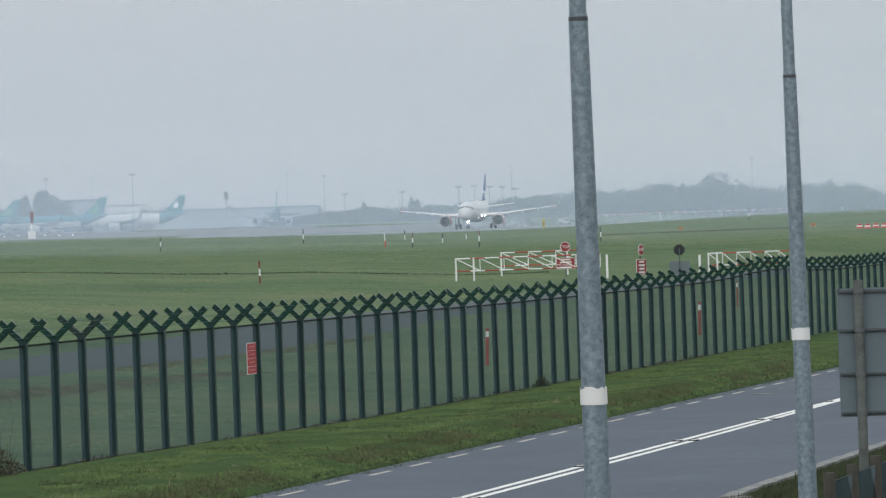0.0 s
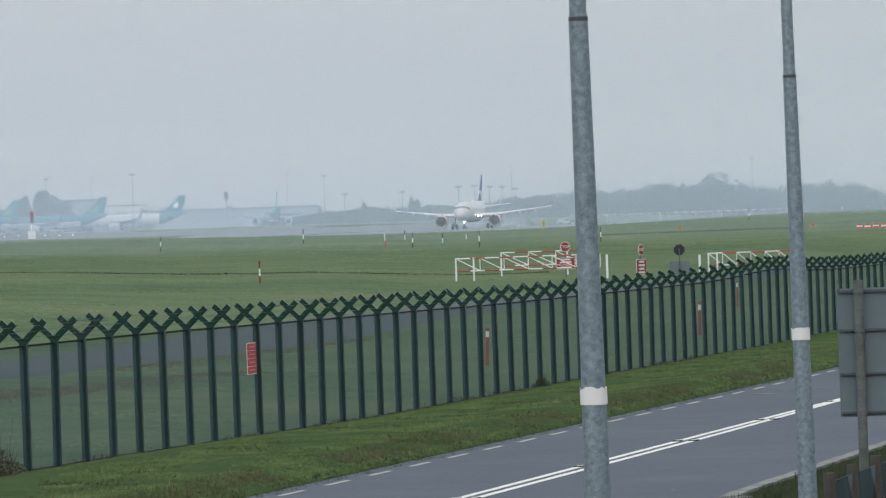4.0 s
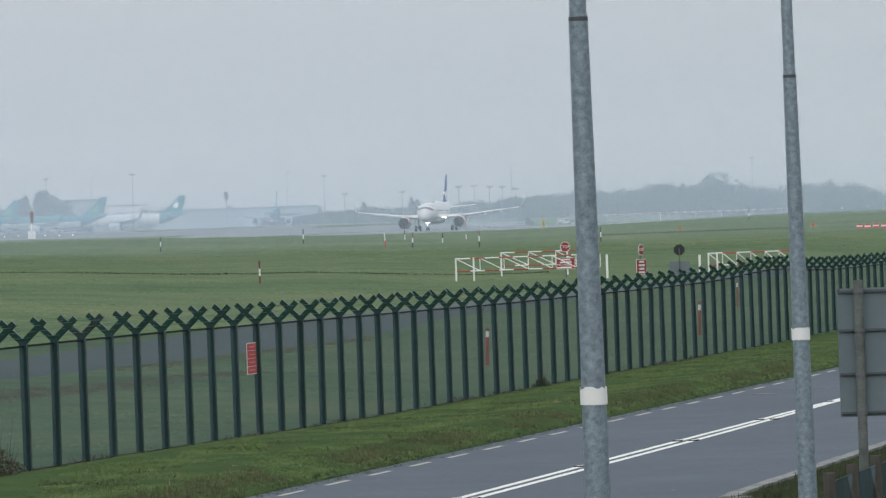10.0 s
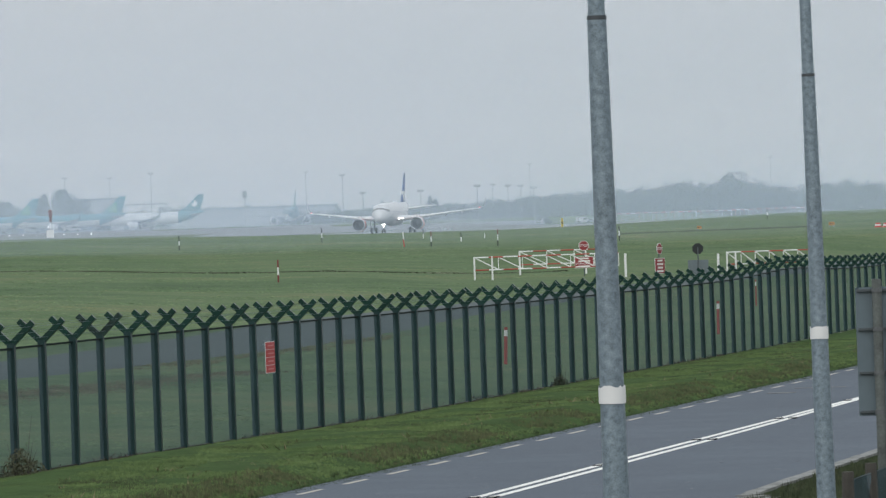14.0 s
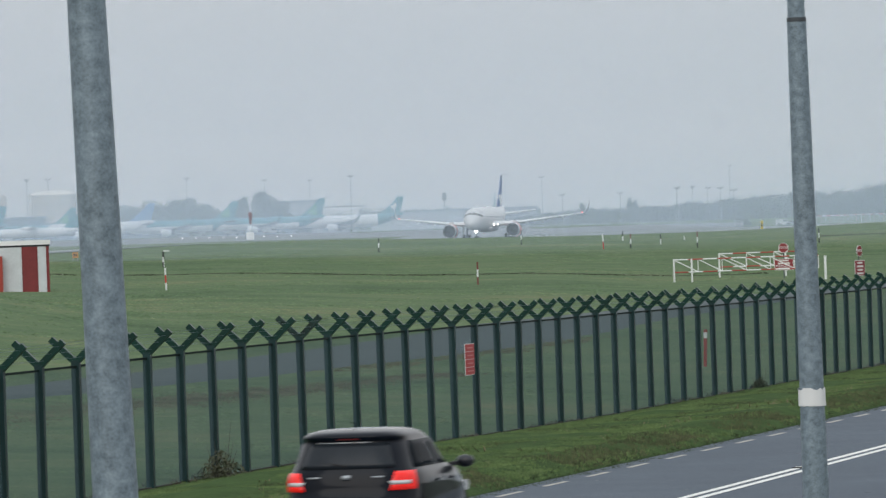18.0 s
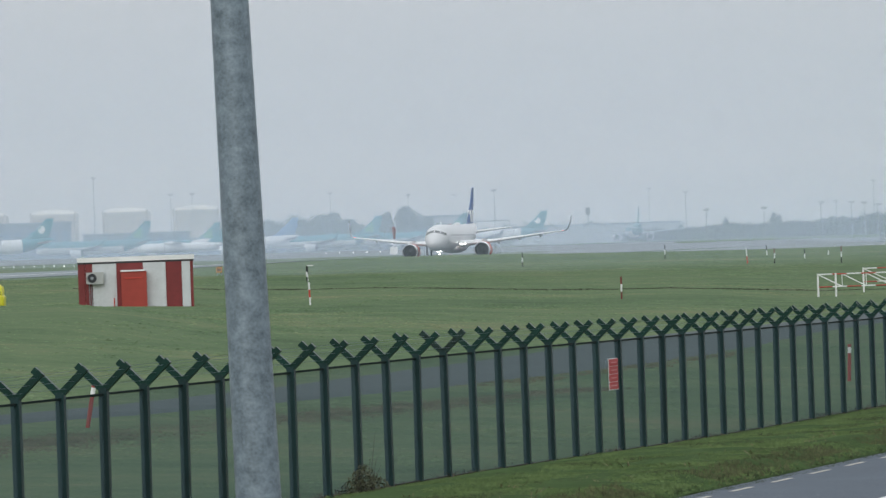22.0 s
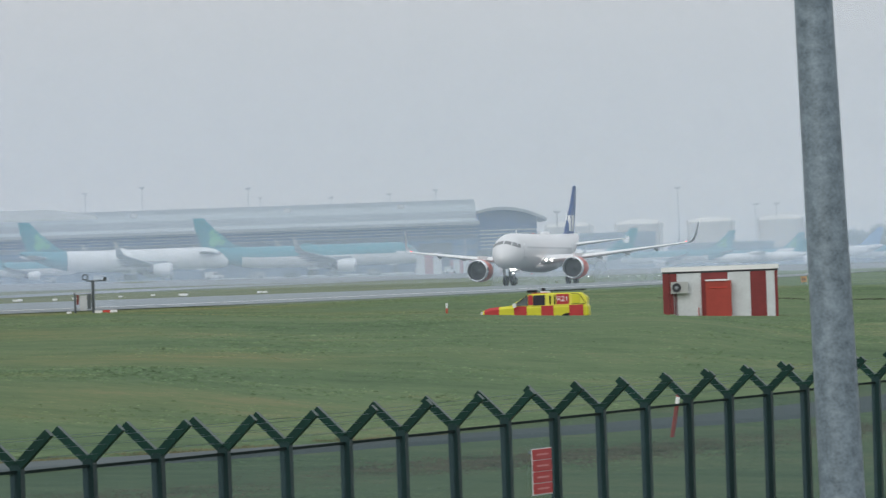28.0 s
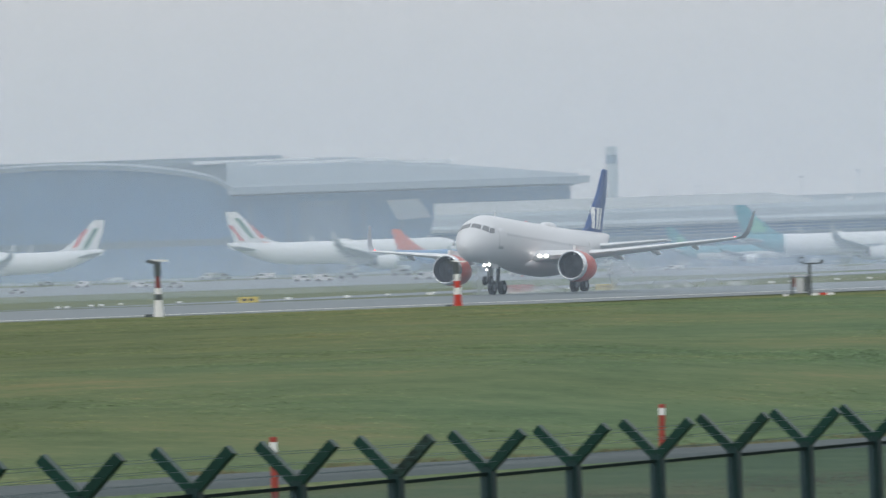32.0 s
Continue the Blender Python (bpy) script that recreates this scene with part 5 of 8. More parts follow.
# ---- road vehicles ----
def hatchback(name, paint, label, L=4.05, Wd=1.80, Ht=1.61, plate_z=0.83, lamp=None, lamp_mat=None, grey_glass=None, badge=False, grow=1.0):
    """A five-door hatchback built in level slices; origin on the road under its middle, nose along +x."""
    car = thing(name, Matrix(), label, "car")
    h, w, rz = L / 2, Wd / 2, Ht
    # height, set-in of the tail, x of the nose, half width, squareness
    slices = [(0.20, 0.34, h - 0.30, 0.84, 5), (0.28, 0.13, h - 0.10, 0.95, 5), (0.42, 0.02, h, 0.975, 4.6), (0.57, 0.0, h - 0.01, 1.0, 4.4), (0.64, 0.012, h - 0.05, 1.0, 4.4), (0.70, 0.075, h - 0.10, 0.998, 4.6),
              (0.84, 0.095, h - 0.28, 0.992, 4.6), (0.97, 0.11, h - 0.60, 0.975, 4.6), (1.03, 0.135, h - 0.98, 0.925, 4.6), (1.10, 0.165, h - 1.12, 0.88, 4.6), (1.25, 0.235, h - 1.30, 0.825, 4.4),
              (1.38, 0.305, h - 1.50, 0.78, 4.4), (rz - 0.14, 0.355, h - 1.68, 0.745, 4.4), (rz - 0.115, 0.26, h - 1.74, 0.74, 4.4), (rz - 0.075, 0.275, h - 1.88, 0.715, 4.2), (rz - 0.035, 0.38, h - 2.1, 0.645, 3.8), (rz - 0.01, 0.57, h - 2.35, 0.52, 3.4), (rz, 0.85, h - 2.6, 0.35, 3)]
    zs = [q[0] for q in slices]

    def at(z, a):
        k, u = find(zs, z)
        o, xf, hw, p = (slices[k][i] * (1 - u) + slices[k + 1][i] * u for i in (1, 2, 3, 4))
        c, s = math.cos(a), math.sin(a)
        xr = -h + o
        return Vector(((xr + xf) / 2 + (xf - xr) / 2 * math.copysign(abs(c) ** (2 / p), c), w * hw * math.copysign(abs(s) ** (2 / p), s), z))

    def half(z):
        """Points from the middle of the tail round one flank to the nose, with the way gone so far."""
        pts = [at(z, math.pi * (1 - (k / 120))) for k in range(121)]
        way = [0.0]
        for a, b in zip(pts, pts[1:]):
            way.append(way[-1] + (b - a).length)
        return pts, way

    def along(z, d):
        pts, way = half(z)
        k, u = find(way, abs(d))
        q = pts[k].lerp(pts[k + 1], u)
        return Vector((q.x, math.copysign(q.y, d) if d else 0.0, q.z))

    def at_x(z, x):
        pts, way = half(z)
        for q, g in zip(pts, way):
            if q.x >= x and g > 0.5:
                return g
        return way[-1]
    bm = loft(bmesh.new(), [[at(q[0], math.tau * (k + 0.5) / 56) for k in range(56)] for q in slices])
    bmesh.ops.recalc_face_normals(bm, faces=bm.faces[:])
    part("body", bm, paint, car, smooth=True)

    def patch(name, z0, z1, d0, d1, material, parent=None, label="", out=0.012, nz=5, nd=8):
        """A piece that lies on the skin; d0 and d1 are ways round from the middle of the tail, at its foot and its head."""
        bm = bmesh.new()
        outer, inner = [], []
        for i in range(nz + 1):
            v = i / nz
            z = z0 + (z1 - z0) * v
            a, b = d0[0] + (d0[1] - d0[0]) * v, d1[0] + (d1[1] - d1[0]) * v
            ro, ri = [], []
            for k in range(nd + 1):
                d = a + (b - a) * k / nd
                p = along(z, d)
                t = along(z, d + 0.02) - along(z, d - 0.02)
                n = Vector((t.y, -t.x, 0)).normalized()
                if n.dot(p - Vector((0.3, 0, z))) < 0:
                    n = -n
                ro.append(bm.verts.new(p + n * out))
                ri.append(bm.verts.new(p - n * 0.03))
            outer.append(ro)
            inner.append(ri)
        for g in (outer, inner):
            for i in range(nz):
                for k in range(nd):
                    bm.faces.new((g[i][k], g[i][k + 1], g[i + 1][k + 1], g[i + 1][k]))
        for i in range(nz):
            for k in (0, nd):
                bm.faces.new((outer[i][k], outer[i + 1][k], inner[i + 1][k], inner[i][k]))
        for k in range(nd):
            for i in (0, nz):
                bm.faces.new((outer[i][k], outer[i][k + 1], inner[i][k + 1], inner[i][k]))
        bmesh.ops.recalc_face_normals(bm, faces=bm.faces[:])
        return part(name, bm, material, parent or car, label, smooth=True)
    glass = grey_glass or CAR_GLASS
    patch("rear_window", 1.075, rz - 0.175, (-0.62 * w / 0.9, -0.52 * w / 0.9), (0.62 * w / 0.9, 0.52 * w / 0.9), glass, label="dark rear window", nd=12)
    for s in (-1, 1):
        for xa, xb, ta, tb in ((-1.42, -0.42, -1.28, -0.42), (-0.36, 0.78, -0.36, 0.28)):
            patch("side_window", 1.06, rz - 0.17, (s * at_x(1.06, xa), s * at_x(rz - 0.17, ta)), (s * at_x(1.06, xb), s * at_x(rz - 0.17, tb)), CAR_GLASS, label="dark side window", out=0.006)
        top = half(1.3)[1][-1]
        # tail lamp, its pale strip and the reflector below
        z0, z1, i0, i1, o0, o1 = lamp or (0.86, 1.045, 0.60, 0.40, 0.97, 1.0)
        k = w / 0.9
        tl = patch("tail_lamp", z0, z1, (s * i0 * k, s * i1 * k), (s * o0 * k, s * o1 * k), lamp_mat or CAR_RED, label="red tail lamp", out=0.022)
        zl = z0 + (0.07 if badge else 0.03)
        patch("lens", zl, zl + 0.05, (s * (i0 + 0.03) * k, s * (i0 - 0.01) * k), (s * (o0 - 0.14) * k, s * (o0 - 0.14) * k), CAR_LENS, tl, "pale lens strip", out=0.027, nz=1)
        if not badge:
            patch("reflector", 0.40, 0.45, (s * 0.62 * k, s * 0.62 * k), (s * 0.80 * k, s * 0.80 * k), CAR_REFLECT, label="dull red reflector", out=0.01, nz=1)
        bm = bmesh.new()
        box(bm, (h - 0.30, s * w * 0.70, 0.70), (0.34, 0.36, 0.13))
        bmesh.ops.bevel(bm, geom=bm.edges[:], offset=0.04, segments=2)
        part("headlamp", bm, CAR_LENS, car)
        bm = bmesh.new()
        bmesh.ops.create_icosphere(bm, subdivisions=2, radius=1.0, matrix=Matrix.Translation((0.80, s * (w + 0.085), 1.05)) @ Matrix.Diagonal((0.085, 0.125, 0.085, 1)))
        mirror = part("door_mirror", bm, MIRROR_CASE, car, "dark door mirror", smooth=True)
        bm = bmesh.new()
        box(bm, (0.82, s * (w - 0.05), 1.02), (0.08, 0.16, 0.05))
        part("mirror_arm", bm, MIRROR_CASE, mirror)
        patch("sill", 0.21, 0.30, (s * at_x(0.21, -1.0), s * at_x(0.3, -1.0)), (s * at_x(0.21, 0.95), s * at_x(0.3, 0.95)), BLACK, label="black sill", out=0.006, nz=1)
        for x in (0.22, -0.66):
            d = at_x(0.86, x)
            patch("door_handle", 0.85, 0.885, (s * d, s * d), (s * (d + 0.2), s * (d + 0.2)), paint, out=0.025, nz=1, nd=3)
        for x in (-h + 0.72, h - 0.80):
            bm = rod(bmesh.new(), (x, s * (w - 0.28), 0.335), (x, s * (w * 0.955 + 0.004), 0.335), 0.36, n=28)
            part("wheel_arch", bm, BLACK, car, "dark wheel arch")
            bm = rod(bmesh.new(), (x, s * (w - 0.22), 0.305), (x, s * (w * 0.955 + 0.008), 0.305), 0.305, n=28)
            wheel = part("wheel", bm, BLACK, car, "black tyre")
            bm = rod(bmesh.new(), (x, s * (w - 0.06), 0.305), (x, s * (w * 0.955 + 0.013), 0.305), 0.195, n=20)
            part("rim", bm, RIM_GREY, wheel, "dark grey alloy rim")
            for q in range(5):
                a = q * math.tau / 5
                bm = bmesh.new()
                box(bm, (0, 0, 0.10), (0.05, 0.012, 0.17), m=Matrix.Translation((x, s * (w * 0.955 + 0.016), 0.305)) @ Matrix.Rotation(a, 4, "Y"))
                part("spoke", bm, GREY, wheel)
    patch("windscreen", 1.06, rz - 0.17, (half(1.06)[1][-1] - 0.62, half(rz - 0.17)[1][-1] - 0.55), (half(1.06)[1][-1], half(rz - 0.17)[1][-1]), CAR_GLASS, label="windscreen", out=0.006)
    patch("bumper_insert", 0.20, 0.385, (-0.62, -0.70), (0.62, 0.70), BLACK, label="black lower bumper", out=0.012, nd=12)
    if badge:
        # Added strip of bright metal in place of the reflection below the spoiler.
        patch("glint_strip", rz - 0.172, rz - 0.160, (-0.30, -0.30), (0.42, 0.42), SILVER_CLAMP, label="metal strip standing in for a glint under the spoiler", out=0.02, nz=1)
    # Shade of the bumper crease and plate recess is painted as dark patches.
    patch("bumper_crease", 0.672, 0.688, (-0.66, -0.66), (0.66, 0.66), BLACK if badge else RECESS, label="dark strip painting the shade of the bumper crease", out=0.006, nz=1, nd=12)
    patch("plate_recess", plate_z - 0.085, plate_z + 0.07, (-0.34, -0.32), (0.34, 0.32), BLACK if badge else RECESS, label="plate recess, its shade painted as a dark patch", out=0.004)
    plate = patch("number_plate", plate_z - 0.055, plate_z + 0.055, (-0.26, -0.26), (0.26, 0.26), PLATE, label="white number plate", out=0.022, nz=1)
    for k in (-0.15, 0.0, 0.14):
        patch("text_bar", plate_z - 0.024, plate_z + 0.024, (k - 0.055, k - 0.055), (k + 0.055, k + 0.055), PLATE_INK, plate, out=0.026, nz=1, nd=2)
    patch("emblem", 0.935, 0.99, (-0.05, -0.05), (0.05, 0.05), SILVER_CLAMP, label="plain chrome emblem", out=0.02, nz=1, nd=2)
    if badge:
        for d in (-0.5, 0.34):
            patch("badge_bar", 0.955, 0.975, (d, d), (d + 0.16, d + 0.16), SILVER_CLAMP, label="thin chrome strip", out=0.016, nz=1, nd=2)
        patch("fog_lamp", 0.255, 0.31, (-0.09, -0.09), (0.09, 0.09), CAR_REFLECT, label="red fog lamp", out=0.02, nz=1, nd=2)
    patch("brake_lamp", rz - 0.135, rz - 0.118, (-0.14, -0.14), (0.14, 0.14), CAR_REFLECT, label="dark red high brake lamp", out=0.012, nz=1, nd=3)
    bm = bmesh.new()
    rod(bm, (-h + 0.16, 0.0, 1.10), (-h + 0.20, 0.36, 1.16), 0.022, 0.012, n=6)
    part("wiper", bm, BLACK, car)
    bm = bmesh.new()
    rod(bm, (-h + 0.75, 0, rz - 0.01), (-h + 0.55, 0, rz + 0.12), 0.008, n=5)
    part("aerial", bm, BLACK, car)
    for o in car.children_recursive:
        o.data.transform(Matrix.Scale(grow, 4))
    return car


def car_paint(name, color, coat=0.8, gloss=0.3, spec=0.5, coat_ior=1.5):
    m = mat(name, color, gloss, vary=0.04, size=1.5)
    m.node_tree.nodes["Principled BSDF"].inputs["Coat Weight"].default_value = coat
    m.node_tree.nodes["Principled BSDF"].inputs["Coat IOR"].default_value = coat_ior
    m.node_tree.nodes["Principled BSDF"].inputs["Specular IOR Level"].default_value = spec
    return m


CAR_GLASS = mat("car_glass", (0.013, 0.017, 0.021), 0.05, vary=0.2, size=0.5)
CAR_GLASS.node_tree.nodes["Principled BSDF"].inputs["Specular IOR Level"].default_value = 0.06
CAR_GLASS.node_tree.nodes["Principled BSDF"].inputs["IOR"].default_value = 1.12
CAR_GLASS_GREY = mat("car_glass_grey", (0.030, 0.044, 0.050), 0.08, vary=0.35, size=0.45)
CAR_GLASS_DUSK = mat("car_glass_dusk", (0.020, 0.025, 0.031), 0.2, vary=0.15, size=0.6, spec=0.2)
MIRROR_CASE = mat("mirror_case", (0.014, 0.016, 0.022), 0.3, vary=0.1)
RIM_GREY = mat("rim_grey", (0.06, 0.065, 0.07), 0.4, 0.5, vary=0.1)
RECESS = mat("recess_shade", (0.012, 0.018, 0.05), 0.5, vary=0.1)
PLATE_INK = mat("plate_ink", (0.22, 0.225, 0.23), 0.5)
PLATE = mat("plate_white", (0.50, 0.51, 0.50), 0.5, vary=0.12, size=0.2)
CAR_RED = mat("tail_lamp_red", (0.55, 0.02, 0.015), 0.2, vary=0.1)
CAR_LIT = mat("tail_lamp_lit", (0.75, 0.016, 0.012), 0.2, emit=0.34)
CAR_LENS = mat("clear_lens", (0.6, 0.6, 0.6), 0.15, vary=0.1)
CAR_REFLECT = mat("reflector_red", (0.3, 0.02, 0.02), 0.3, vary=0.1)
blue_car = hatchback("blue_hatchback", car_paint("blue_paint", (0.005, 0.047, 0.27), 0.3), "bright blue five-door hatchback driving along the road", grey_glass=CAR_GLASS_GREY, grow=1.085)
black_car = hatchback("black_hatchback", car_paint("black_paint", (0.0035, 0.0062, 0.0115), 0.85, 0.3, 0.05, 1.225), "black five-door hatchback with tail lamps lit, driving along the road", L=3.95, Wd=1.84, Ht=1.57,
                      plate_z=0.49, lamp=(0.79, 1.03, 0.55, 0.62, 1.00, 0.98), lamp_mat=CAR_LIT, grey_glass=CAR_GLASS_DUSK, badge=True, grow=1.09)


# airfield rescue pick-up, parked behind the rise
def build_rescue():
    c = spot(-7.235, 333)
    car = thing("rescue_vehicle", pose(c.x, c.y, ground(c.x, c.y), 0, 0, 187.2 - 4), "yellow and red chequered airfield rescue pick-up parked on the grass", "rescue vehicle")
    # nose along +x, which points to the left as seen from the road
    def ring(x, hw, z0, z1):
        return [Vector((x, y, z)) for y, z in ((-hw * 0.92, z0), (-hw, z0 + 0.25), (-hw, z1 - 0.12), (-hw * 0.9, z1), (hw * 0.9, z1), (hw, z1 - 0.12), (hw, z0 + 0.25), (hw * 0.92, z0))]
    bm = loft(bmesh.new(), [ring(*q) for q in ((-2.65, 0.84, 0.5, 1.05), (-2.55, 0.90, 0.42, 1.16), (-1.2, 0.92, 0.4, 1.16), (0.9, 0.92, 0.4, 1.15), (1.25, 0.91, 0.42, 1.18), (2.2, 0.87, 0.45, 1.10), (2.55, 0.78, 0.5, 0.98), (2.66, 0.66, 0.52, 0.84))])
    bmesh.ops.recalc_face_normals(bm, faces=bm.faces[:])
    part("body", bm, YELLOW, car, "yellow body", smooth=False)
    bm = loft(bmesh.new(), [ring(*q) for q in ((1.75, 0.895, 0.5, 1.15), (2.2, 0.88, 0.5, 1.11), (2.50, 0.80, 0.55, 1.01))])
    bmesh.ops.recalc_face_normals(bm, faces=bm.faces[:])
    part("bonnet_band", bm, SIGN_RED, car, "red band round the bonnet")

    def cab(x, hw, z0, z1, hw1):
        return [Vector((x, y, z)) for y, z in ((-hw, z0), (-hw1, z1 - 0.06), (-hw1 * 0.85, z1), (hw1 * 0.85, z1), (hw1, z1 - 0.06), (hw, z0))]
    bm = loft(bmesh.new(), [cab(*q) for q in ((-2.58, 0.86, 1.12, 1.50, 0.76), (-2.30, 0.88, 1.12, 1.74, 0.72), (-0.6, 0.88, 1.12, 1.76, 0.72), (-0.1, 0.88, 1.12, 1.78, 0.70), (0.35, 0.88, 1.12, 1.70, 0.70), (1.28, 0.86, 1.08, 1.13, 0.84))])
    bmesh.ops.recalc_face_normals(bm, faces=bm.faces[:])
    part("cabin", bm, YELLOW, car, "yellow cabin and canopy")
    for s in (-1, 1):
        for x0, x1, z0, z1, m in ((-0.80, -0.74, 1.2, 1.62, CAR_GLASS), (-1.02, -0.96, 1.2, 1.62, CAR_GLASS)):
            bm = bmesh.new()
            box(bm, ((x0 + x1) / 2, s * 0.845, (z0 + z1) / 2), (x1 - x0, 0.06, z1 - z0))
            part("canopy_panel", bm, m, car, "dark canopy panel" if m is CAR_GLASS else "red panel")
    # chequers on both flanks
    for s in (-1, 1):
        for x0, x1, z0, z1, m in ((0.39, 1.02, 0.50, 1.14, SIGN_RED), (-0.93, -0.32, 0.50, 1.14, SIGN_RED), (-2.39, -1.70, 0.54, 1.14, SIGN_RED), (-1.62, -1.02, 0.42, 0.60, SIGN_RED)):
            bm = bmesh.new()
            box(bm, ((x0 + x1) / 2, s * 0.925, (z0 + z1) / 2), (x1 - x0, 0.02, z1 - z0))
            part("chequer", bm, m, car, "red chequer square")
        for x0, x1, m in ((-1.70, -1.07, SIGN_RED), (0.09, 0.31, SIGN_RED)):
            bm = bmesh.new()
            box(bm, ((x0 + x1) / 2, s * 0.845, 1.44), (x1 - x0, 0.05, 0.50), m=Matrix.Translation((0, 0, 0)))
            q = part("canopy_panel", bm, m, car, "red panel")
            if x0 == -1.70:
                text_part("fleet_code", "R21", 0.36, WHITE, q, Matrix.Translation((-1.385, s * 0.876, 1.44)) @ Matrix.Rotation(0 if s < 0 else math.pi, 4, "Z") @ UPRIGHT, "white fleet code")
        for x0, x1, x2, x3 in ((1.12, 0.33, 0.33, 0.40), (0.07, -0.52, -0.52, 0.07)):
            bm = bmesh.new()
            vs = [bm.verts.new(p) for p in ((x0, s * 0.89, 1.17), (x1, s * 0.89, 1.17), (x2, s * 0.775, 1.66), (x3, s * 0.775, 1.66))]
            f = bm.faces.new(vs)
            bmesh.ops.solidify(bm, geom=[f], thickness=0.03)
            part("side_window", bm, CAB_GLASS if x0 > 1 else REAR_GLASS, car, "grey front side window" if x0 > 1 else "dark side window")
        for x in (-1.62, 1.62):
            bm = rod(bmesh.new(), (x, s * 0.70, 0.38), (x, s * 0.93, 0.38), 0.38, n=24)
            wheel = part("wheel", bm, BLACK, car, "black tyre")
            bm = rod(bmesh.new(), (x, s * 0.8, 0.38), (x, s * 0.94, 0.38), 0.22, n=16)
            part("rim", bm, GREY, wheel)
        bm = bmesh.new()
        box(bm, (0.98, s * 1.02, 1.2), (0.14, 0.22, 0.2))
        part("door_mirror", bm, WHITE, car)
        bm = bmesh.new()
        box(bm, (2.62, s * 0.62, 0.86), (0.12, 0.24, 0.14))
        part("headlamp", bm, CAR_LENS, car, "headlamp")
    bm = bmesh.new()
    box(bm, (0.15, 0, 1.86), (0.45, 0.9, 0.12))
    part("lamp_bar", bm, BLACK, car, "dark roof lamp")
    bm = rod(bmesh.new(), (-0.40, 0, 1.84), (-0.40, 0, 2.02), 0.10, n=12)
    part("roof_lamp", bm, BLACK, car)
    bm = bmesh.new()
    box(bm, (-0.52, 0, 1.81), (0.5, 1.1, 0.09))
    bmesh.ops.bevel(bm, geom=bm.edges[:], offset=0.03, segments=2)
    part("light_bar", bm, WHITE, car, "pale roof light bar")
    bm = bmesh.new()
    box(bm, (-0.25, 0, 1.765), (0.75, 1.30, 0.035))
    part("roof_panel", bm, SIGN_RED, car, "red roof panel")
    for s in (-1, 1):
        for x0, z0, x1, z1 in ((-1.80, 1.70, -2.22, 1.66), (-2.22, 1.66, -2.52, 1.22), (-1.80, 1.18, -2.52, 1.18), (-1.0, 1.70, -1.0, 1.18), (1.02, 1.15, 0.36, 1.68)):
            part("trim_line", rod(bmesh.new(), (x0, s * 0.86, z0), (x1, s * 0.86, z1), 0.016, n=5), BLACK, car)
        bm = bmesh.new()
        box(bm, (-2.03, s * 0.85, 1.43), (0.36, 0.05, 0.40))
        part("canopy_window", bm, YELLOW, car, "yellow filled canopy window")
    bm = bmesh.new()
    box(bm, (-1.6, 0, 1.86), (1.7, 1.1, 0.05))
    part("roof_rack", bm, BLACK, car)
    bm = bmesh.new()
    box(bm, (2.64, 0, 0.62), (0.16, 1.5, 0.24))
    part("front_bumper", bm, WHITE, car)
    bm = bmesh.new()
    box(bm, (1.2, 0, 1.18), (0.06, 1.5, 0.05), m=Matrix())
    part("wiper", bm, BLACK, car)


REAR_GLASS = mat("tinted_glass", (0.026, 0.028, 0.045), 0.3, vary=0.2, size=0.4, spec=0.3)
CAB_GLASS = mat("cab_glass", (0.10, 0.135, 0.13), 0.15, vary=0.2, size=0.4)
build_rescue()


# ---- the airport beyond the runway ----
ROOF_METAL = mat("roof_metal", (0.20, 0.235, 0.265), 0.45, 0.25, vary=0.10, size=14)
LANTERN_PALE = mat("lantern_pale", (0.52, 0.55, 0.58), 0.5, vary=0.06, size=10)
ROOF_PALE = mat("roof_pale", (0.30, 0.34, 0.37), 0.5, vary=0.06, size=10)
GLASS_BLUE = mat("facade_glass", (0.080, 0.172, 0.305), 0.25, 0.1, vary=0.2, size=9)
HALL_GLASS = mat("hall_glass", (0.020, 0.085, 0.225), 0.25, 0.0, vary=0.2, size=9)
WALL_GREY = mat("cladding_grey", (0.105, 0.155, 0.225), 0.6, vary=0.12, size=8)
WALL_DARK = mat("cladding_dark", (0.06, 0.085, 0.115), 0.6, vary=0.15, size=8)
SHED_PALE = mat("shed_pale", (0.42, 0.44, 0.46), 0.6, vary=0.1, size=9)
MAST_GREY = mat("mast_grey", (0.25, 0.27, 0.29), 0.5, 0.3, vary=0.1)
TANK_CREAM = mat("tank_cream", (0.62, 0.56, 0.49), 0.6, vary=0.08, size=6)
TANK_WHITE = mat("tank_white", (0.74, 0.67, 0.58), 0.6, vary=0.05, size=6)


def facing(bearing, reach, lift=0.0):
    """A pose on the ground whose x runs to the right as seen from the camera, y away from it."""
    return on(bearing, reach, -bearing, lift)


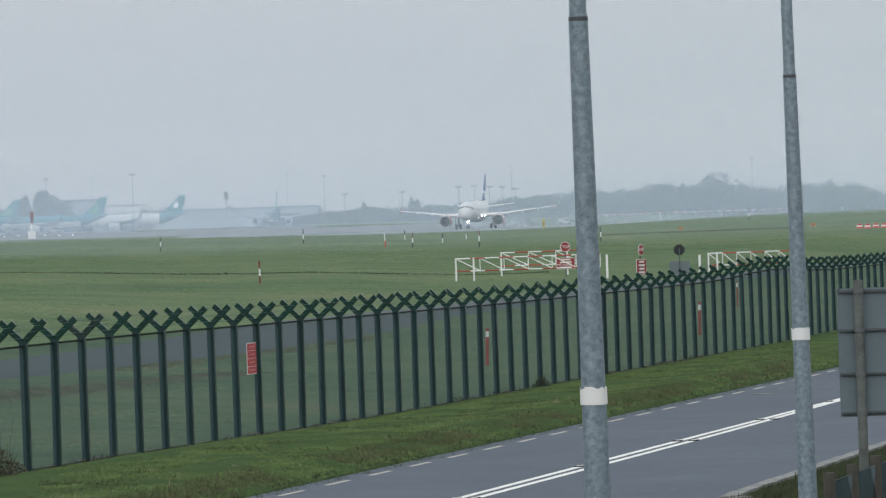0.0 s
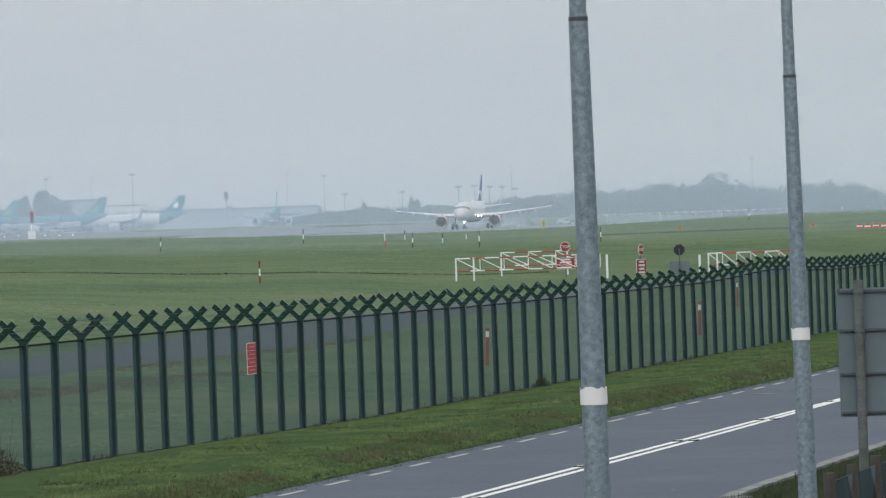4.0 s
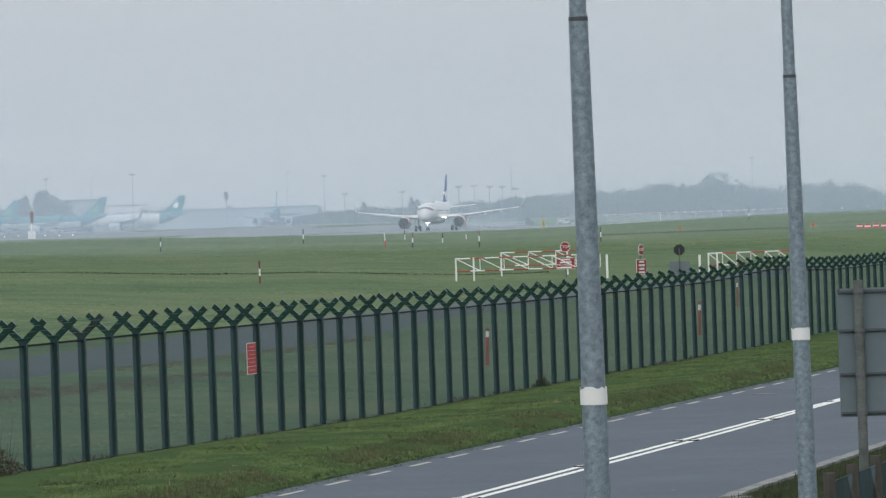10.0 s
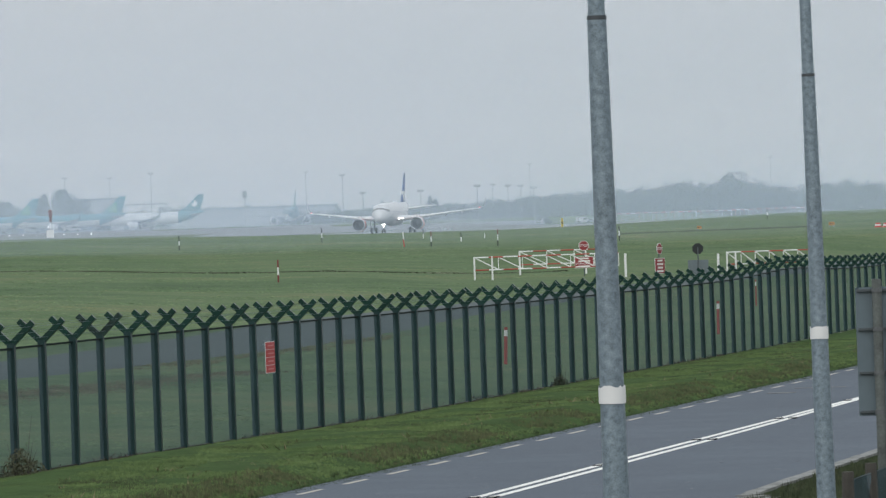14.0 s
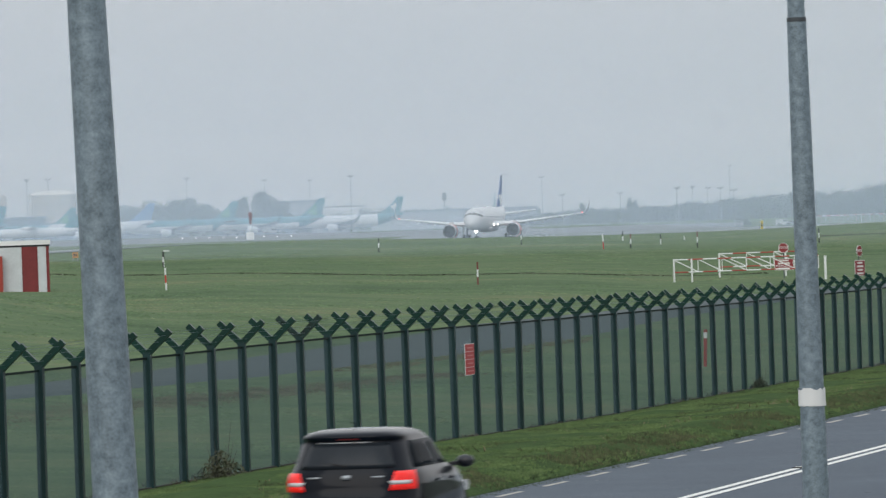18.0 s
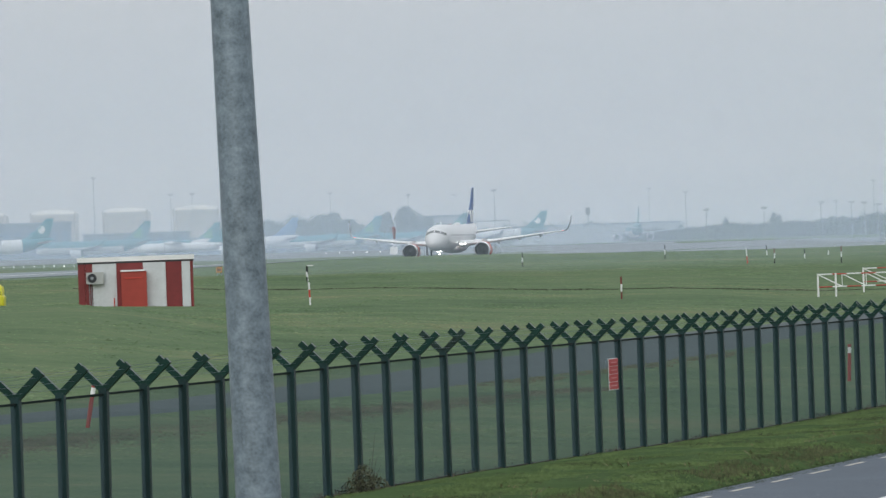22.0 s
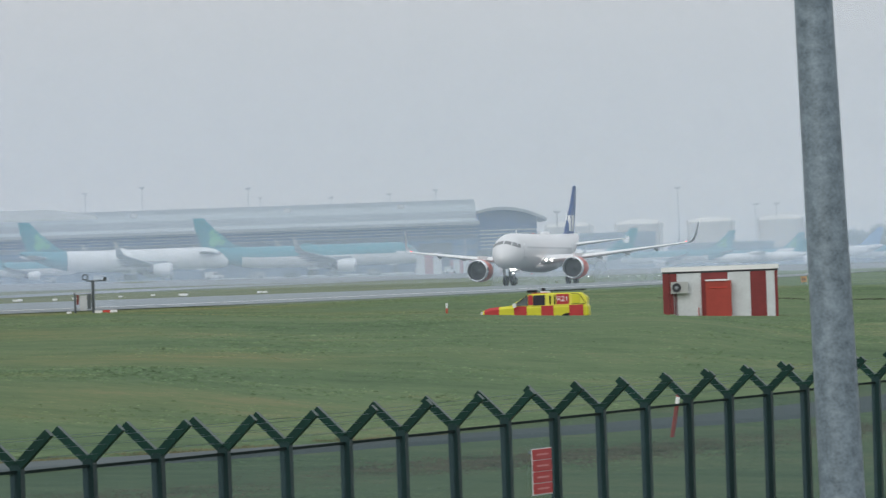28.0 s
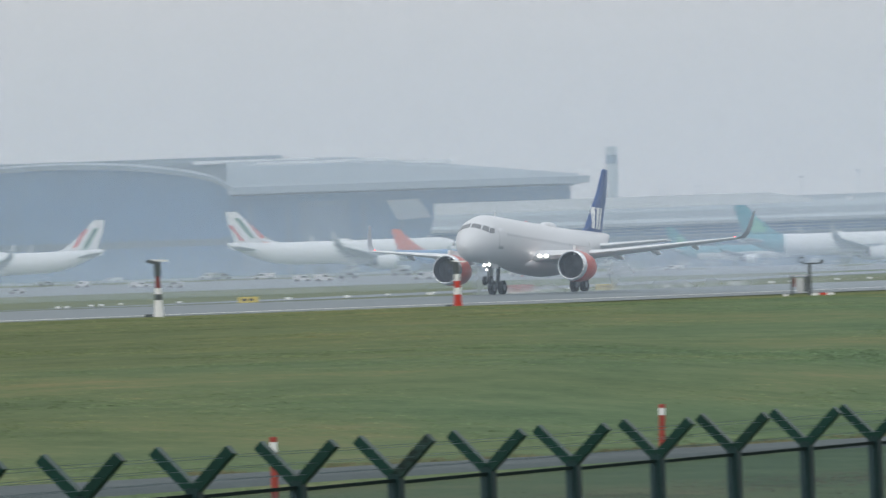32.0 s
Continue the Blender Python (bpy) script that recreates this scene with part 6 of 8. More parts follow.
def build_pier():
    """The long pier: a glazed ground storey with louvres, a bright eaves edge, a stepped metal roof and a vaulted hall at its end."""
    m = facing(-10.75, 2060)
    x_l, x_r = -123.0, 110.0
    base = m.translation.z
    pier = thing("terminal_pier", m, "long grey terminal pier with banded windows and metal roof", "terminal building")
    z = lambda e: 4.4 + e * 2060 / 11961 - base
    eave, ridge = z(113), z(154)
    bm = bmesh.new()
    box(bm, ((x_l + x_r) / 2, 20, eave / 2), (x_r - x_l, 40, eave))
    body = part("wall", bm, WALL_GREY, pier, "grey clad wall")
    bm = bmesh.new()
    box(bm, ((x_l + x_r) / 2, -0.6, eave - 2.4), (x_r - x_l, 0.8, 3.4))
    part("window_band", bm, HALL_GLASS, body, "dark window band")
    for k in range(2):
        bm = bmesh.new()
        box(bm, ((x_l + x_r) / 2, -0.5, eave - 6.2 - 3.2 * k), (x_r - x_l - 2, 0.6, 1.6))
        low = part("window_band", bm, GLASS_BLUE, body, "dark window band")
        for q in range(26):
            bm = bmesh.new()
            box(bm, (x_l + (x_r - x_l) * (q + 0.5) / 26, -0.85, eave - 6.2 - 3.2 * k), (0.5, 0.2, 1.6))
            part("mullion", bm, ROOF_PALE, low)
    for k in range(4):
        bm = bmesh.new()
        box(bm, ((x_l + x_r) / 2, -1.0, eave - 1.3 - k * 0.9), (x_r - x_l - 1, 0.5, 0.16))
        part("louvre", bm, ROOF_PALE, body)
    for k in range(13):
        x = x_l + 10 + k * 19.2
        if k % 3 != 1:
            bm = bmesh.new()
            box(bm, (x, -0.5, 5.6), (13, 0.8, 4.6))
            w = part("window", bm, GLASS_BLUE if k % 2 else WALL_DARK, body, "dark glazed bay")
            for q in range(4):
                bm = bmesh.new()
                box(bm, (x, -0.98, 4.0 + q * 1.05), (13, 0.2, 0.25))
                part("transom", bm, ROOF_METAL, w)
        else:
            bm = bmesh.new()
            box(bm, (x, -2.2, 3.4), (9, 4, 6.8))
            part("stair_core", bm, WALL_GREY, body, "projecting stair block")
    # roof: pale eaves, a raking metal slope in steps, a flat top
    steps = ((-3.5, eave, 0.0), (4, eave + 1.1, 0), (12, eave + 3.4, 0), (18, ridge - 1.6, 0), (26, ridge, 0), (40, ridge, 0))
    for i, ((y0, z0, _), (y1, z1, _)) in enumerate(zip(steps, steps[1:])):
        bm = bmesh.new()
        v = [bm.verts.new(p) for p in ((x_l, y0, z0), (x_r, y0, z0), (x_r, y1, z1), (x_l, y1, z1), (x_l, y0, z0 - 0.8), (x_r, y0, z0 - 0.8), (x_r, y1, z0 - 0.8), (x_l, y1, z0 - 0.8))]
        for f in ((0, 1, 2, 3), (0, 4, 5, 1), (1, 5, 6, 2), (3, 2, 6, 7), (0, 3, 7, 4)):
            bm.faces.new([v[q] for q in f])
        bmesh.ops.recalc_face_normals(bm, faces=bm.faces[:])
        part("roof", bm, (ROOF_PALE, ROOF_METAL, ROOF_PALE, ROOF_METAL, ROOF_METAL)[i], pier, "metal roof slope")
    bm = bmesh.new()
    box(bm, ((x_l + x_r) / 2, -3.6, eave - 0.5), (x_r - x_l, 0.4, 1.0))
    part("eaves", bm, ROOF_PALE, pier, "pale eaves edge")
    # raised lantern roof at the left
    bm = bmesh.new()
    prism(bm, [(x_l, ridge - 3.4), (x_l + 118, ridge - 3.4), (x_l + 116, ridge - 1.0), (x_l + 103, ridge + 1.1), (x_l, ridge + 1.3)], 16, Matrix.Translation((0, 24, 0)))
    part("roof_lantern", bm, LANTERN_PALE, pier, "low raised roof")
    for x in (x_l + 30, x_l + 80, x_l + 128, x_l + 175, x_l + 210):
        bm = bmesh.new()
        box(bm, (x, 17, ridge - 1.7), (2.2, 2.2, 1.4))
        part("roof_unit", bm, LANTERN_PALE, pier, "roof plant box")
    # vaulted end hall
    x0, x1 = 109.5, 127.5
    top = lambda x: z(110) + (z(137) - z(110)) * math.sin(math.pi * min(1, max(0, (x1 + 4 - x) / (x1 + 4 - x0 + 8)))) ** 0.8
    bm = bmesh.new()
    pts = [(x0, 0)] + [(x0 + (x1 - x0) * k / 12, top(x0 + (x1 - x0) * k / 12) - 0.7) for k in range(13)] + [(x1, 0)]
    prism(bm, pts[::-1], 34, Matrix.Translation((0, 15, 0)))
    hall = part("end_hall", bm, HALL_GLASS, pier, "glazed end hall")
    bm = bmesh.new()
    xs = [x0 + (x1 + 3 - x0) * k / 16 for k in range(17)]
    loft(bm, [[Vector((x, -6, top(x))), Vector((x, 36, top(x))), Vector((x, 36, top(x) - 0.9)), Vector((x, -6, top(x) - 0.9))] for x in xs])
    bmesh.ops.recalc_face_normals(bm, faces=bm.faces[:])
    part("vault_roof", bm, ROOF_PALE, hall, "curved pale metal roof")
    for k in range(6):
        bm = bmesh.new()
        box(bm, ((x0 + x1) / 2, -2.4, 6.2 + k * 1.1), (x1 - x0 - 1, 0.5, 0.42))
        part("louvre", bm, ROOF_PALE, hall, "horizontal sunshade")
    bm = bmesh.new()
    box(bm, ((x0 + x1) / 2, -2.2, 3.0), (x1 - x0, 0.6, 5.6))
    part("ground_storey", bm, WALL_DARK, hall)
    bm = bmesh.new()
    box(bm, (x0 - 13, -1.2, 4.6), (10, 0.6, 7.6))
    part("service_door", bm, WALL_DARK, pier, "dark service door")


build_pier()


def build_terminal():
    """The tall terminal behind: an arched glass gable and a long roof that sweeps down to the right."""
    R = 2180
    m = facing(-15.86, R)
    base = m.translation.z
    t = thing("main_terminal", m, "tall blue-grey terminal with an arched gable and sweeping roof", "terminal building")
    z = lambda e: 4.4 + e * R / 11961 - base
    X = lambda b: R * math.tan(radians(b + 15.86))
    eave = z(196)
    # long side
    bm = bmesh.new()
    box(bm, (X(-12.98) / 2, 30, eave / 2 - 1), (X(-12.98), 60, eave - 2))
    wall = part("wall", bm, GLASS_BLUE, t, "blue-grey glass wall")
    for k in range(9):
        bm = bmesh.new()
        box(bm, (X(-12.98) * (k + 0.5) / 9, -0.5, eave * 0.42), (1.0, 0.8, eave * 0.8))
        part("mullion", bm, WALL_GREY, wall)
    for x, w, h in ((30, 16, 24), (8, 10, 13)):
        bm = bmesh.new()
        box(bm, (x, -3, h / 2), (w, 6, h))
        part("stair_tower", bm, WALL_GREY, wall, "pale stair tower")
    bm = bmesh.new()
    prism(bm, [(53.5, eave - 11.5), (64.5, eave - 11.0), (60.5, eave - 4.8), (50, eave - 5.0)], 1.0, Matrix.Translation((0, -6, 0)))
    part("screen", bm, ROOF_PALE, wall, "pale tilted screen")
    # roof surface in strips, rising to the ridge and falling off at the right end
    xs = [X(-12.85) * k / 14 - 1 for k in range(15)]
    prof = []
    for x in xs:
        fall = 1 - 0.75 * min(1.0, max(0.0, (x - 41) / 74))
        prof.append([Vector((x, -7, eave)), Vector((x, 4, eave + 1.4 * fall)), Vector((x, 24, eave + (z(253) - eave) * 0.75 * fall)), Vector((x, 60, eave + (z(255) - eave) * fall)), Vector((x, 62, eave - 1.4)), Vector((x, -7, eave - 1.4))])
    bm = loft(bmesh.new(), prof)
    bmesh.ops.recalc_face_normals(bm, faces=bm.faces[:])
    part("roof", bm, ROOF_METAL, t, "grey metal roof")
    bm = bmesh.new()
    box(bm, (X(-12.85) / 2, -7.3, eave - 0.4), (X(-12.85) + 2, 0.7, 2.3))
    part("eaves", bm, ROOF_PALE, t, "broad pale eaves")
    for x, y, w in ((24, 34, 30), (60, 50, 26), (44, 42, 16), (8, 54, 40)):
        bm = bmesh.new()
        k = 0.75 + 0.25 * (y - 24) / 36
        fall = 1 - 0.75 * min(1.0, max(0.0, (x - 41) / 74))
        box(bm, (x, y, eave + (z(254) - eave) * k * fall + 0.1), (w, 3, 1.1))
        part("rooflight", bm, CABIN_WHITE, t, "long pale rooflight")
    # arched gable
    xl = X(-19.6)
    arch = lambda x: z(196) + (z(243) - z(196)) * max(0.0, 1 - ((x - X(-17.35)) / (X(-15.86) - X(-17.35))) ** 2) ** 0.62
    pts = [(xl, 0)] + [(xl + (0 - xl) * k / 24, max(eave * 0.55, arch(xl + (0 - xl) * k / 24))) for k in range(25)] + [(0, 0)]
    bm = prism(bmesh.new(), pts[::-1], 58, Matrix.Translation((0, 27, 0)))
    gable = part("gable", bm, GLASS_BLUE, t, "arched glass gable")
    xs = [xl + (0 - xl) * k / 24 for k in range(25)]
    bm = loft(bmesh.new(), [[Vector((x, -6, max(eave * 0.55, arch(x)) + 1.2)), Vector((x, 58, max(eave * 0.55, arch(x)) + 3.2)), Vector((x, 58, max(eave * 0.55, arch(x)) - 0.2)), Vector((x, -6, max(eave * 0.55, arch(x)) - 0.2))] for x in xs])
    bmesh.ops.recalc_face_normals(bm, faces=bm.faces[:])
    part("arch_roof", bm, ROOF_METAL, t, "curved metal roof edge")
    for k in range(7):
        x = xl + (0 - xl) * (k + 1) / 8
        bm = bmesh.new()
        box(bm, (x, -2.4, arch(x) * 0.45 if arch(x) > 5 else 10), (0.7, 0.5, arch(x) * 0.85))
        part("mullion", bm, GLASS_BLUE, gable)
    bm = bmesh.new()
    box(bm, (xl / 2, -2.5, 12), (-xl, 0.6, 2.2))
    part("floor_band", bm, WALL_DARK, gable)
    # high flat roof behind the arch
    bm = bmesh.new()
    box(bm, (X(-16.7), 66, z(262) - 1.2), (X(-15.4) - X(-18.0), 20, 2.4))
    part("roof_deck", bm, ROOF_METAL, t)
    bm = bmesh.new()
    box(bm, (X(-16.7), 66, (z(262) + z(190)) / 2 - 1.8), (X(-15.4) - X(-18.0) - 1, 18, z(262) - z(190)))
    part("roof_rise", bm, ROOF_PALE, t, "pale roof behind the arch")


build_terminal()


def build_tower():
    R = 3300
    s = thing("control_tower", facing(-12.62, R), "slender pale control tower with a flared cab", "control tower")
    zb = s.matrix_basis.translation.z
    top = 4.4 + 250 * R / 11961 - zb
    n = 12
    bm = loft(bmesh.new(), [[Vector((r * math.cos(k * math.tau / n), r * math.sin(k * math.tau / n), h)) for k in range(n)] for h, r in ((0, 3.0), (top * 0.5, 2.6), (top - 12, 2.6), (top - 10, 2.65), (top - 3, 2.7), (top - 2.6, 2.95), (top, 2.95))])
    bmesh.ops.recalc_face_normals(bm, faces=bm.faces[:])
    part("shaft", bm, mat("tower_concrete", (0.40, 0.43, 0.46), 0.7, vary=0.08, size=12), s, "pale concrete shaft")
    bm = loft(bmesh.new(), [[Vector((r * math.cos(k * math.tau / n), r * math.sin(k * math.tau / n), h)) for k in range(n)] for h, r in ((top - 8.5, 2.73), (top - 4, 2.76))])
    part("cab_glass", bm, WALL_GREY, s, "grey cab glazing")


build_tower()


def fuel_tank(bearing, reach, radius, top_e):
    t = thing("fuel_tank", on(bearing, reach), "large cream storage tank with a shallow white dome", "storage tank", "storage tanks")
    zb = t.matrix_basis.translation.z
    top = 4.4 + top_e * reach / 11961 - zb
    n = 32
    circ = lambda r, h: [Vector((r * math.cos(k * math.tau / n), r * math.sin(k * math.tau / n), h)) for k in range(n)]
    part("shell", loft(bmesh.new(), [circ(radius, 0), circ(radius, top - 2.6)]), TANK_CREAM, t, "cream steel shell", smooth=False)
    part("dome", loft(bmesh.new(), [circ(radius * 1.03, top - 2.7), circ(radius * 1.03, top - 1.9), circ(radius * 0.8, top - 0.8), circ(radius * 0.4, top - 0.1), circ(0.3, top)]), TANK_WHITE, t, "shallow white dome")
    for k in range(2):
        bm = bmesh.new()
        rod(bm, (radius * (0.9 - 1.8 * k), -radius * 0.5, 0), (radius * (0.9 - 1.8 * k), -radius * 0.5, top - 1), 0.5, n=6)
        part("ladder", bm, TANK_CREAM, t)


for b in (-6.34, -5.73, -5.13, -6.93):
    fuel_tank(b, 2720, 9.8, 106)


def block(name, b0, b1, reach, e_top, depth, material, label, windows=0, category="building"):
    bm_ = (b0 + b1) / 2
    t = thing(name, facing(bm_, reach), label, category)
    zb = t.matrix_basis.translation.z
    h = 4.4 + e_top * reach / 11961 - zb
    w = reach * math.tan(radians(b1 - b0))
    bm = bmesh.new()
    box(bm, (0, depth / 2, h / 2), (w, depth, h))
    wall = part("wall", bm, material, t)
    bm = bmesh.new()
    box(bm, (0, depth / 2, h + 0.3), (w + 1, depth + 1, 0.6))
    part("roof", bm, ROOF_METAL, t, "flat metal roof")
    for k in range(windows):
        bm = bmesh.new()
        box(bm, (-w / 2 + w * (k + 0.5) / windows, -0.1, h * 0.62), (w / windows * 0.6, 0.4, h * 0.3))
        part("window", bm, GLASS_BLUE, wall)
    return t


block("cargo_building", -3.25, -2.85, 2620, 70, 30, SHED_PALE, "pale flat-roofed cargo building", 0)
block("hangar_shed", -3.75, -3.12, 2560, 40, 30, WALL_GREY, "low grey shed behind the aircraft", 4)
block("long_shed", -2.45, -1.05, 2680, 46, 30, SHED_PALE, "long low pale shed", 0)
block("service_building", -6.1, -5.2, 2640, 58, 30, WALL_GREY, "low grey service building", 9)
block("service_building", -7.2, -6.2, 2660, 82, 30, WALL_GREY, "long grey service building behind the pier", 10)
block("service_building", -5.2, -3.9, 2640, 46, 24, WALL_GREY, "low grey service building", 8)
g = thing("gantry", facing(-2.66, 2500), "open steel gantry frame", "gantry")
for x in (-7.5, 7.5):
    part("post", rod(bmesh.new(), (x, 0, 0), (x, 0, 9.3), 0.16, n=6), MAST_GREY, g)
bm = bmesh.new()
box(bm, (0, 0, 9.4), (15.6, 0.4, 0.4))
part("beam", bm, MAST_GREY, g)


def light_mast(bearing, reach, e_top, arms=4):
    s = thing("light_mast", on(bearing, reach, -bearing), "tall slim apron light mast", "light mast", "apron light masts")
    zb = s.matrix_basis.translation.z
    h = 4.4 + e_top * reach / 11961 - zb
    part("pole", rod(bmesh.new(), (0, 0, 0), (0, 0, h - 0.6), 0.17, 0.09, n=8), MAST_GREY, s)
    bm = bmesh.new()
    box(bm, (0, 0, h - 0.5), (1.9, 0.8, 0.18))
    head = part("head_frame", bm, MAST_GREY, s)
    for k in range(arms):
        bm = bmesh.new()
        box(bm, (-0.8 + 1.6 * k / (arms - 1), -0.3, h - 0.15), (0.34, 0.4, 0.34))
        part("floodlight", bm, MAST_GREY, head)


for b, r, e in ((-3.34, 2350, 112), (-2.96, 2900, 109), (-2.61, 2250, 115), (-1.30, 2700, 108), (-0.99, 2250, 101), (-0.82, 2000, 68), (-0.33, 2000, 68), (0.15, 1900, 74), (0.28, 2300, 74), (0.41, 2100, 72), (0.52, 2100, 71),
                (0.60, 2700, 109), (0.63, 1900, 67), (2.64, 2900, 106), (-6.0, 2200, 161), (-5.35, 2300, 127), (-5.17, 2300, 127), (-4.0, 2400, 120), (-8.05, 2250, 172), (-7.03, 1950, 126),
                (-11.02, 2300, 186), (-10.54, 2250, 194), (-9.64, 2250, 186), (-9.54, 2600, 169), (-8.94, 2300, 165), (-8.44, 2300, 168), (-11.9, 2300, 176), (-12.2, 2500, 170)):
    light_mast(b, r, e)
s = thing("airfield_lantern", on(-1.82, 1900), "boxy lantern on a short mast", "light mast")
part("pole", rod(bmesh.new(), (0, 0, 0), (0, 0, 8.0), 0.14, n=6), MAST_GREY, s)
bm = bmesh.new()
box(bm, (0, 0, 9.0), (1.3, 0.8, 2.0))
part("lantern_box", bm, MAST_GREY, s)


# ---- parked airliners ----
LEAF_MARK = [(-27.4, 1.7, 0.85, 0.95, None), (-28.7, 3.0, 0.85, 0.95, None), (-28.9, 1.5, 0.8, 0.9, None)]
DOT_MARK = [(-29.1, 3.0, 1.05, 1.15, None)]
small = airliner("parked_airliner", facing(-3.62, 2290) @ pose(15, 0, 0, 0, 0, 180), "parked airliner with teal upper half and white belly", top=TEAL, belly=CABIN_WHITE, tail=TEAL, nacelle=CABIN_WHITE, winglet=TEAL,
                 marks=LEAF_MARK, mark_mat=GREEN_MARK, group="teal airliners on the apron", split=0.05, wings=SHADED_WING, rear=TEAL)


def park(src, b, r, rz, dx=0.0):
    copy_thing(src, facing(b, r) @ pose(dx, 0, 0, 0, 0, rz))


def tail_at(src, b, r, rz, length=37.57):
    """Parks a copy with its fin on that bearing."""
    k = length - 5.07 - 1.3
    park(src, b, r, rz, dx=k * math.cos(radians(rz)))


small.matrix_basis = facing(-3.60, 2290) @ pose(-31.2, 0, 0, 0, 0, 180)
tail_at(small, -2.865, 2290, 180)
tail_at(small, -5.56, 2200, 180)
tail_at(small, -4.97, 2420, 180)
tail_at(small, -12.14, 2010, 0)
park(small, -1.46, 2300, 95, 0)
white_small = airliner("parked_airliner", facing(-2.2, 2330) @ pose(-31.2, 0, 0, 0, 0, 180), "parked white airliner with a teal tail", top=CABIN_WHITE, belly=CABIN_WHITE, tail=TEAL, nacelle=CABIN_WHITE,
                       marks=DOT_MARK, mark_mat=WHITE, rear=TEAL, wings=SHADED_WING, group="white airliners on the apron")
tail_at(white_small, -6.39, 1960, 180)
airliner("parked_airliner", facing(-4.31, 2250) @ pose(-31.2, 0, 0, 0, 0, 180), "parked white airliner with a blue tail", tail=SKY_BLUE, nacelle=CABIN_WHITE, wings=SHADED_WING, group="white airliners on the apron")
airliner("parked_airliner", facing(-14.46, 1830) @ pose(31.2, 0, 0, 0, 0, 0), "parked airliner, white nose, blue rear and orange tail", top=CABIN_WHITE, belly=SKY_BLUE, rear=SKY_BLUE, rear_x=-13.0, tail=ORANGE, nacelle=SKY_BLUE, split=0.0, wings=SHADED_WING)
WIDE = dict(scale=1.45, ws=1.16, nacelle=CABIN_WHITE, wings=SHADED_WING)


def wide(b, r, rz, label, length, **kw):
    """Parks a wide-body with its fin on that bearing; it is as long as given, its other sizes follow."""
    o = dict(WIDE)
    o.update(kw)
    k = (length / o["scale"] - 37.57 + 31.6) * o["scale"]
    return airliner("parked_wide_body", facing(b, r) @ pose(k * math.cos(radians(rz)), k * math.sin(radians(rz)), 0, 0, 0, rz), label, length=length / o["scale"], **o)


wide(-10.07, 1890, 4, "parked wide-body airliner, teal above and white below", 63.7, top=TEAL, tail=TEAL, rear=TEAL, marks=LEAF_MARK, mark_mat=GREEN_MARK, split=0.1)
wide(-11.55, 1880, 8, "parked white wide-body airliner with a teal tail", 58.8, tail=TEAL, rear=TEAL, marks=LEAF_MARK, mark_mat=GREEN_MARK)
wide(-15.86, 1920, 5, "parked white wide-body airliner with red stripes on its tail", 68, scale=1.56, tail=CABIN_WHITE, marks=[(-25.4, 0.3, 1.0, 4.8, -3.5), (-27.2, 0.4, 0.9, 4.6, -3.4, FLAG_GREEN), (-29.4, 0.3, 0.6, 3.4, -2.4, TAN_MARK)], mark_mat=TAN_MARK)
wide(-16.98, 1900, 176, "parked white wide-body airliner near the terminal", 60, tail=CABIN_WHITE, marks=[(-26.4, 0.5, 0.9, 4.0, -2.6), (-28.6, 0.6, 1.0, 4.0, -2.4, FLAG_GREEN)], mark_mat=TAN_MARK)


def turboprop(m):
    """A high-winged regional turboprop, nose along +x."""
    t = thing("parked_turboprop", m, "parked white turboprop with a high wing", "airliner")
    rings = [oval(x, 0, 2.4 + dz, 1.43 * k, 1.43 * k, 16) for x, k, dz in ((1.8, 0.05, -0.3), (1.2, 0.5, -0.15), (0, 0.9, 0), (-2, 1, 0), (-16, 1, 0), (-20, 0.75, 0.3), (-24.5, 0.15, 0.9))]
    part("fuselage", loft(bmesh.new(), rings), CABIN_WHITE, t, smooth=True)
    for s in (-1, 1):
        part("wing", wing_half(s, (-9, 0, 3.95, 2.6), (-9.5, 13.5, 4.1, 1.6), 0.14, 0.12), WING_GREY, t)
        eng = part("engine", loft(bmesh.new(), [oval(x, s * 4.05, 3.75, 0.55 * k, 0.6 * k, 12) for x, k in ((-6.6, 0.4), (-7.2, 0.9), (-9, 1), (-12, 0.3))]), CABIN_WHITE, t, smooth=True)
        for q in range(3):
            a = q * math.tau / 6
            bm = bmesh.new()
            box(bm, (0, 0, 0), (0.1, 0.3, 3.9), m=Matrix.Translation((-6.5, s * 4.05, 3.75)) @ Matrix.Rotation(a, 4, "X"))
            part("propeller_blade", bm, FAN_DARK, eng)
        part("tailplane", wing_half(s, (-23.2, 0, 7.5, 1.9), (-23.6, 3.7, 7.6, 1.1), 0.12, 0.1), TEAL, t)
    part("fin", prism(bmesh.new(), [(-19.5, 3.6), (-25.0, 3.6), (-25.2, 7.6), (-23.0, 7.6)], 0.35), TEAL, t, "teal fin")
    for x, y in ((0, 0), (-10.8, 2.05), (-10.8, -2.05)):
        part("wheel", rod(bmesh.new(), (x, y - 0.2, 0.4), (x, y + 0.2, 0.4), 0.4, n=12), BLACK, t)
        part("gear_leg", rod(bmesh.new(), (x, y, 0.4), (x, y * 0.7, 1.6), 0.09, n=6), WALL_GREY, t)


turboprop(facing(-5.60, 2050) @ pose(0, 0, 0, 0, 0, 180))


# ---- ground clutter of the apron ----
def blast_screen(b0, b1, reach, e0, e1, n, colours, label):
    w = reach * math.tan(radians(b1 - b0))
    t = thing("blast_screen", facing((b0 + b1) / 2, reach), label, "screen", "red and white screens")
    h = (e1 - e0) * reach / 11961
    for k in range(n):
        bm = bmesh.new()
        box(bm, (-w / 2 + w * (k + 0.5) / n, 0, h / 2), (w / n - 0.05, 0.5, h))
        part("panel", bm, colours[k % len(colours)], t)


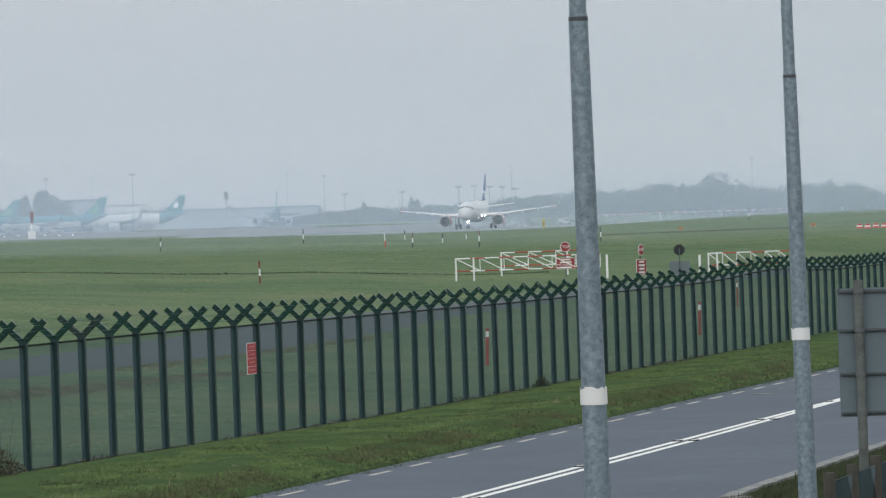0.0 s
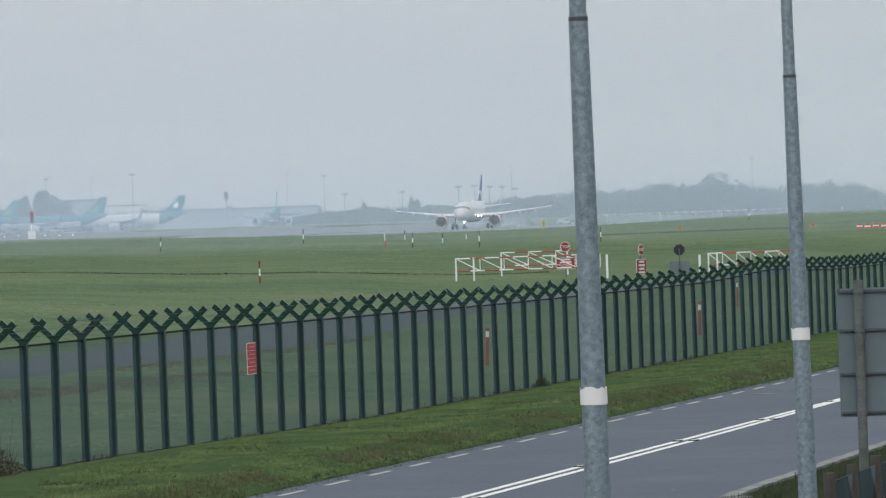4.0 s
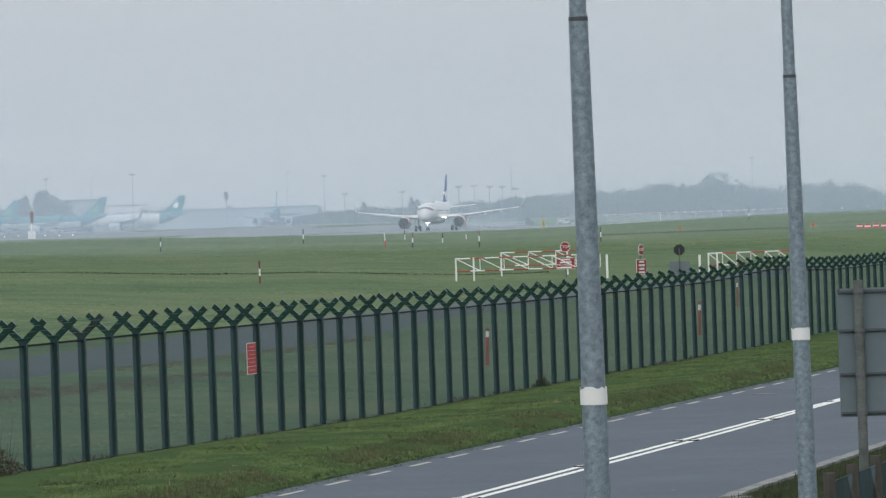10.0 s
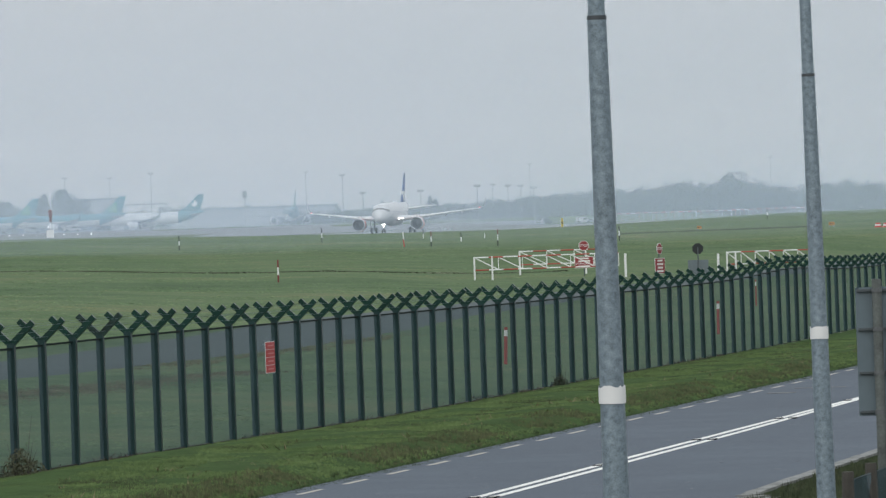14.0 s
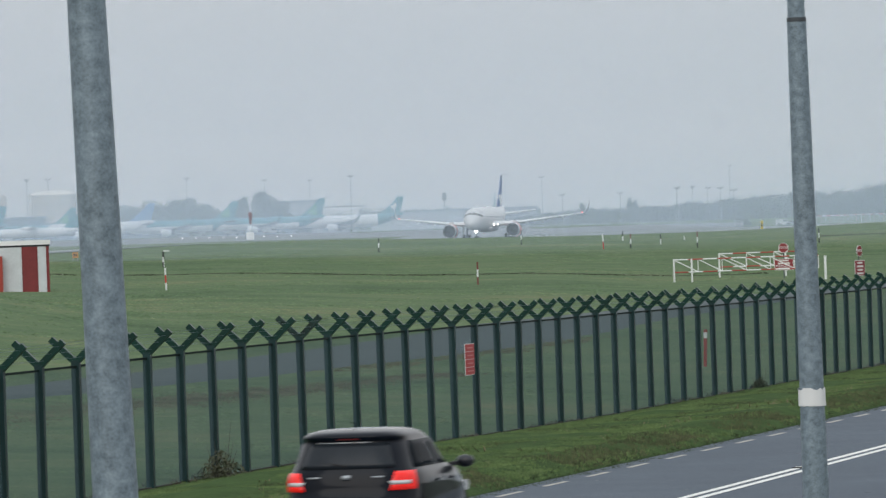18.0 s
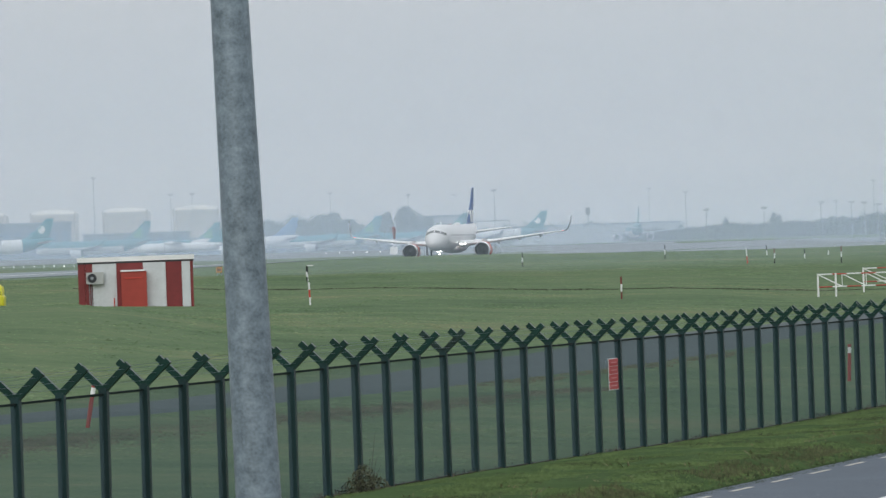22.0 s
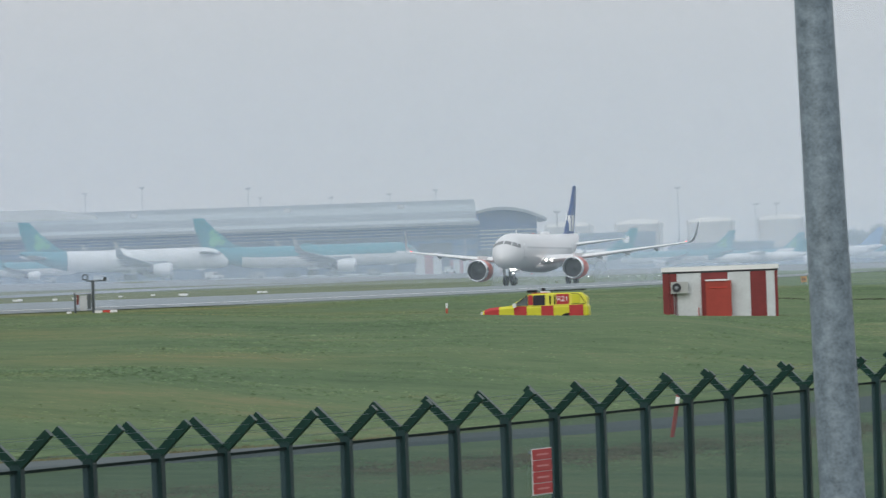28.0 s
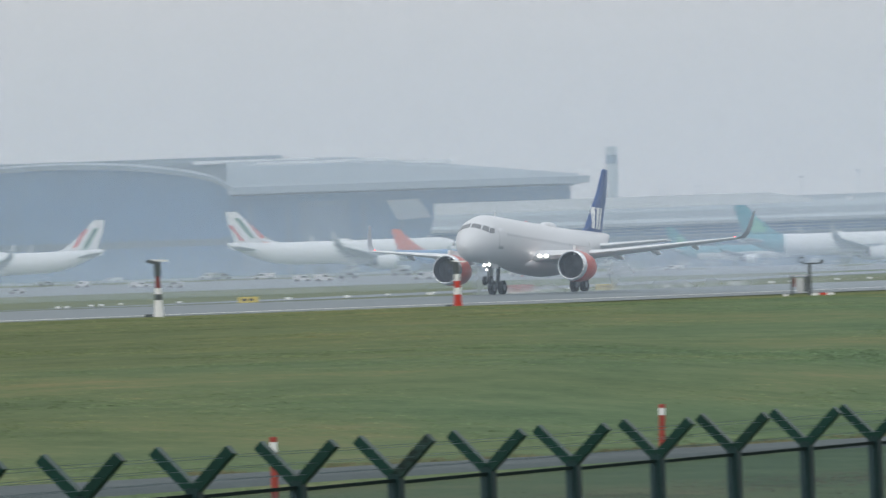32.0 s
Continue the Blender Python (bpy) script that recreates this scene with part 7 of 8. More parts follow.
SCREEN_RED = mat("screen_red", (0.36, 0.17, 0.16), 0.6, vary=0.2, size=2)
SCREEN_WHITE = mat("screen_white", (0.55, 0.56, 0.57), 0.6, vary=0.1, size=2)
blast_screen(-8.235, -8.02, 1860, 12, 50, 3, (SCREEN_WHITE, SCREEN_RED, SCREEN_WHITE), "tall red and white striped screen on the apron")
blast_screen(-7.415, -7.225, 1900, 14, 48, 9, (SCREEN_WHITE, SCREEN_RED), "red and white striped screen beside the pier")
blast_screen(-7.95, -7.45, 1880, 10, 34, 18, (SCREEN_RED, SCREEN_WHITE, SCREEN_WHITE), "long low chequered screen")


def apron_van(b, r, col, length, h):
    v = thing("apron_vehicle", facing(b, r) @ pose(0, 0, 0, 0, 0, random.choice((0, 180))), "small service vehicle on the apron", "van", "service vehicles on the apron")
    bm = loft(bmesh.new(), [[Vector((x, y, z)) for y, z in ((-1, 0.4), (-1, zt), (1, zt), (1, 0.4))] for x, zt in ((-length / 2, h), (length * 0.2, h), (length * 0.34, h * 0.58), (length / 2, h * 0.5))])
    bmesh.ops.recalc_face_normals(bm, faces=bm.faces[:])
    body = part("body", bm, col, v)
    bm = bmesh.new()
    box(bm, (length * 0.1, 0, h * 0.75), (length * 0.25, 2.04, h * 0.25))
    part("window", bm, DARK, body)
    for x in (-length * 0.3, length * 0.3):
        for y in (-0.9, 0.9):
            part("wheel", rod(bmesh.new(), (x, y - 0.12, 0.4), (x, y + 0.12, 0.4), 0.4, n=10), BLACK, v)


rng = random.Random(12)
for b in [-3.9 + 0.3 * k for k in range(5)] + [-15.2 + 0.35 * k for k in range(22)] + [0.7, 0.8, 0.95, 1.1, 1.15]:
    apron_van(b + rng.uniform(-0.1, 0.1), rng.uniform(1830, 1930) if b < 0 else 1850, rng.choice((SCREEN_WHITE, SHED_PALE, GREY, GREY, WALL_DARK)), rng.uniform(3.4, 5.2), rng.uniform(1.4, 2.1))

for k in range(26):
    apron_van(-18.7 + 0.26 * k + rng.uniform(-0.12, 0.12), rng.uniform(1560, 1840), rng.choice((SCREEN_WHITE, SCREEN_WHITE, SHED_PALE, GREY, SCREEN_RED)), rng.uniform(3.6, 6.0), rng.uniform(1.3, 2.0))
red_board = thing("runway_board", facing(-13.43, 750), "low red board with a cream foot beside the taxiway", "sign")
bm = bmesh.new()
box(bm, (0, 0, 0.85), (2.9, 0.12, 0.72))
bmesh.ops.bevel(bm, geom=bm.edges[:], offset=0.03, segments=1)
part("panel", bm, SCREEN_RED, red_board, "dull red panel")
bm = bmesh.new()
box(bm, (-0.4, 0, 0.25), (1.6, 0.2, 0.5))
part("foot", bm, TANK_CREAM, red_board, "cream foot")

# low red and white works barrier along the far side
wb = thing("works_barrier", Matrix(), "long red and white works barrier in front of the trees", "barrier")
p0, p1 = spot(1.25, 1830), spot(2.95, 1880)
N = 46
for k in range(N):
    a, b = p0.lerp(p1, k / N), p0.lerp(p1, (k + 1) / N)
    za = ground(a.x, a.y)
    part("post", rod(bmesh.new(), (a.x, a.y, za), (a.x, a.y, za + 2.4), 0.06, n=5), SCREEN_RED if k % 2 else SCREEN_WHITE, wb)
    c = (a + b) / 2
    bm = bmesh.new()
    box(bm, (c.x, c.y, za + 2.35), ((b - a).length * 0.8, 0.1, 0.17), rz=math.degrees(math.atan2(b.y - a.y, b.x - a.x)))
    part("rail", bm, WHITE if k % 2 else RED, wb)


# ---- trees ----
def crown_mesh(bm, c, rx, rz, n, rng, leaf=0.7, spiky=0.0):
    """Many small leaf clumps spread through an uneven crown."""
    lobes = [(Vector((rng.uniform(-0.6, 0.6) * rx, rng.uniform(-0.6, 0.6) * rx, rng.uniform(-0.55, 0.55) * rz)), rng.uniform(0.35, 0.6)) for _ in range(6)]
    for _ in range(n):
        o, k = rng.choice(lobes)
        d = Vector((rng.gauss(0, 1), rng.gauss(0, 1), rng.gauss(0, 1))).normalized() * rng.uniform(0.5, 1.0) ** 0.5
        p = Vector(c) + o + Vector((d.x * rx * k, d.y * rx * k, d.z * rz * k))
        if spiky:
            u = (p.z - c[2] + rz) / (2 * rz)
            p.x, p.y = c[0] + (p.x - c[0]) * (1.1 - spiky * u), c[1] + (p.y - c[1]) * (1.1 - spiky * u)
        a = Vector((rng.gauss(0, 1), rng.gauss(0, 1), rng.gauss(0, 1))).normalized() * leaf * rng.uniform(0.6, 1.3)
        b = a.orthogonal().normalized() * leaf * rng.uniform(0.6, 1.3)
        bm.faces.new([bm.verts.new(p + q) for q in (a, b, -a * 0.6 - b * 0.5)])


def tree(bearing, reach, height, width, rng, conifer=False, n=1500):
    t = thing("conifer_tree" if conifer else "broadleaf_tree", on(bearing, reach), "dark conifer beyond the apron" if conifer else "bare-looking dark broadleaf tree beyond the apron", "tree", "trees beyond the apron")
    bm = bmesh.new()
    rod(bm, (0, 0, -0.3), (0, 0, height * 0.8), 0.4, 0.08, n=7)
    for k in range(7):
        z = height * rng.uniform(0.3, 0.7)
        a = rng.uniform(0, math.tau)
        rod(bm, (0, 0, z), (math.cos(a) * width * 0.4, math.sin(a) * width * 0.4, z + height * 0.15), 0.14, 0.04, n=5)
    part("trunk", bm, BARK, t)
    bm = bmesh.new()
    crown_mesh(bm, (0, 0, height * 0.62), width / 2, height * 0.42, n, rng, leaf=height * 0.032, spiky=0.75 if conifer else 0.0)
    part("crown", bm, LEAF, t, "dark green crown")


rng = random.Random(7)
for b, r, e, w, con in ((-3.52, 2480, 84, 12, True), (-3.37, 2480, 91, 12, True), (-3.26, 2500, 79, 11, False), (-3.19, 2500, 74, 11, False), (-4.18, 2600, 88, 17, False), (-4.32, 2600, 80, 15, False),
                        (-3.98, 2600, 84, 13, False), (-3.86, 2600, 72, 12, False), (-4.5, 2600, 78, 14, False), (-0.66, 2400, 50, 5, True), (-0.24, 2400, 60, 5, True), (2.31, 2500, 79, 18, False), (-0.19, 2400, 55, 5, True)):
    zb = ground(*spot(b, r).xy)
    tree(b, r, 4.4 + e * r / 11961 - zb, w, rng, con)


def woodland(name, b0, b1, tops, r0, r1, n, label, leaf, bare=0.0):
    """A far belt of trees as one mass of trunks and leaf clumps, following an uneven skyline."""
    bm = bmesh.new()
    for k in range(n):
        u = rng.random()
        b, r = b0 + (b1 - b0) * u, rng.uniform(r0, r1)
        p = spot(b, r)
        z = ground(p.x, p.y)
        j, v = find([q[0] for q in tops], b)
        e = (tops[j][1] * (1 - v) + tops[j + 1][1] * v) * rng.uniform(0.80, 1.02)
        h = max(3.0, 4.4 + e * r / 11961 - z)
        w = rng.uniform(0.5, 0.85) * min(9.0, h)
        rod(bm, (p.x, p.y, z - 0.5), (p.x, p.y, z + h * 0.8), 0.25, 0.06, n=4, mi=1)
        crown_mesh(bm, (p.x, p.y, z + h * 0.52), w / 2 * 1.3, h * 0.5, 170, rng, leaf=leaf * 0.48, spiky=rng.choice((0.0, 0.0, 0.5)))
    return tagged(link(name, bm, [LEAF, BARK]), label, "trees", kind="stuff")


woodland("far_woods", 0.55, 4.3, ((0.4, 48), (0.9, 58), (1.3, 60), (1.79, 66), (1.9, 72), (2.18, 65), (2.31, 76), (2.44, 67), (2.87, 54), (3.2, 62), (3.54, 57), (3.65, 46), (3.75, 36), (4.3, 30)), 2370, 2455, 460, "dark belt of far woodland in haze", 0.95)
woodland("far_woods", -1.5, 0.75, ((-1.5, 38), (-1.0, 36), (-0.68, 44), (-0.4, 40), (0.0, 44), (0.5, 50), (0.75, 52)), 2375, 2455, 300, "thin belt of far trees in haze", 1.0)
woodland("far_woods", -4.75, -3.05, ((-4.75, 60), (-4.55, 76), (-4.18, 84), (-3.99, 78), (-3.71, 66), (-3.5, 60), (-3.05, 56)), 2560, 2680, 130, "dark far trees behind the aircraft", 1.1)
woodland("far_hedge", -2.95, -1.0, ((-2.95, 48), (-2.6, 52), (-2.2, 56), (-1.8, 54), (-1.4, 52), (-1.0, 46)), 2760, 2880, 90, "thin far trees behind the sheds", 1.1)


# ---- grass tufts and weeds ----
def tufts(name, place, count, h0, h1, material, label, seed, w=0.02):
    rng = random.Random(seed)
    verts, faces = [], []
    while len(faces) < count:
        q = place(rng)
        if q is None:
            continue
        x, y, z, k = q
        for _ in range(4):
            a = rng.uniform(0, math.tau)
            dx, dy = math.cos(a), math.sin(a)
            h = rng.uniform(h0, h1) * k
            ox, oy = x + rng.gauss(0, 0.05), y + rng.gauss(0, 0.05)
            lean = rng.uniform(0.8, 2.6) * h
            i = len(verts)
            verts += [(ox - dy * w, oy + dx * w, z - 0.02), (ox + dy * w, oy - dx * w, z - 0.02), (ox + dx * lean, oy + dy * lean, z + h)]
            faces.append((i, i + 1, i + 2))
    me = bpy.data.meshes.new(name)
    me.from_pydata(verts, [], faces)
    me.materials.append(material)
    return tagged(new(name, me), label, "grass", kind="stuff")


STRAW = mat("dry_stalks", (0.17, 0.135, 0.075), 0.85, vary=0.35, size=1.0)
BRAMBLE = mat("bramble_leaf", (0.034, 0.054, 0.024), 0.8, vary=0.6, size=0.12, tint=(0.072, 0.072, 0.036))


def verge_spot(rng, u):
    """A place on the verge, u of the way from the fence to the road."""
    y = 84 + 150 * rng.random() ** 1.3
    xr = road_x(y) - 4.12
    s = (y - FENCE_0.y) / FENCE_STEP.y
    xf = FENCE_0.x + FENCE_STEP.x * s
    return xf + (xr - xf) * u, y


def on_crest(rng):
    """Rough patches along the top of the bank."""
    x, y = verge_spot(rng, min(0.93, max(0.35, rng.gauss(0.69, 0.09))))
    k = noise.noise(Vector((x * 0.9, y * 0.22, 5)))
    return (x, y, ground(x, y), 0.6 + k) if k > -0.12 else None


def xf_ok(x, y):
    n = (Vector((x, y, 0)) - FENCE_0).dot(ASIDE)
    return n < -0.1 and x < road_x(y) - 4.5


def along_fence(rng):
    k = rng.uniform(-16, 50)
    p = FENCE_0 + FENCE_STEP * k + ASIDE * rng.gauss(0, 0.22)
    return p.x, p.y, ground(p.x, p.y), rng.uniform(0.4, 1.0) * (1.3 if noise.noise(Vector((k * 0.4, 0, 9))) > 0.1 else 0.5)


tufts("verge_stalks", on_crest, 700, 0.05, 0.15, STRAW, "dry stalks in the verge", 2, 0.012)


def in_ditch(rng):
    b = rng.uniform(-6.2, 0.9)
    p = spot(b, 437 + 9 * abs((b + 1) / 2.2) ** 1.5 * 0.5 + rng.gauss(0, 0.6))
    return p.x, p.y, ground(p.x, p.y), 0.5 + 0.7 * max(0.0, 0.4 + noise.noise(Vector((b * 4, 0, 2))))


tufts("ditch_grass", in_ditch, 9000, 0.05, 0.13, mat("ditch_blades", (0.105, 0.134, 0.084), 0.85, vary=0.3, size=3.0, tint=(0.125, 0.146, 0.090)), "dark rough grass along a field drain", 12, 0.05)
tufts("fence_weeds", along_fence, 5200, 0.03, 0.12, mat("fence_weed", (0.040, 0.034, 0.022), 0.9, vary=0.5, size=0.5, tint=(0.095, 0.070, 0.045)), "dry weeds along the foot of the fence", 3, 0.014)


def bush(k, off, size, seed, leaf=None):
    rng = random.Random(seed)
    p = FENCE_0 + FENCE_STEP * k + ASIDE * off
    b = thing("bramble_bush", pose(p.x, p.y, ground(p.x, p.y)), "small brown-green bramble bush at the fence foot", "bush", "brambles at the fence")
    for k in range(14):
        a = rng.uniform(0, math.tau)
        r = rng.uniform(0.2, 0.6) * size
        tall = 1.9 if k == 0 else rng.uniform(0.5, 1.2)
        bm = rod(bmesh.new(), (math.cos(a) * 0.1, math.sin(a) * 0.1, -0.05), (math.cos(a) * r, math.sin(a) * r, tall * size), 0.010, 0.003, n=4)
        part("stem", bm, BARK, b)
    bm = bmesh.new()
    for _ in range(round(1250 * size)):
        d = Vector((rng.gauss(0, 0.36), rng.gauss(0, 0.36), 0)) * size
        d.z = size * (0.02 + 0.95 * rng.random() * max(0.15, 1 - (d.length / size) ** 1.2))
        a = Vector((rng.gauss(0, 1), rng.gauss(0, 1), rng.gauss(0, 1))).normalized() * rng.uniform(0.018, 0.034)
        c = a.orthogonal().normalized() * 0.022
        bm.faces.new([bm.verts.new(d + q) for q in (a, c, -a, -c)])
    part("foliage", bm, leaf or BRAMBLE, b, "brown-green leaves")


bush(9.6, -0.35, 0.58, 1)
bush(35.6, -0.2, 0.34, 2, mat("sapling_leaf", (0.030, 0.046, 0.026), 0.85, vary=0.5, size=0.3))


# ---- low tussocks over the airfield grass and the verge ----
def island_tint(source, name, lo, hi):
    """The same sward, each tussock a shade of its own."""
    m = source.copy()
    m.name = name
    n, l = m.node_tree.nodes, m.node_tree.links
    geo, rng_, hsv = n.new("ShaderNodeNewGeometry"), n.new("ShaderNodeMapRange"), n.new("ShaderNodeHueSaturation")
    rng_.inputs["To Min"].default_value, rng_.inputs["To Max"].default_value = lo, hi
    b = n["Principled BSDF"]
    b.inputs["Specular IOR Level"].default_value = 0.15
    old = b.inputs["Base Color"].links[0].from_socket
    l.new(geo.outputs["Random Per Island"], rng_.inputs["Value"])
    l.new(rng_.outputs[0], hsv.inputs["Value"])
    l.new(old, hsv.inputs["Color"])
    l.new(hsv.outputs[0], b.inputs["Base Color"])
    return m


def sward(name, place, count, material, label, seed, flop=0.9, spikes=3, rough=0.35):
    """Clumps of upright leaning blades; place gives x, y, z, half width and height of a clump."""
    rng = random.Random(seed)
    verts, faces, normals = [], [], []
    made = 0
    while made < count:
        q = place(rng)
        if q is None:
            continue
        made += 1
        x, y, z, w, h = q
        up = Vector((rng.gauss(0, rough), rng.gauss(-0.2, rough), 1)).normalized()
        normals += [up] * (2 + 2 * spikes)
        a = rng.uniform(-0.9, 0.9)
        ux, uy = math.cos(a), math.sin(a)
        i = len(verts)
        verts.append((x, y, z - 0.02))
        for k in range(spikes + 1):
            o = (2 * k / spikes - 1) * w
            verts.append((x + ux * o, y + uy * o, z - 0.02))
        for k in range(spikes):
            o = (2 * (k + 0.5) / spikes - 1) * w + rng.uniform(-0.3, 0.3) * w
            g, d = h * rng.uniform(0.55, 1.25), rng.uniform(-0.3, 1.0) * flop * h
            verts.append((x + ux * o - uy * d, y + uy * o + ux * d, z + g))
            faces.append((i + 1 + k, i + 2 + k, i + 2 + spikes + k))
            faces.append((i, i + 1 + k, i + 2 + k))
    me = bpy.data.meshes.new(name)
    me.from_pydata(verts, [], faces)
    me.materials.append(material)
    # soft light, as a dense sward scatters it
    me.normals_split_custom_set_from_vertices(normals)
    return tagged(new(name, me), label, "grass", kind="stuff")


def blade_mat(name, color, tint, patch, lo, hi, straw=0.0):
    """Blades whose shade varies in patches and from clump to clump."""
    m = mat(name, color, 0.75, vary=0.26, size=patch, fine=5, tint=tint, spec=0.15)
    return island_tint(m, name + "_clump", lo, hi)


def on_field(rng):
    b = rng.uniform(-18.5, 4.2)
    r = 112 + 760 * rng.random() ** 1.3
    p = spot(b, r)
    q = p - FENCE_0
    n, s = q.dot(ASIDE), q.dot(ALONG)
    if n < 0.5 or (p - RUN_P).dot(RUN_SIDE) > -38:
        return None
    k, u = find([t[0] for t in TRACK], s)
    if abs(n - TRACK[k][1] * (1 - u) - TRACK[k + 1][1] * u) < TRACK[k][2] * (1 - u) + TRACK[k + 1][2] * u + 0.35:
        return None
    g = (r / 200) ** 0.45
    lump = 0.6 + 0.8 * max(0.0, 0.45 + noise.noise(Vector((p.x * 0.12, p.y * 0.12, 1))))
    return p.x, p.y, ground(p.x, p.y), rng.uniform(0.12, 0.28) * g, rng.uniform(0.012, 0.030) * g * lump


def on_verge_clump(rng):
    u = rng.random()
    x, y = verge_spot(rng, u)
    if not xf_ok(x, y):
        return None
    k = max(0.35, 0.9 + 1.1 * noise.noise(Vector((x * 0.7, y * 0.4, 6))))
    return x, y, ground(x, y), rng.uniform(0.02, 0.05), rng.uniform(0.014, 0.040) * k


def on_bank_face(rng):
    """Withered grass on the short slope above the road, coloured darker for the slope's shade."""
    x, y = verge_spot(rng, min(0.945, max(0.6, rng.gauss(0.885, 0.035))))
    if noise.noise(Vector((x * 0.5, y * 0.16, 5))) < -0.16:
        return None
    return x, y, ground(x, y), rng.uniform(0.02, 0.05), rng.uniform(0.03, 0.09)


def on_bare_spot(rng):
    """Dark thin places in the turf of the verge."""
    x, y = verge_spot(rng, rng.uniform(0.15, 0.9))
    if noise.noise(Vector((x * 0.8, y * 0.3, 11))) < 0.18:
        return None
    return x, y, ground(x, y), rng.uniform(0.03, 0.06), rng.uniform(0.02, 0.045)


def road_edge(rng):
    x, y = verge_spot(rng, 1.02 - abs(rng.gauss(0.035, 0.022)))
    return x, y, ground(x, y), rng.uniform(0.03, 0.06), rng.uniform(0.02, 0.06)


# the damp rough hollow between fence and track: way along, middle line, half width
HOLLOW = ((5, 18.5, 1.8), (30, 16.3, 1.9), (45, 14.8, 1.8), (55, 13.7, 1.7), (65, 12.7, 1.6), (80, 11.6, 1.3), (98, 10.5, 0.6))


def in_hollow(rng):
    s = rng.uniform(5, 98)
    k, u = find([q[0] for q in HOLLOW], s)
    mid, hw = (HOLLOW[k][j] * (1 - u) + HOLLOW[k + 1][j] * u for j in (1, 2))
    p = FENCE_0 + ALONG * s + ASIDE * (mid + rng.gauss(0, 0.62) * hw)
    return p.x, p.y, ground(p.x, p.y), rng.uniform(0.10, 0.26), rng.uniform(0.012, 0.035)


def beside_track(rng):
    far = rng.random() < 0.6
    s = rng.uniform(22, 62) if far else rng.uniform(100, 150)
    k, u = find([q[0] for q in TRACK], s)
    mid, hw = (TRACK[k][j] * (1 - u) + TRACK[k + 1][j] * u for j in (1, 2))
    p = FENCE_0 + ALONG * s + ASIDE * (mid + (hw + 1.1 + rng.gauss(0, 0.45)) * (1 if far else -1))
    if noise.noise(Vector((s * 0.3, 0, 4))) < -0.1:
        return None
    return p.x, p.y, ground(p.x, p.y), rng.uniform(0.06, 0.15), rng.uniform(0.03, 0.07)


def near_bank(rng):
    y = rng.uniform(84, 142)
    x = road_x(y) + 4.75 + 6 * rng.random()
    return x, y, ground(x, y), rng.uniform(0.02, 0.06), rng.uniform(0.03, 0.10) * max(0.3, 0.9 + noise.noise(Vector((x * 0.8, y * 0.5, 3))))


def second_drain(rng):
    b = rng.uniform(1.28, 3.0)
    p = spot(b, 742 + rng.gauss(0, 2.5))
    return p.x, p.y, ground(p.x, p.y), rng.uniform(0.3, 0.6), rng.uniform(0.05, 0.10)


FIELD_BLADE = island_tint(TURF, "field_blade", 1.08, 1.56)
sward("rough_hollow", in_hollow, 9000, blade_mat("hollow_rough", (0.104, 0.112, 0.068), (0.140, 0.130, 0.086), 2.5, 0.85, 1.2), "brown rough grass in a damp hollow behind the fence", 31)
sward("straw_verge", beside_track, 1800, blade_mat("straw_turf", (0.110, 0.114, 0.062), (0.145, 0.136, 0.076), 1.5, 0.8, 1.2), "dry straw-coloured grass beside the track", 32)
sward("drain_grass", second_drain, 1500, blade_mat("drain_blades", (0.070, 0.090, 0.058), (0.086, 0.104, 0.066), 4.0, 0.8, 1.2), "dark rough grass along a second field drain", 34)
sward("bank_grass", near_bank, 15000, blade_mat("bank_blades", (0.022, 0.040, 0.015), (0.044, 0.050, 0.024), 0.6, 0.6, 1.35), "dark rough grass and dead leaves beside the road", 11)
# Dark grass whose colour also carries the shadow line along the bank's foot.
sward("road_edge_grass", road_edge, 12000, blade_mat("edge_blades", (0.022, 0.038, 0.013), (0.034, 0.052, 0.020), 0.8, 0.7, 1.3), "dark green grass creeping over the road edge, with the bank's shadow line painted in", 33)
# These withered browns are pulled darker to hold the bank face's shade.
sward("shaded_withered_grass", on_bank_face, 8000, blade_mat("withered", (0.046, 0.062, 0.025), (0.084, 0.090, 0.042), 0.7, 0.7, 1.3), "withered brown grass on the bank above the road, darkened for the slope's shade", 6)
sward("bare_patches", on_bare_spot, 7000, blade_mat("thin_turf", (0.034, 0.052, 0.020), (0.054, 0.066, 0.029), 0.5, 0.7, 1.3), "dark thin patches in the verge grass", 8)
sward("field_grass", on_field, 120000, FIELD_BLADE, "rough short tussocks of airfield grass", 21, flop=2.2, spikes=2, rough=0.15)
sward("verge_turf", on_verge_clump, 105000, blade_mat("verge_blades", (0.055, 0.098, 0.030), (0.096, 0.138, 0.048), 0.9, 0.8, 1.3), "lush uneven green verge grass beside the road", 22, flop=1.8)


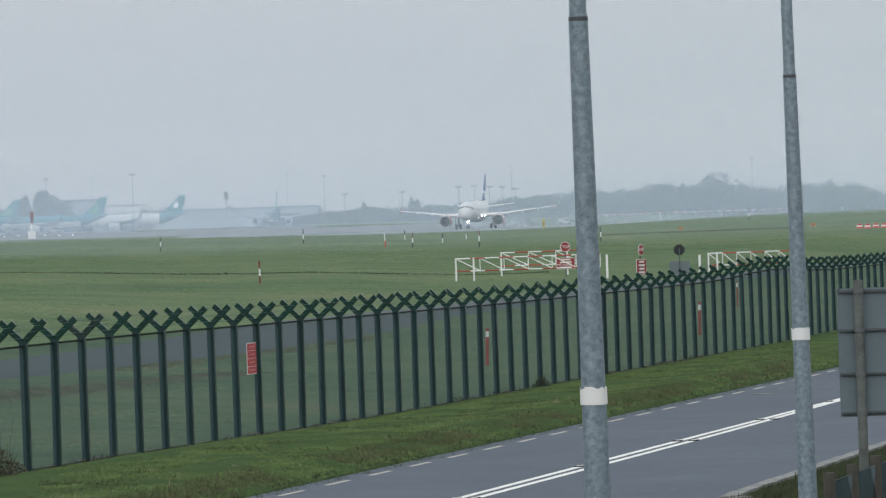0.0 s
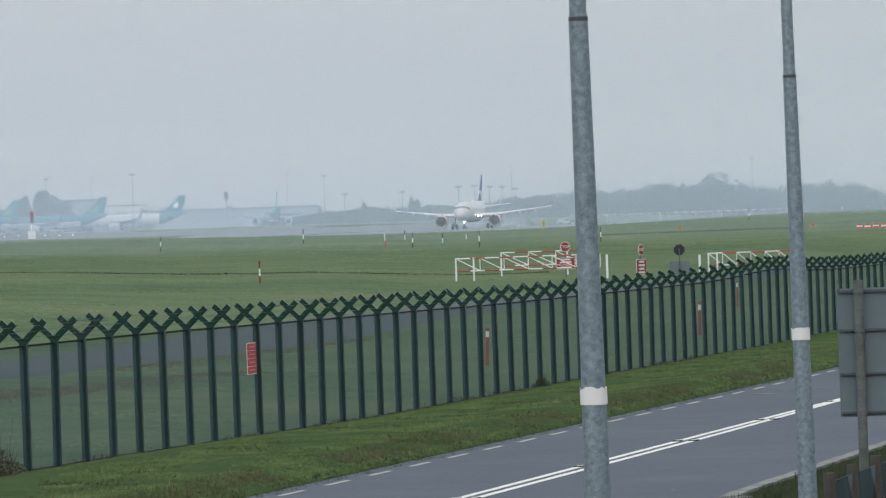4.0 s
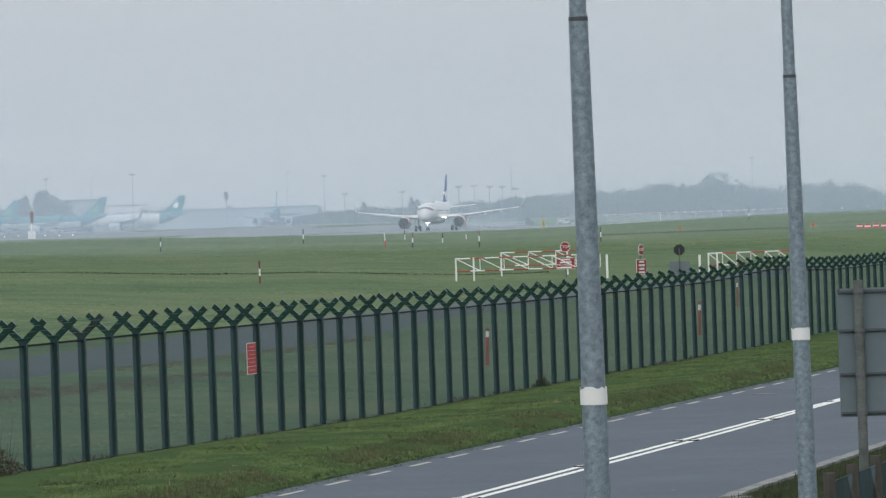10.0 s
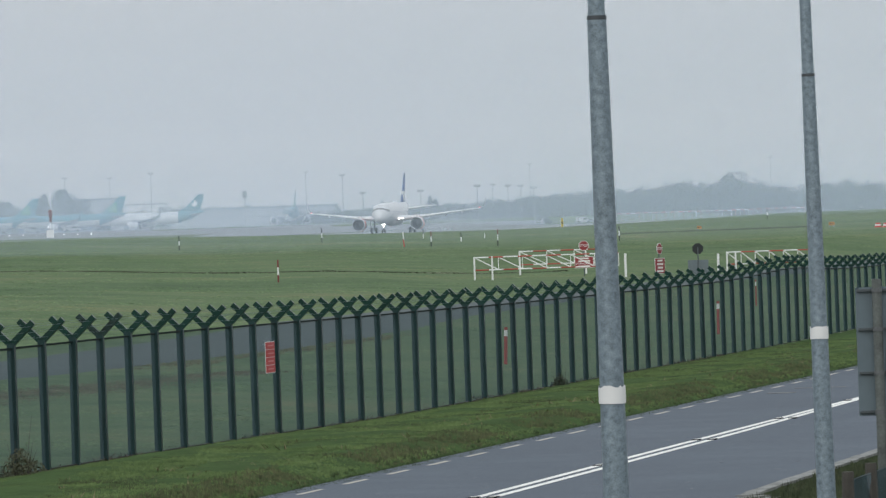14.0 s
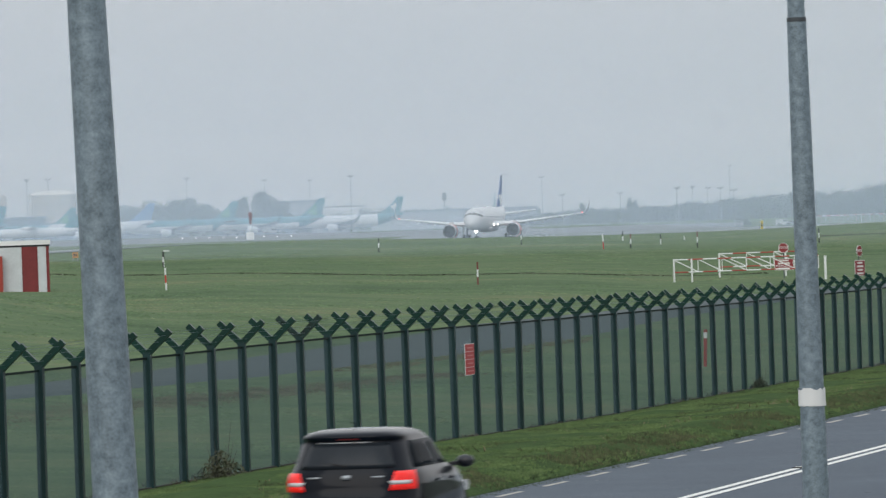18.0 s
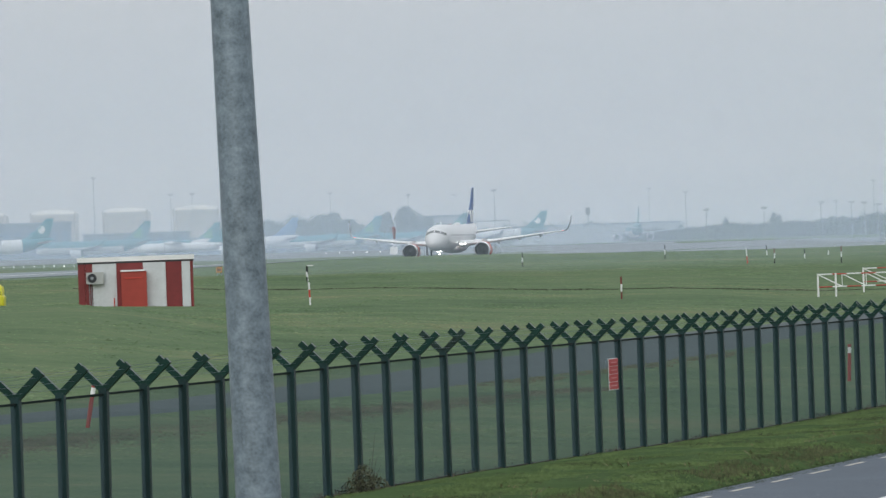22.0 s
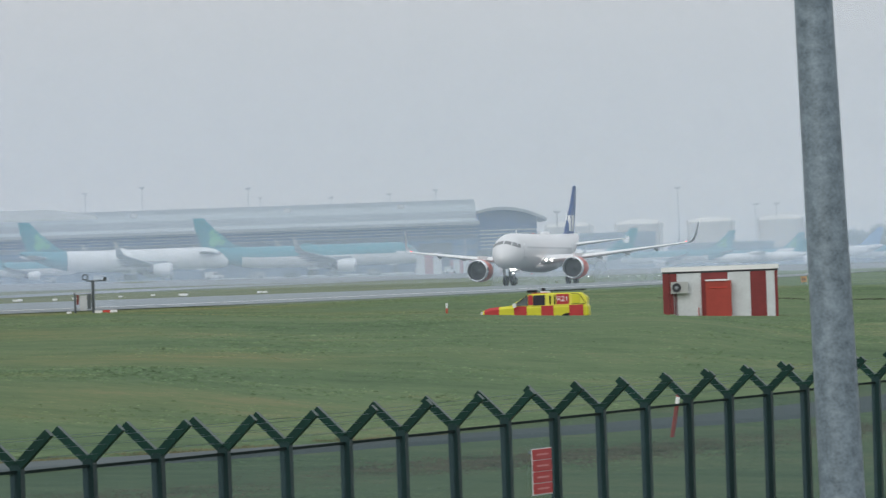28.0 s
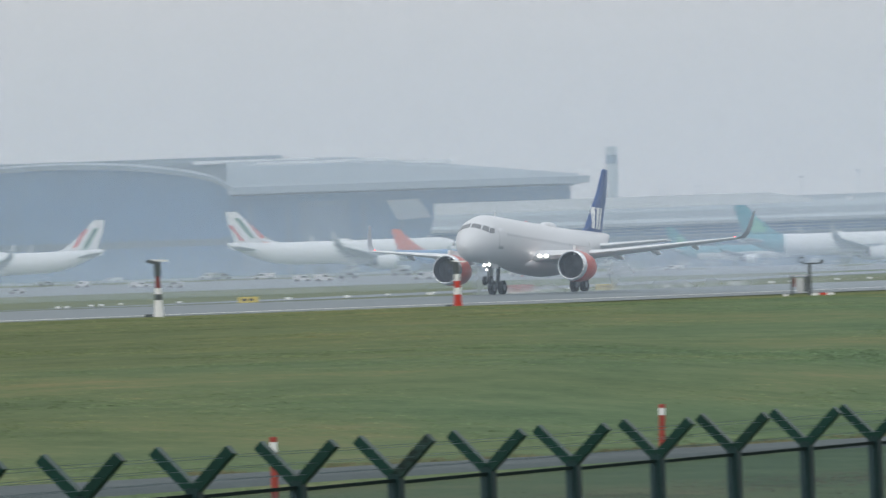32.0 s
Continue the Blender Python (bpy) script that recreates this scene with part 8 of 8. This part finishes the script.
# ---- mist: upright see-through sheets stand in for the distance haze, denser low down ----
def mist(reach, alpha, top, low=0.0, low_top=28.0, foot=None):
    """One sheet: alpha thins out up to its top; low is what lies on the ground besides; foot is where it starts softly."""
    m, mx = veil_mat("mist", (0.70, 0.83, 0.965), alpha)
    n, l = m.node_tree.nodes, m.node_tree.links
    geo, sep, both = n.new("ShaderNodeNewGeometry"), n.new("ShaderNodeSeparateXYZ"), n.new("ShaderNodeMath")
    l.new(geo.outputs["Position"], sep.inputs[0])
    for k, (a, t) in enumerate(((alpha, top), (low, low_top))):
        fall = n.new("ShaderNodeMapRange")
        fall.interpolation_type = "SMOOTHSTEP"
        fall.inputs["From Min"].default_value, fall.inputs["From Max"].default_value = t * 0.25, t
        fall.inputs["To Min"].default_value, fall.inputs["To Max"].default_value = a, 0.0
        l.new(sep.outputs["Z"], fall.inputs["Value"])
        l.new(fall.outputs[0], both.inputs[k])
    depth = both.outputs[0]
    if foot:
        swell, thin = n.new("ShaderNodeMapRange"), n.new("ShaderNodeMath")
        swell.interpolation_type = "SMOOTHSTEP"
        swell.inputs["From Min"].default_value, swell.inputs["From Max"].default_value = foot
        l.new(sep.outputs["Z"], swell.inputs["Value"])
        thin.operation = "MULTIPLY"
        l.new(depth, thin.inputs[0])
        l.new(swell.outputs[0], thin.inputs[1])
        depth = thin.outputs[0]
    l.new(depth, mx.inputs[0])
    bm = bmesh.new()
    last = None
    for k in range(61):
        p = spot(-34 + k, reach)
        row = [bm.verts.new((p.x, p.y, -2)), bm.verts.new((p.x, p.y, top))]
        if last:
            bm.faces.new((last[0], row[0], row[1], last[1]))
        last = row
    return tagged(link("mist", bm, m, True), "upright see-through sheet that stands in for the distance haze", "mist", kind="stuff")


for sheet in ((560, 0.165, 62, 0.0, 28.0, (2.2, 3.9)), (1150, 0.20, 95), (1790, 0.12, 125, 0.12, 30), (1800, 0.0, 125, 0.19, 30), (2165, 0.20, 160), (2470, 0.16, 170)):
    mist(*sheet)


# ---- spray and exhaust haze that trails behind the departing airliner ----
def spray_mat():
    m, mx = veil_mat("spray", (0.80, 0.87, 0.94), 0.1)
    n, l = m.node_tree.nodes, m.node_tree.links
    co, sep, cloud = n.new("ShaderNodeTexCoord"), n.new("ShaderNodeSeparateXYZ"), n.new("ShaderNodeTexNoise")
    cloud.inputs["Scale"].default_value, cloud.inputs["Detail"].default_value = 0.16, 5
    squeeze = n.new("ShaderNodeMapping")
    squeeze.inputs["Scale"].default_value = (0.22, 1.0, 1.4)
    l.new(co.outputs["Object"], squeeze.inputs["Vector"])
    l.new(squeeze.outputs[0], cloud.inputs["Vector"])
    l.new(co.outputs["Object"], sep.inputs[0])
    last = None
    for source, lo, hi, to_lo, to_hi in ((sep.outputs["X"], -75.0, -8.0, 0.0, 1.0), (sep.outputs["X"], -3.0, 0.0, 1.0, 0.0), (sep.outputs["Z"], 0.2, 5.6, 1.0, 0.0), (cloud.outputs["Fac"], 0.34, 0.66, 0.2, 0.6)):
        f = n.new("ShaderNodeMapRange")
        f.interpolation_type = "SMOOTHSTEP"
        for key, v in (("From Min", lo), ("From Max", hi), ("To Min", to_lo), ("To Max", to_hi)):
            f.inputs[key].default_value = v
        l.new(source, f.inputs["Value"])
        if last is None:
            last = f.outputs[0]
        else:
            k = n.new("ShaderNodeMath")
            k.operation = "MULTIPLY"
            l.new(last, k.inputs[0])
            l.new(f.outputs[0], k.inputs[1])
            last = k.outputs[0]
    l.new(last, mx.inputs[0])
    return m


spray = thing("spray_cloud", Matrix(), "thin pale spray and exhaust haze blown off the wet runway", "spray")
SPRAY = spray_mat()
for y in (6.2, -6.2):
    bm = bmesh.new()
    bm.faces.new([bm.verts.new(q) for q in ((0, 0, 0), (-78, 0, 0), (-78, 0, 6), (0, 0, 6))])
    part("spray_sheet", bm, SPRAY, spray).matrix_basis = Matrix.Translation((-11.5, y, 0.02))

# ---- birds crossing above the field ----
FEATHER = mat("dark_feather", (0.035, 0.036, 0.042), 0.7, vary=0.2, size=0.2)


def bird():
    b = thing("flying_bird", Matrix(), "small dark bird in flight above the airfield", "bird", "birds in flight")
    part("body", loft(bmesh.new(), [oval(x, 0, 0, 0.075 * k, 0.07 * k, 10) for x, k in ((0.20, 0.1), (0.14, 0.6), (0.04, 1.0), (-0.1, 0.8), (-0.2, 0.3))]), FEATHER, b, smooth=True)
    part("tail", prism(bmesh.new(), [(-0.18, -0.01), (-0.34, -0.012), (-0.34, 0.0), (-0.18, 0.012)], 0.11), FEATHER, b)
    for s in (-1, 1):
        rings = [[Vector((x - c * u, s * y, 0.012 * q)) for u, q in ((0, 0), (0.4, 1), (1, 0), (0.4, -1))] for x, y, c in ((0.10, 0.0, 0.20), (0.13, 0.16, 0.19), (0.04, 0.36, 0.10), (-0.02, 0.42, 0.02))]
        bm = loft(bmesh.new(), rings)
        bmesh.ops.recalc_face_normals(bm, faces=bm.faces[:])
        part("wing", bm, FEATHER, b, "spread dark wing")
    return b


birds = [bird() for _ in range(3)]


# ---- what moves ----
# seconds and metres rolled along the runway
JET_ROLL = [(0, -3.2), (1, -1.8), (2, -0.6), (3, -0.3), (4, 2.1), (5, 5.8), (6, 9.3), (7, 14.9), (8, 23.6), (9, 36.4), (10, 51.7), (11, 69.3), (12, 86.7), (13, 107.0), (14, 129.0), (15, 154.0), (16, 178.7), (17, 209.1), (18, 243.0), (19, 278.2), (20, 314.9), (21, 354.7), (22, 396.8), (23, 439.0), (24, 481.6), (25, 528.1), (26, 574.8), (27, 626.5), (28, 678.3), (29, 731.8), (30, 786.2), (31, 841.9), (32, 899.6)]
PITCH = ((0, 0.0), (25, 0.2), (28, 0.7), (30, 1.2), (31, 1.8), (32, 4.1))


def motions():
    # three birds cross from left to right with beating wings; seconds, bearing, rise
    lines = (((0, -62, 300), (28.4, -16.1, 124), (29.2, -12.47, 118), (29.5, -11.54, 117), (29.7, -10.86, 100), (30.0, -9.9, 30), (30.4, -8.6, -70), (32, -3.2, -110)),
             ((0, -66, 420), (29.0, -15.7, 222), (29.7, -13.15, 211), (30.2, -11.63, 181), (30.6, -10.2, 148), (31, -9.21, 104), (32, -6.0, 20)),
             ((0, -70, 480), (29.4, -16.3, 266), (30.2, -13.73, 248), (30.6, -12.29, 220), (31, -11.09, 187), (31.4, -9.7, 180), (32, -7.7, 166)))
    for b, line_rows in zip(birds, lines):
        rows = []
        for t, a, e in line_rows:
            p = spot(a, 210)
            rows.append((t, pose(p.x, p.y, 4.4 + e * 210 / 11961, 12, -8, 0)))
        walk(b, rows)
        for i, w in enumerate(q for q in b.children if q.name.startswith("wing")):
            up = 1 if i == 0 else -1
            walk(w, [(0, pose(0, 0, 0)), (28, pose(0, 0, 0))] + [(28.1 + 0.1 * k, pose(0, 0, 0, up * (30 if k % 2 else -25))) for k in range(39)] + [(32, pose(0, 0, 0))])
    rows = []
    for t, s in JET_ROLL:
        p = RUN_P + RUN_D * s
        k, u = find([q[0] for q in PITCH], t)
        up = PITCH[k][1] * (1 - u) + PITCH[k + 1][1] * u
        hinge = Matrix.Translation((-12.64, 0, 0)) @ Matrix.Rotation(radians(-up), 4, "Y") @ Matrix.Translation((12.64, 0, 0))
        rows.append((t, pose(p.x, p.y, ground(p.x, p.y) + 0.05, 0, 0, RUN_TURN) @ hinge))
    walk(jet, rows)
    walk(spray, [(t, pose(*(RUN_P + RUN_D * s).xy, ground(*(RUN_P + RUN_D * s).xy) + 0.05, 0, 0, RUN_TURN)) for t, s in JET_ROLL])
    # both cars keep to the far lane and drive away at a steady pace
    turn = heading(ROAD_DIR)
    for car, t0, y0, speed in ((blue_car, 11.0, 107.6, 28.3), (black_car, 18.5, 106.9, 21.7)):
        rows = []
        for t in (0, 4, 8, 10, 11, 12, 13, 14, 16, 18, 19, 20, 22, 26, 32):
            y = y0 + speed * 0.985 * (t - t0)
            rows.append((t, pose(road_x(y) - 2.12, y, ground(road_x(y), y) + 0.036, 0, 0, turn)))
        walk(car, rows)


motions()
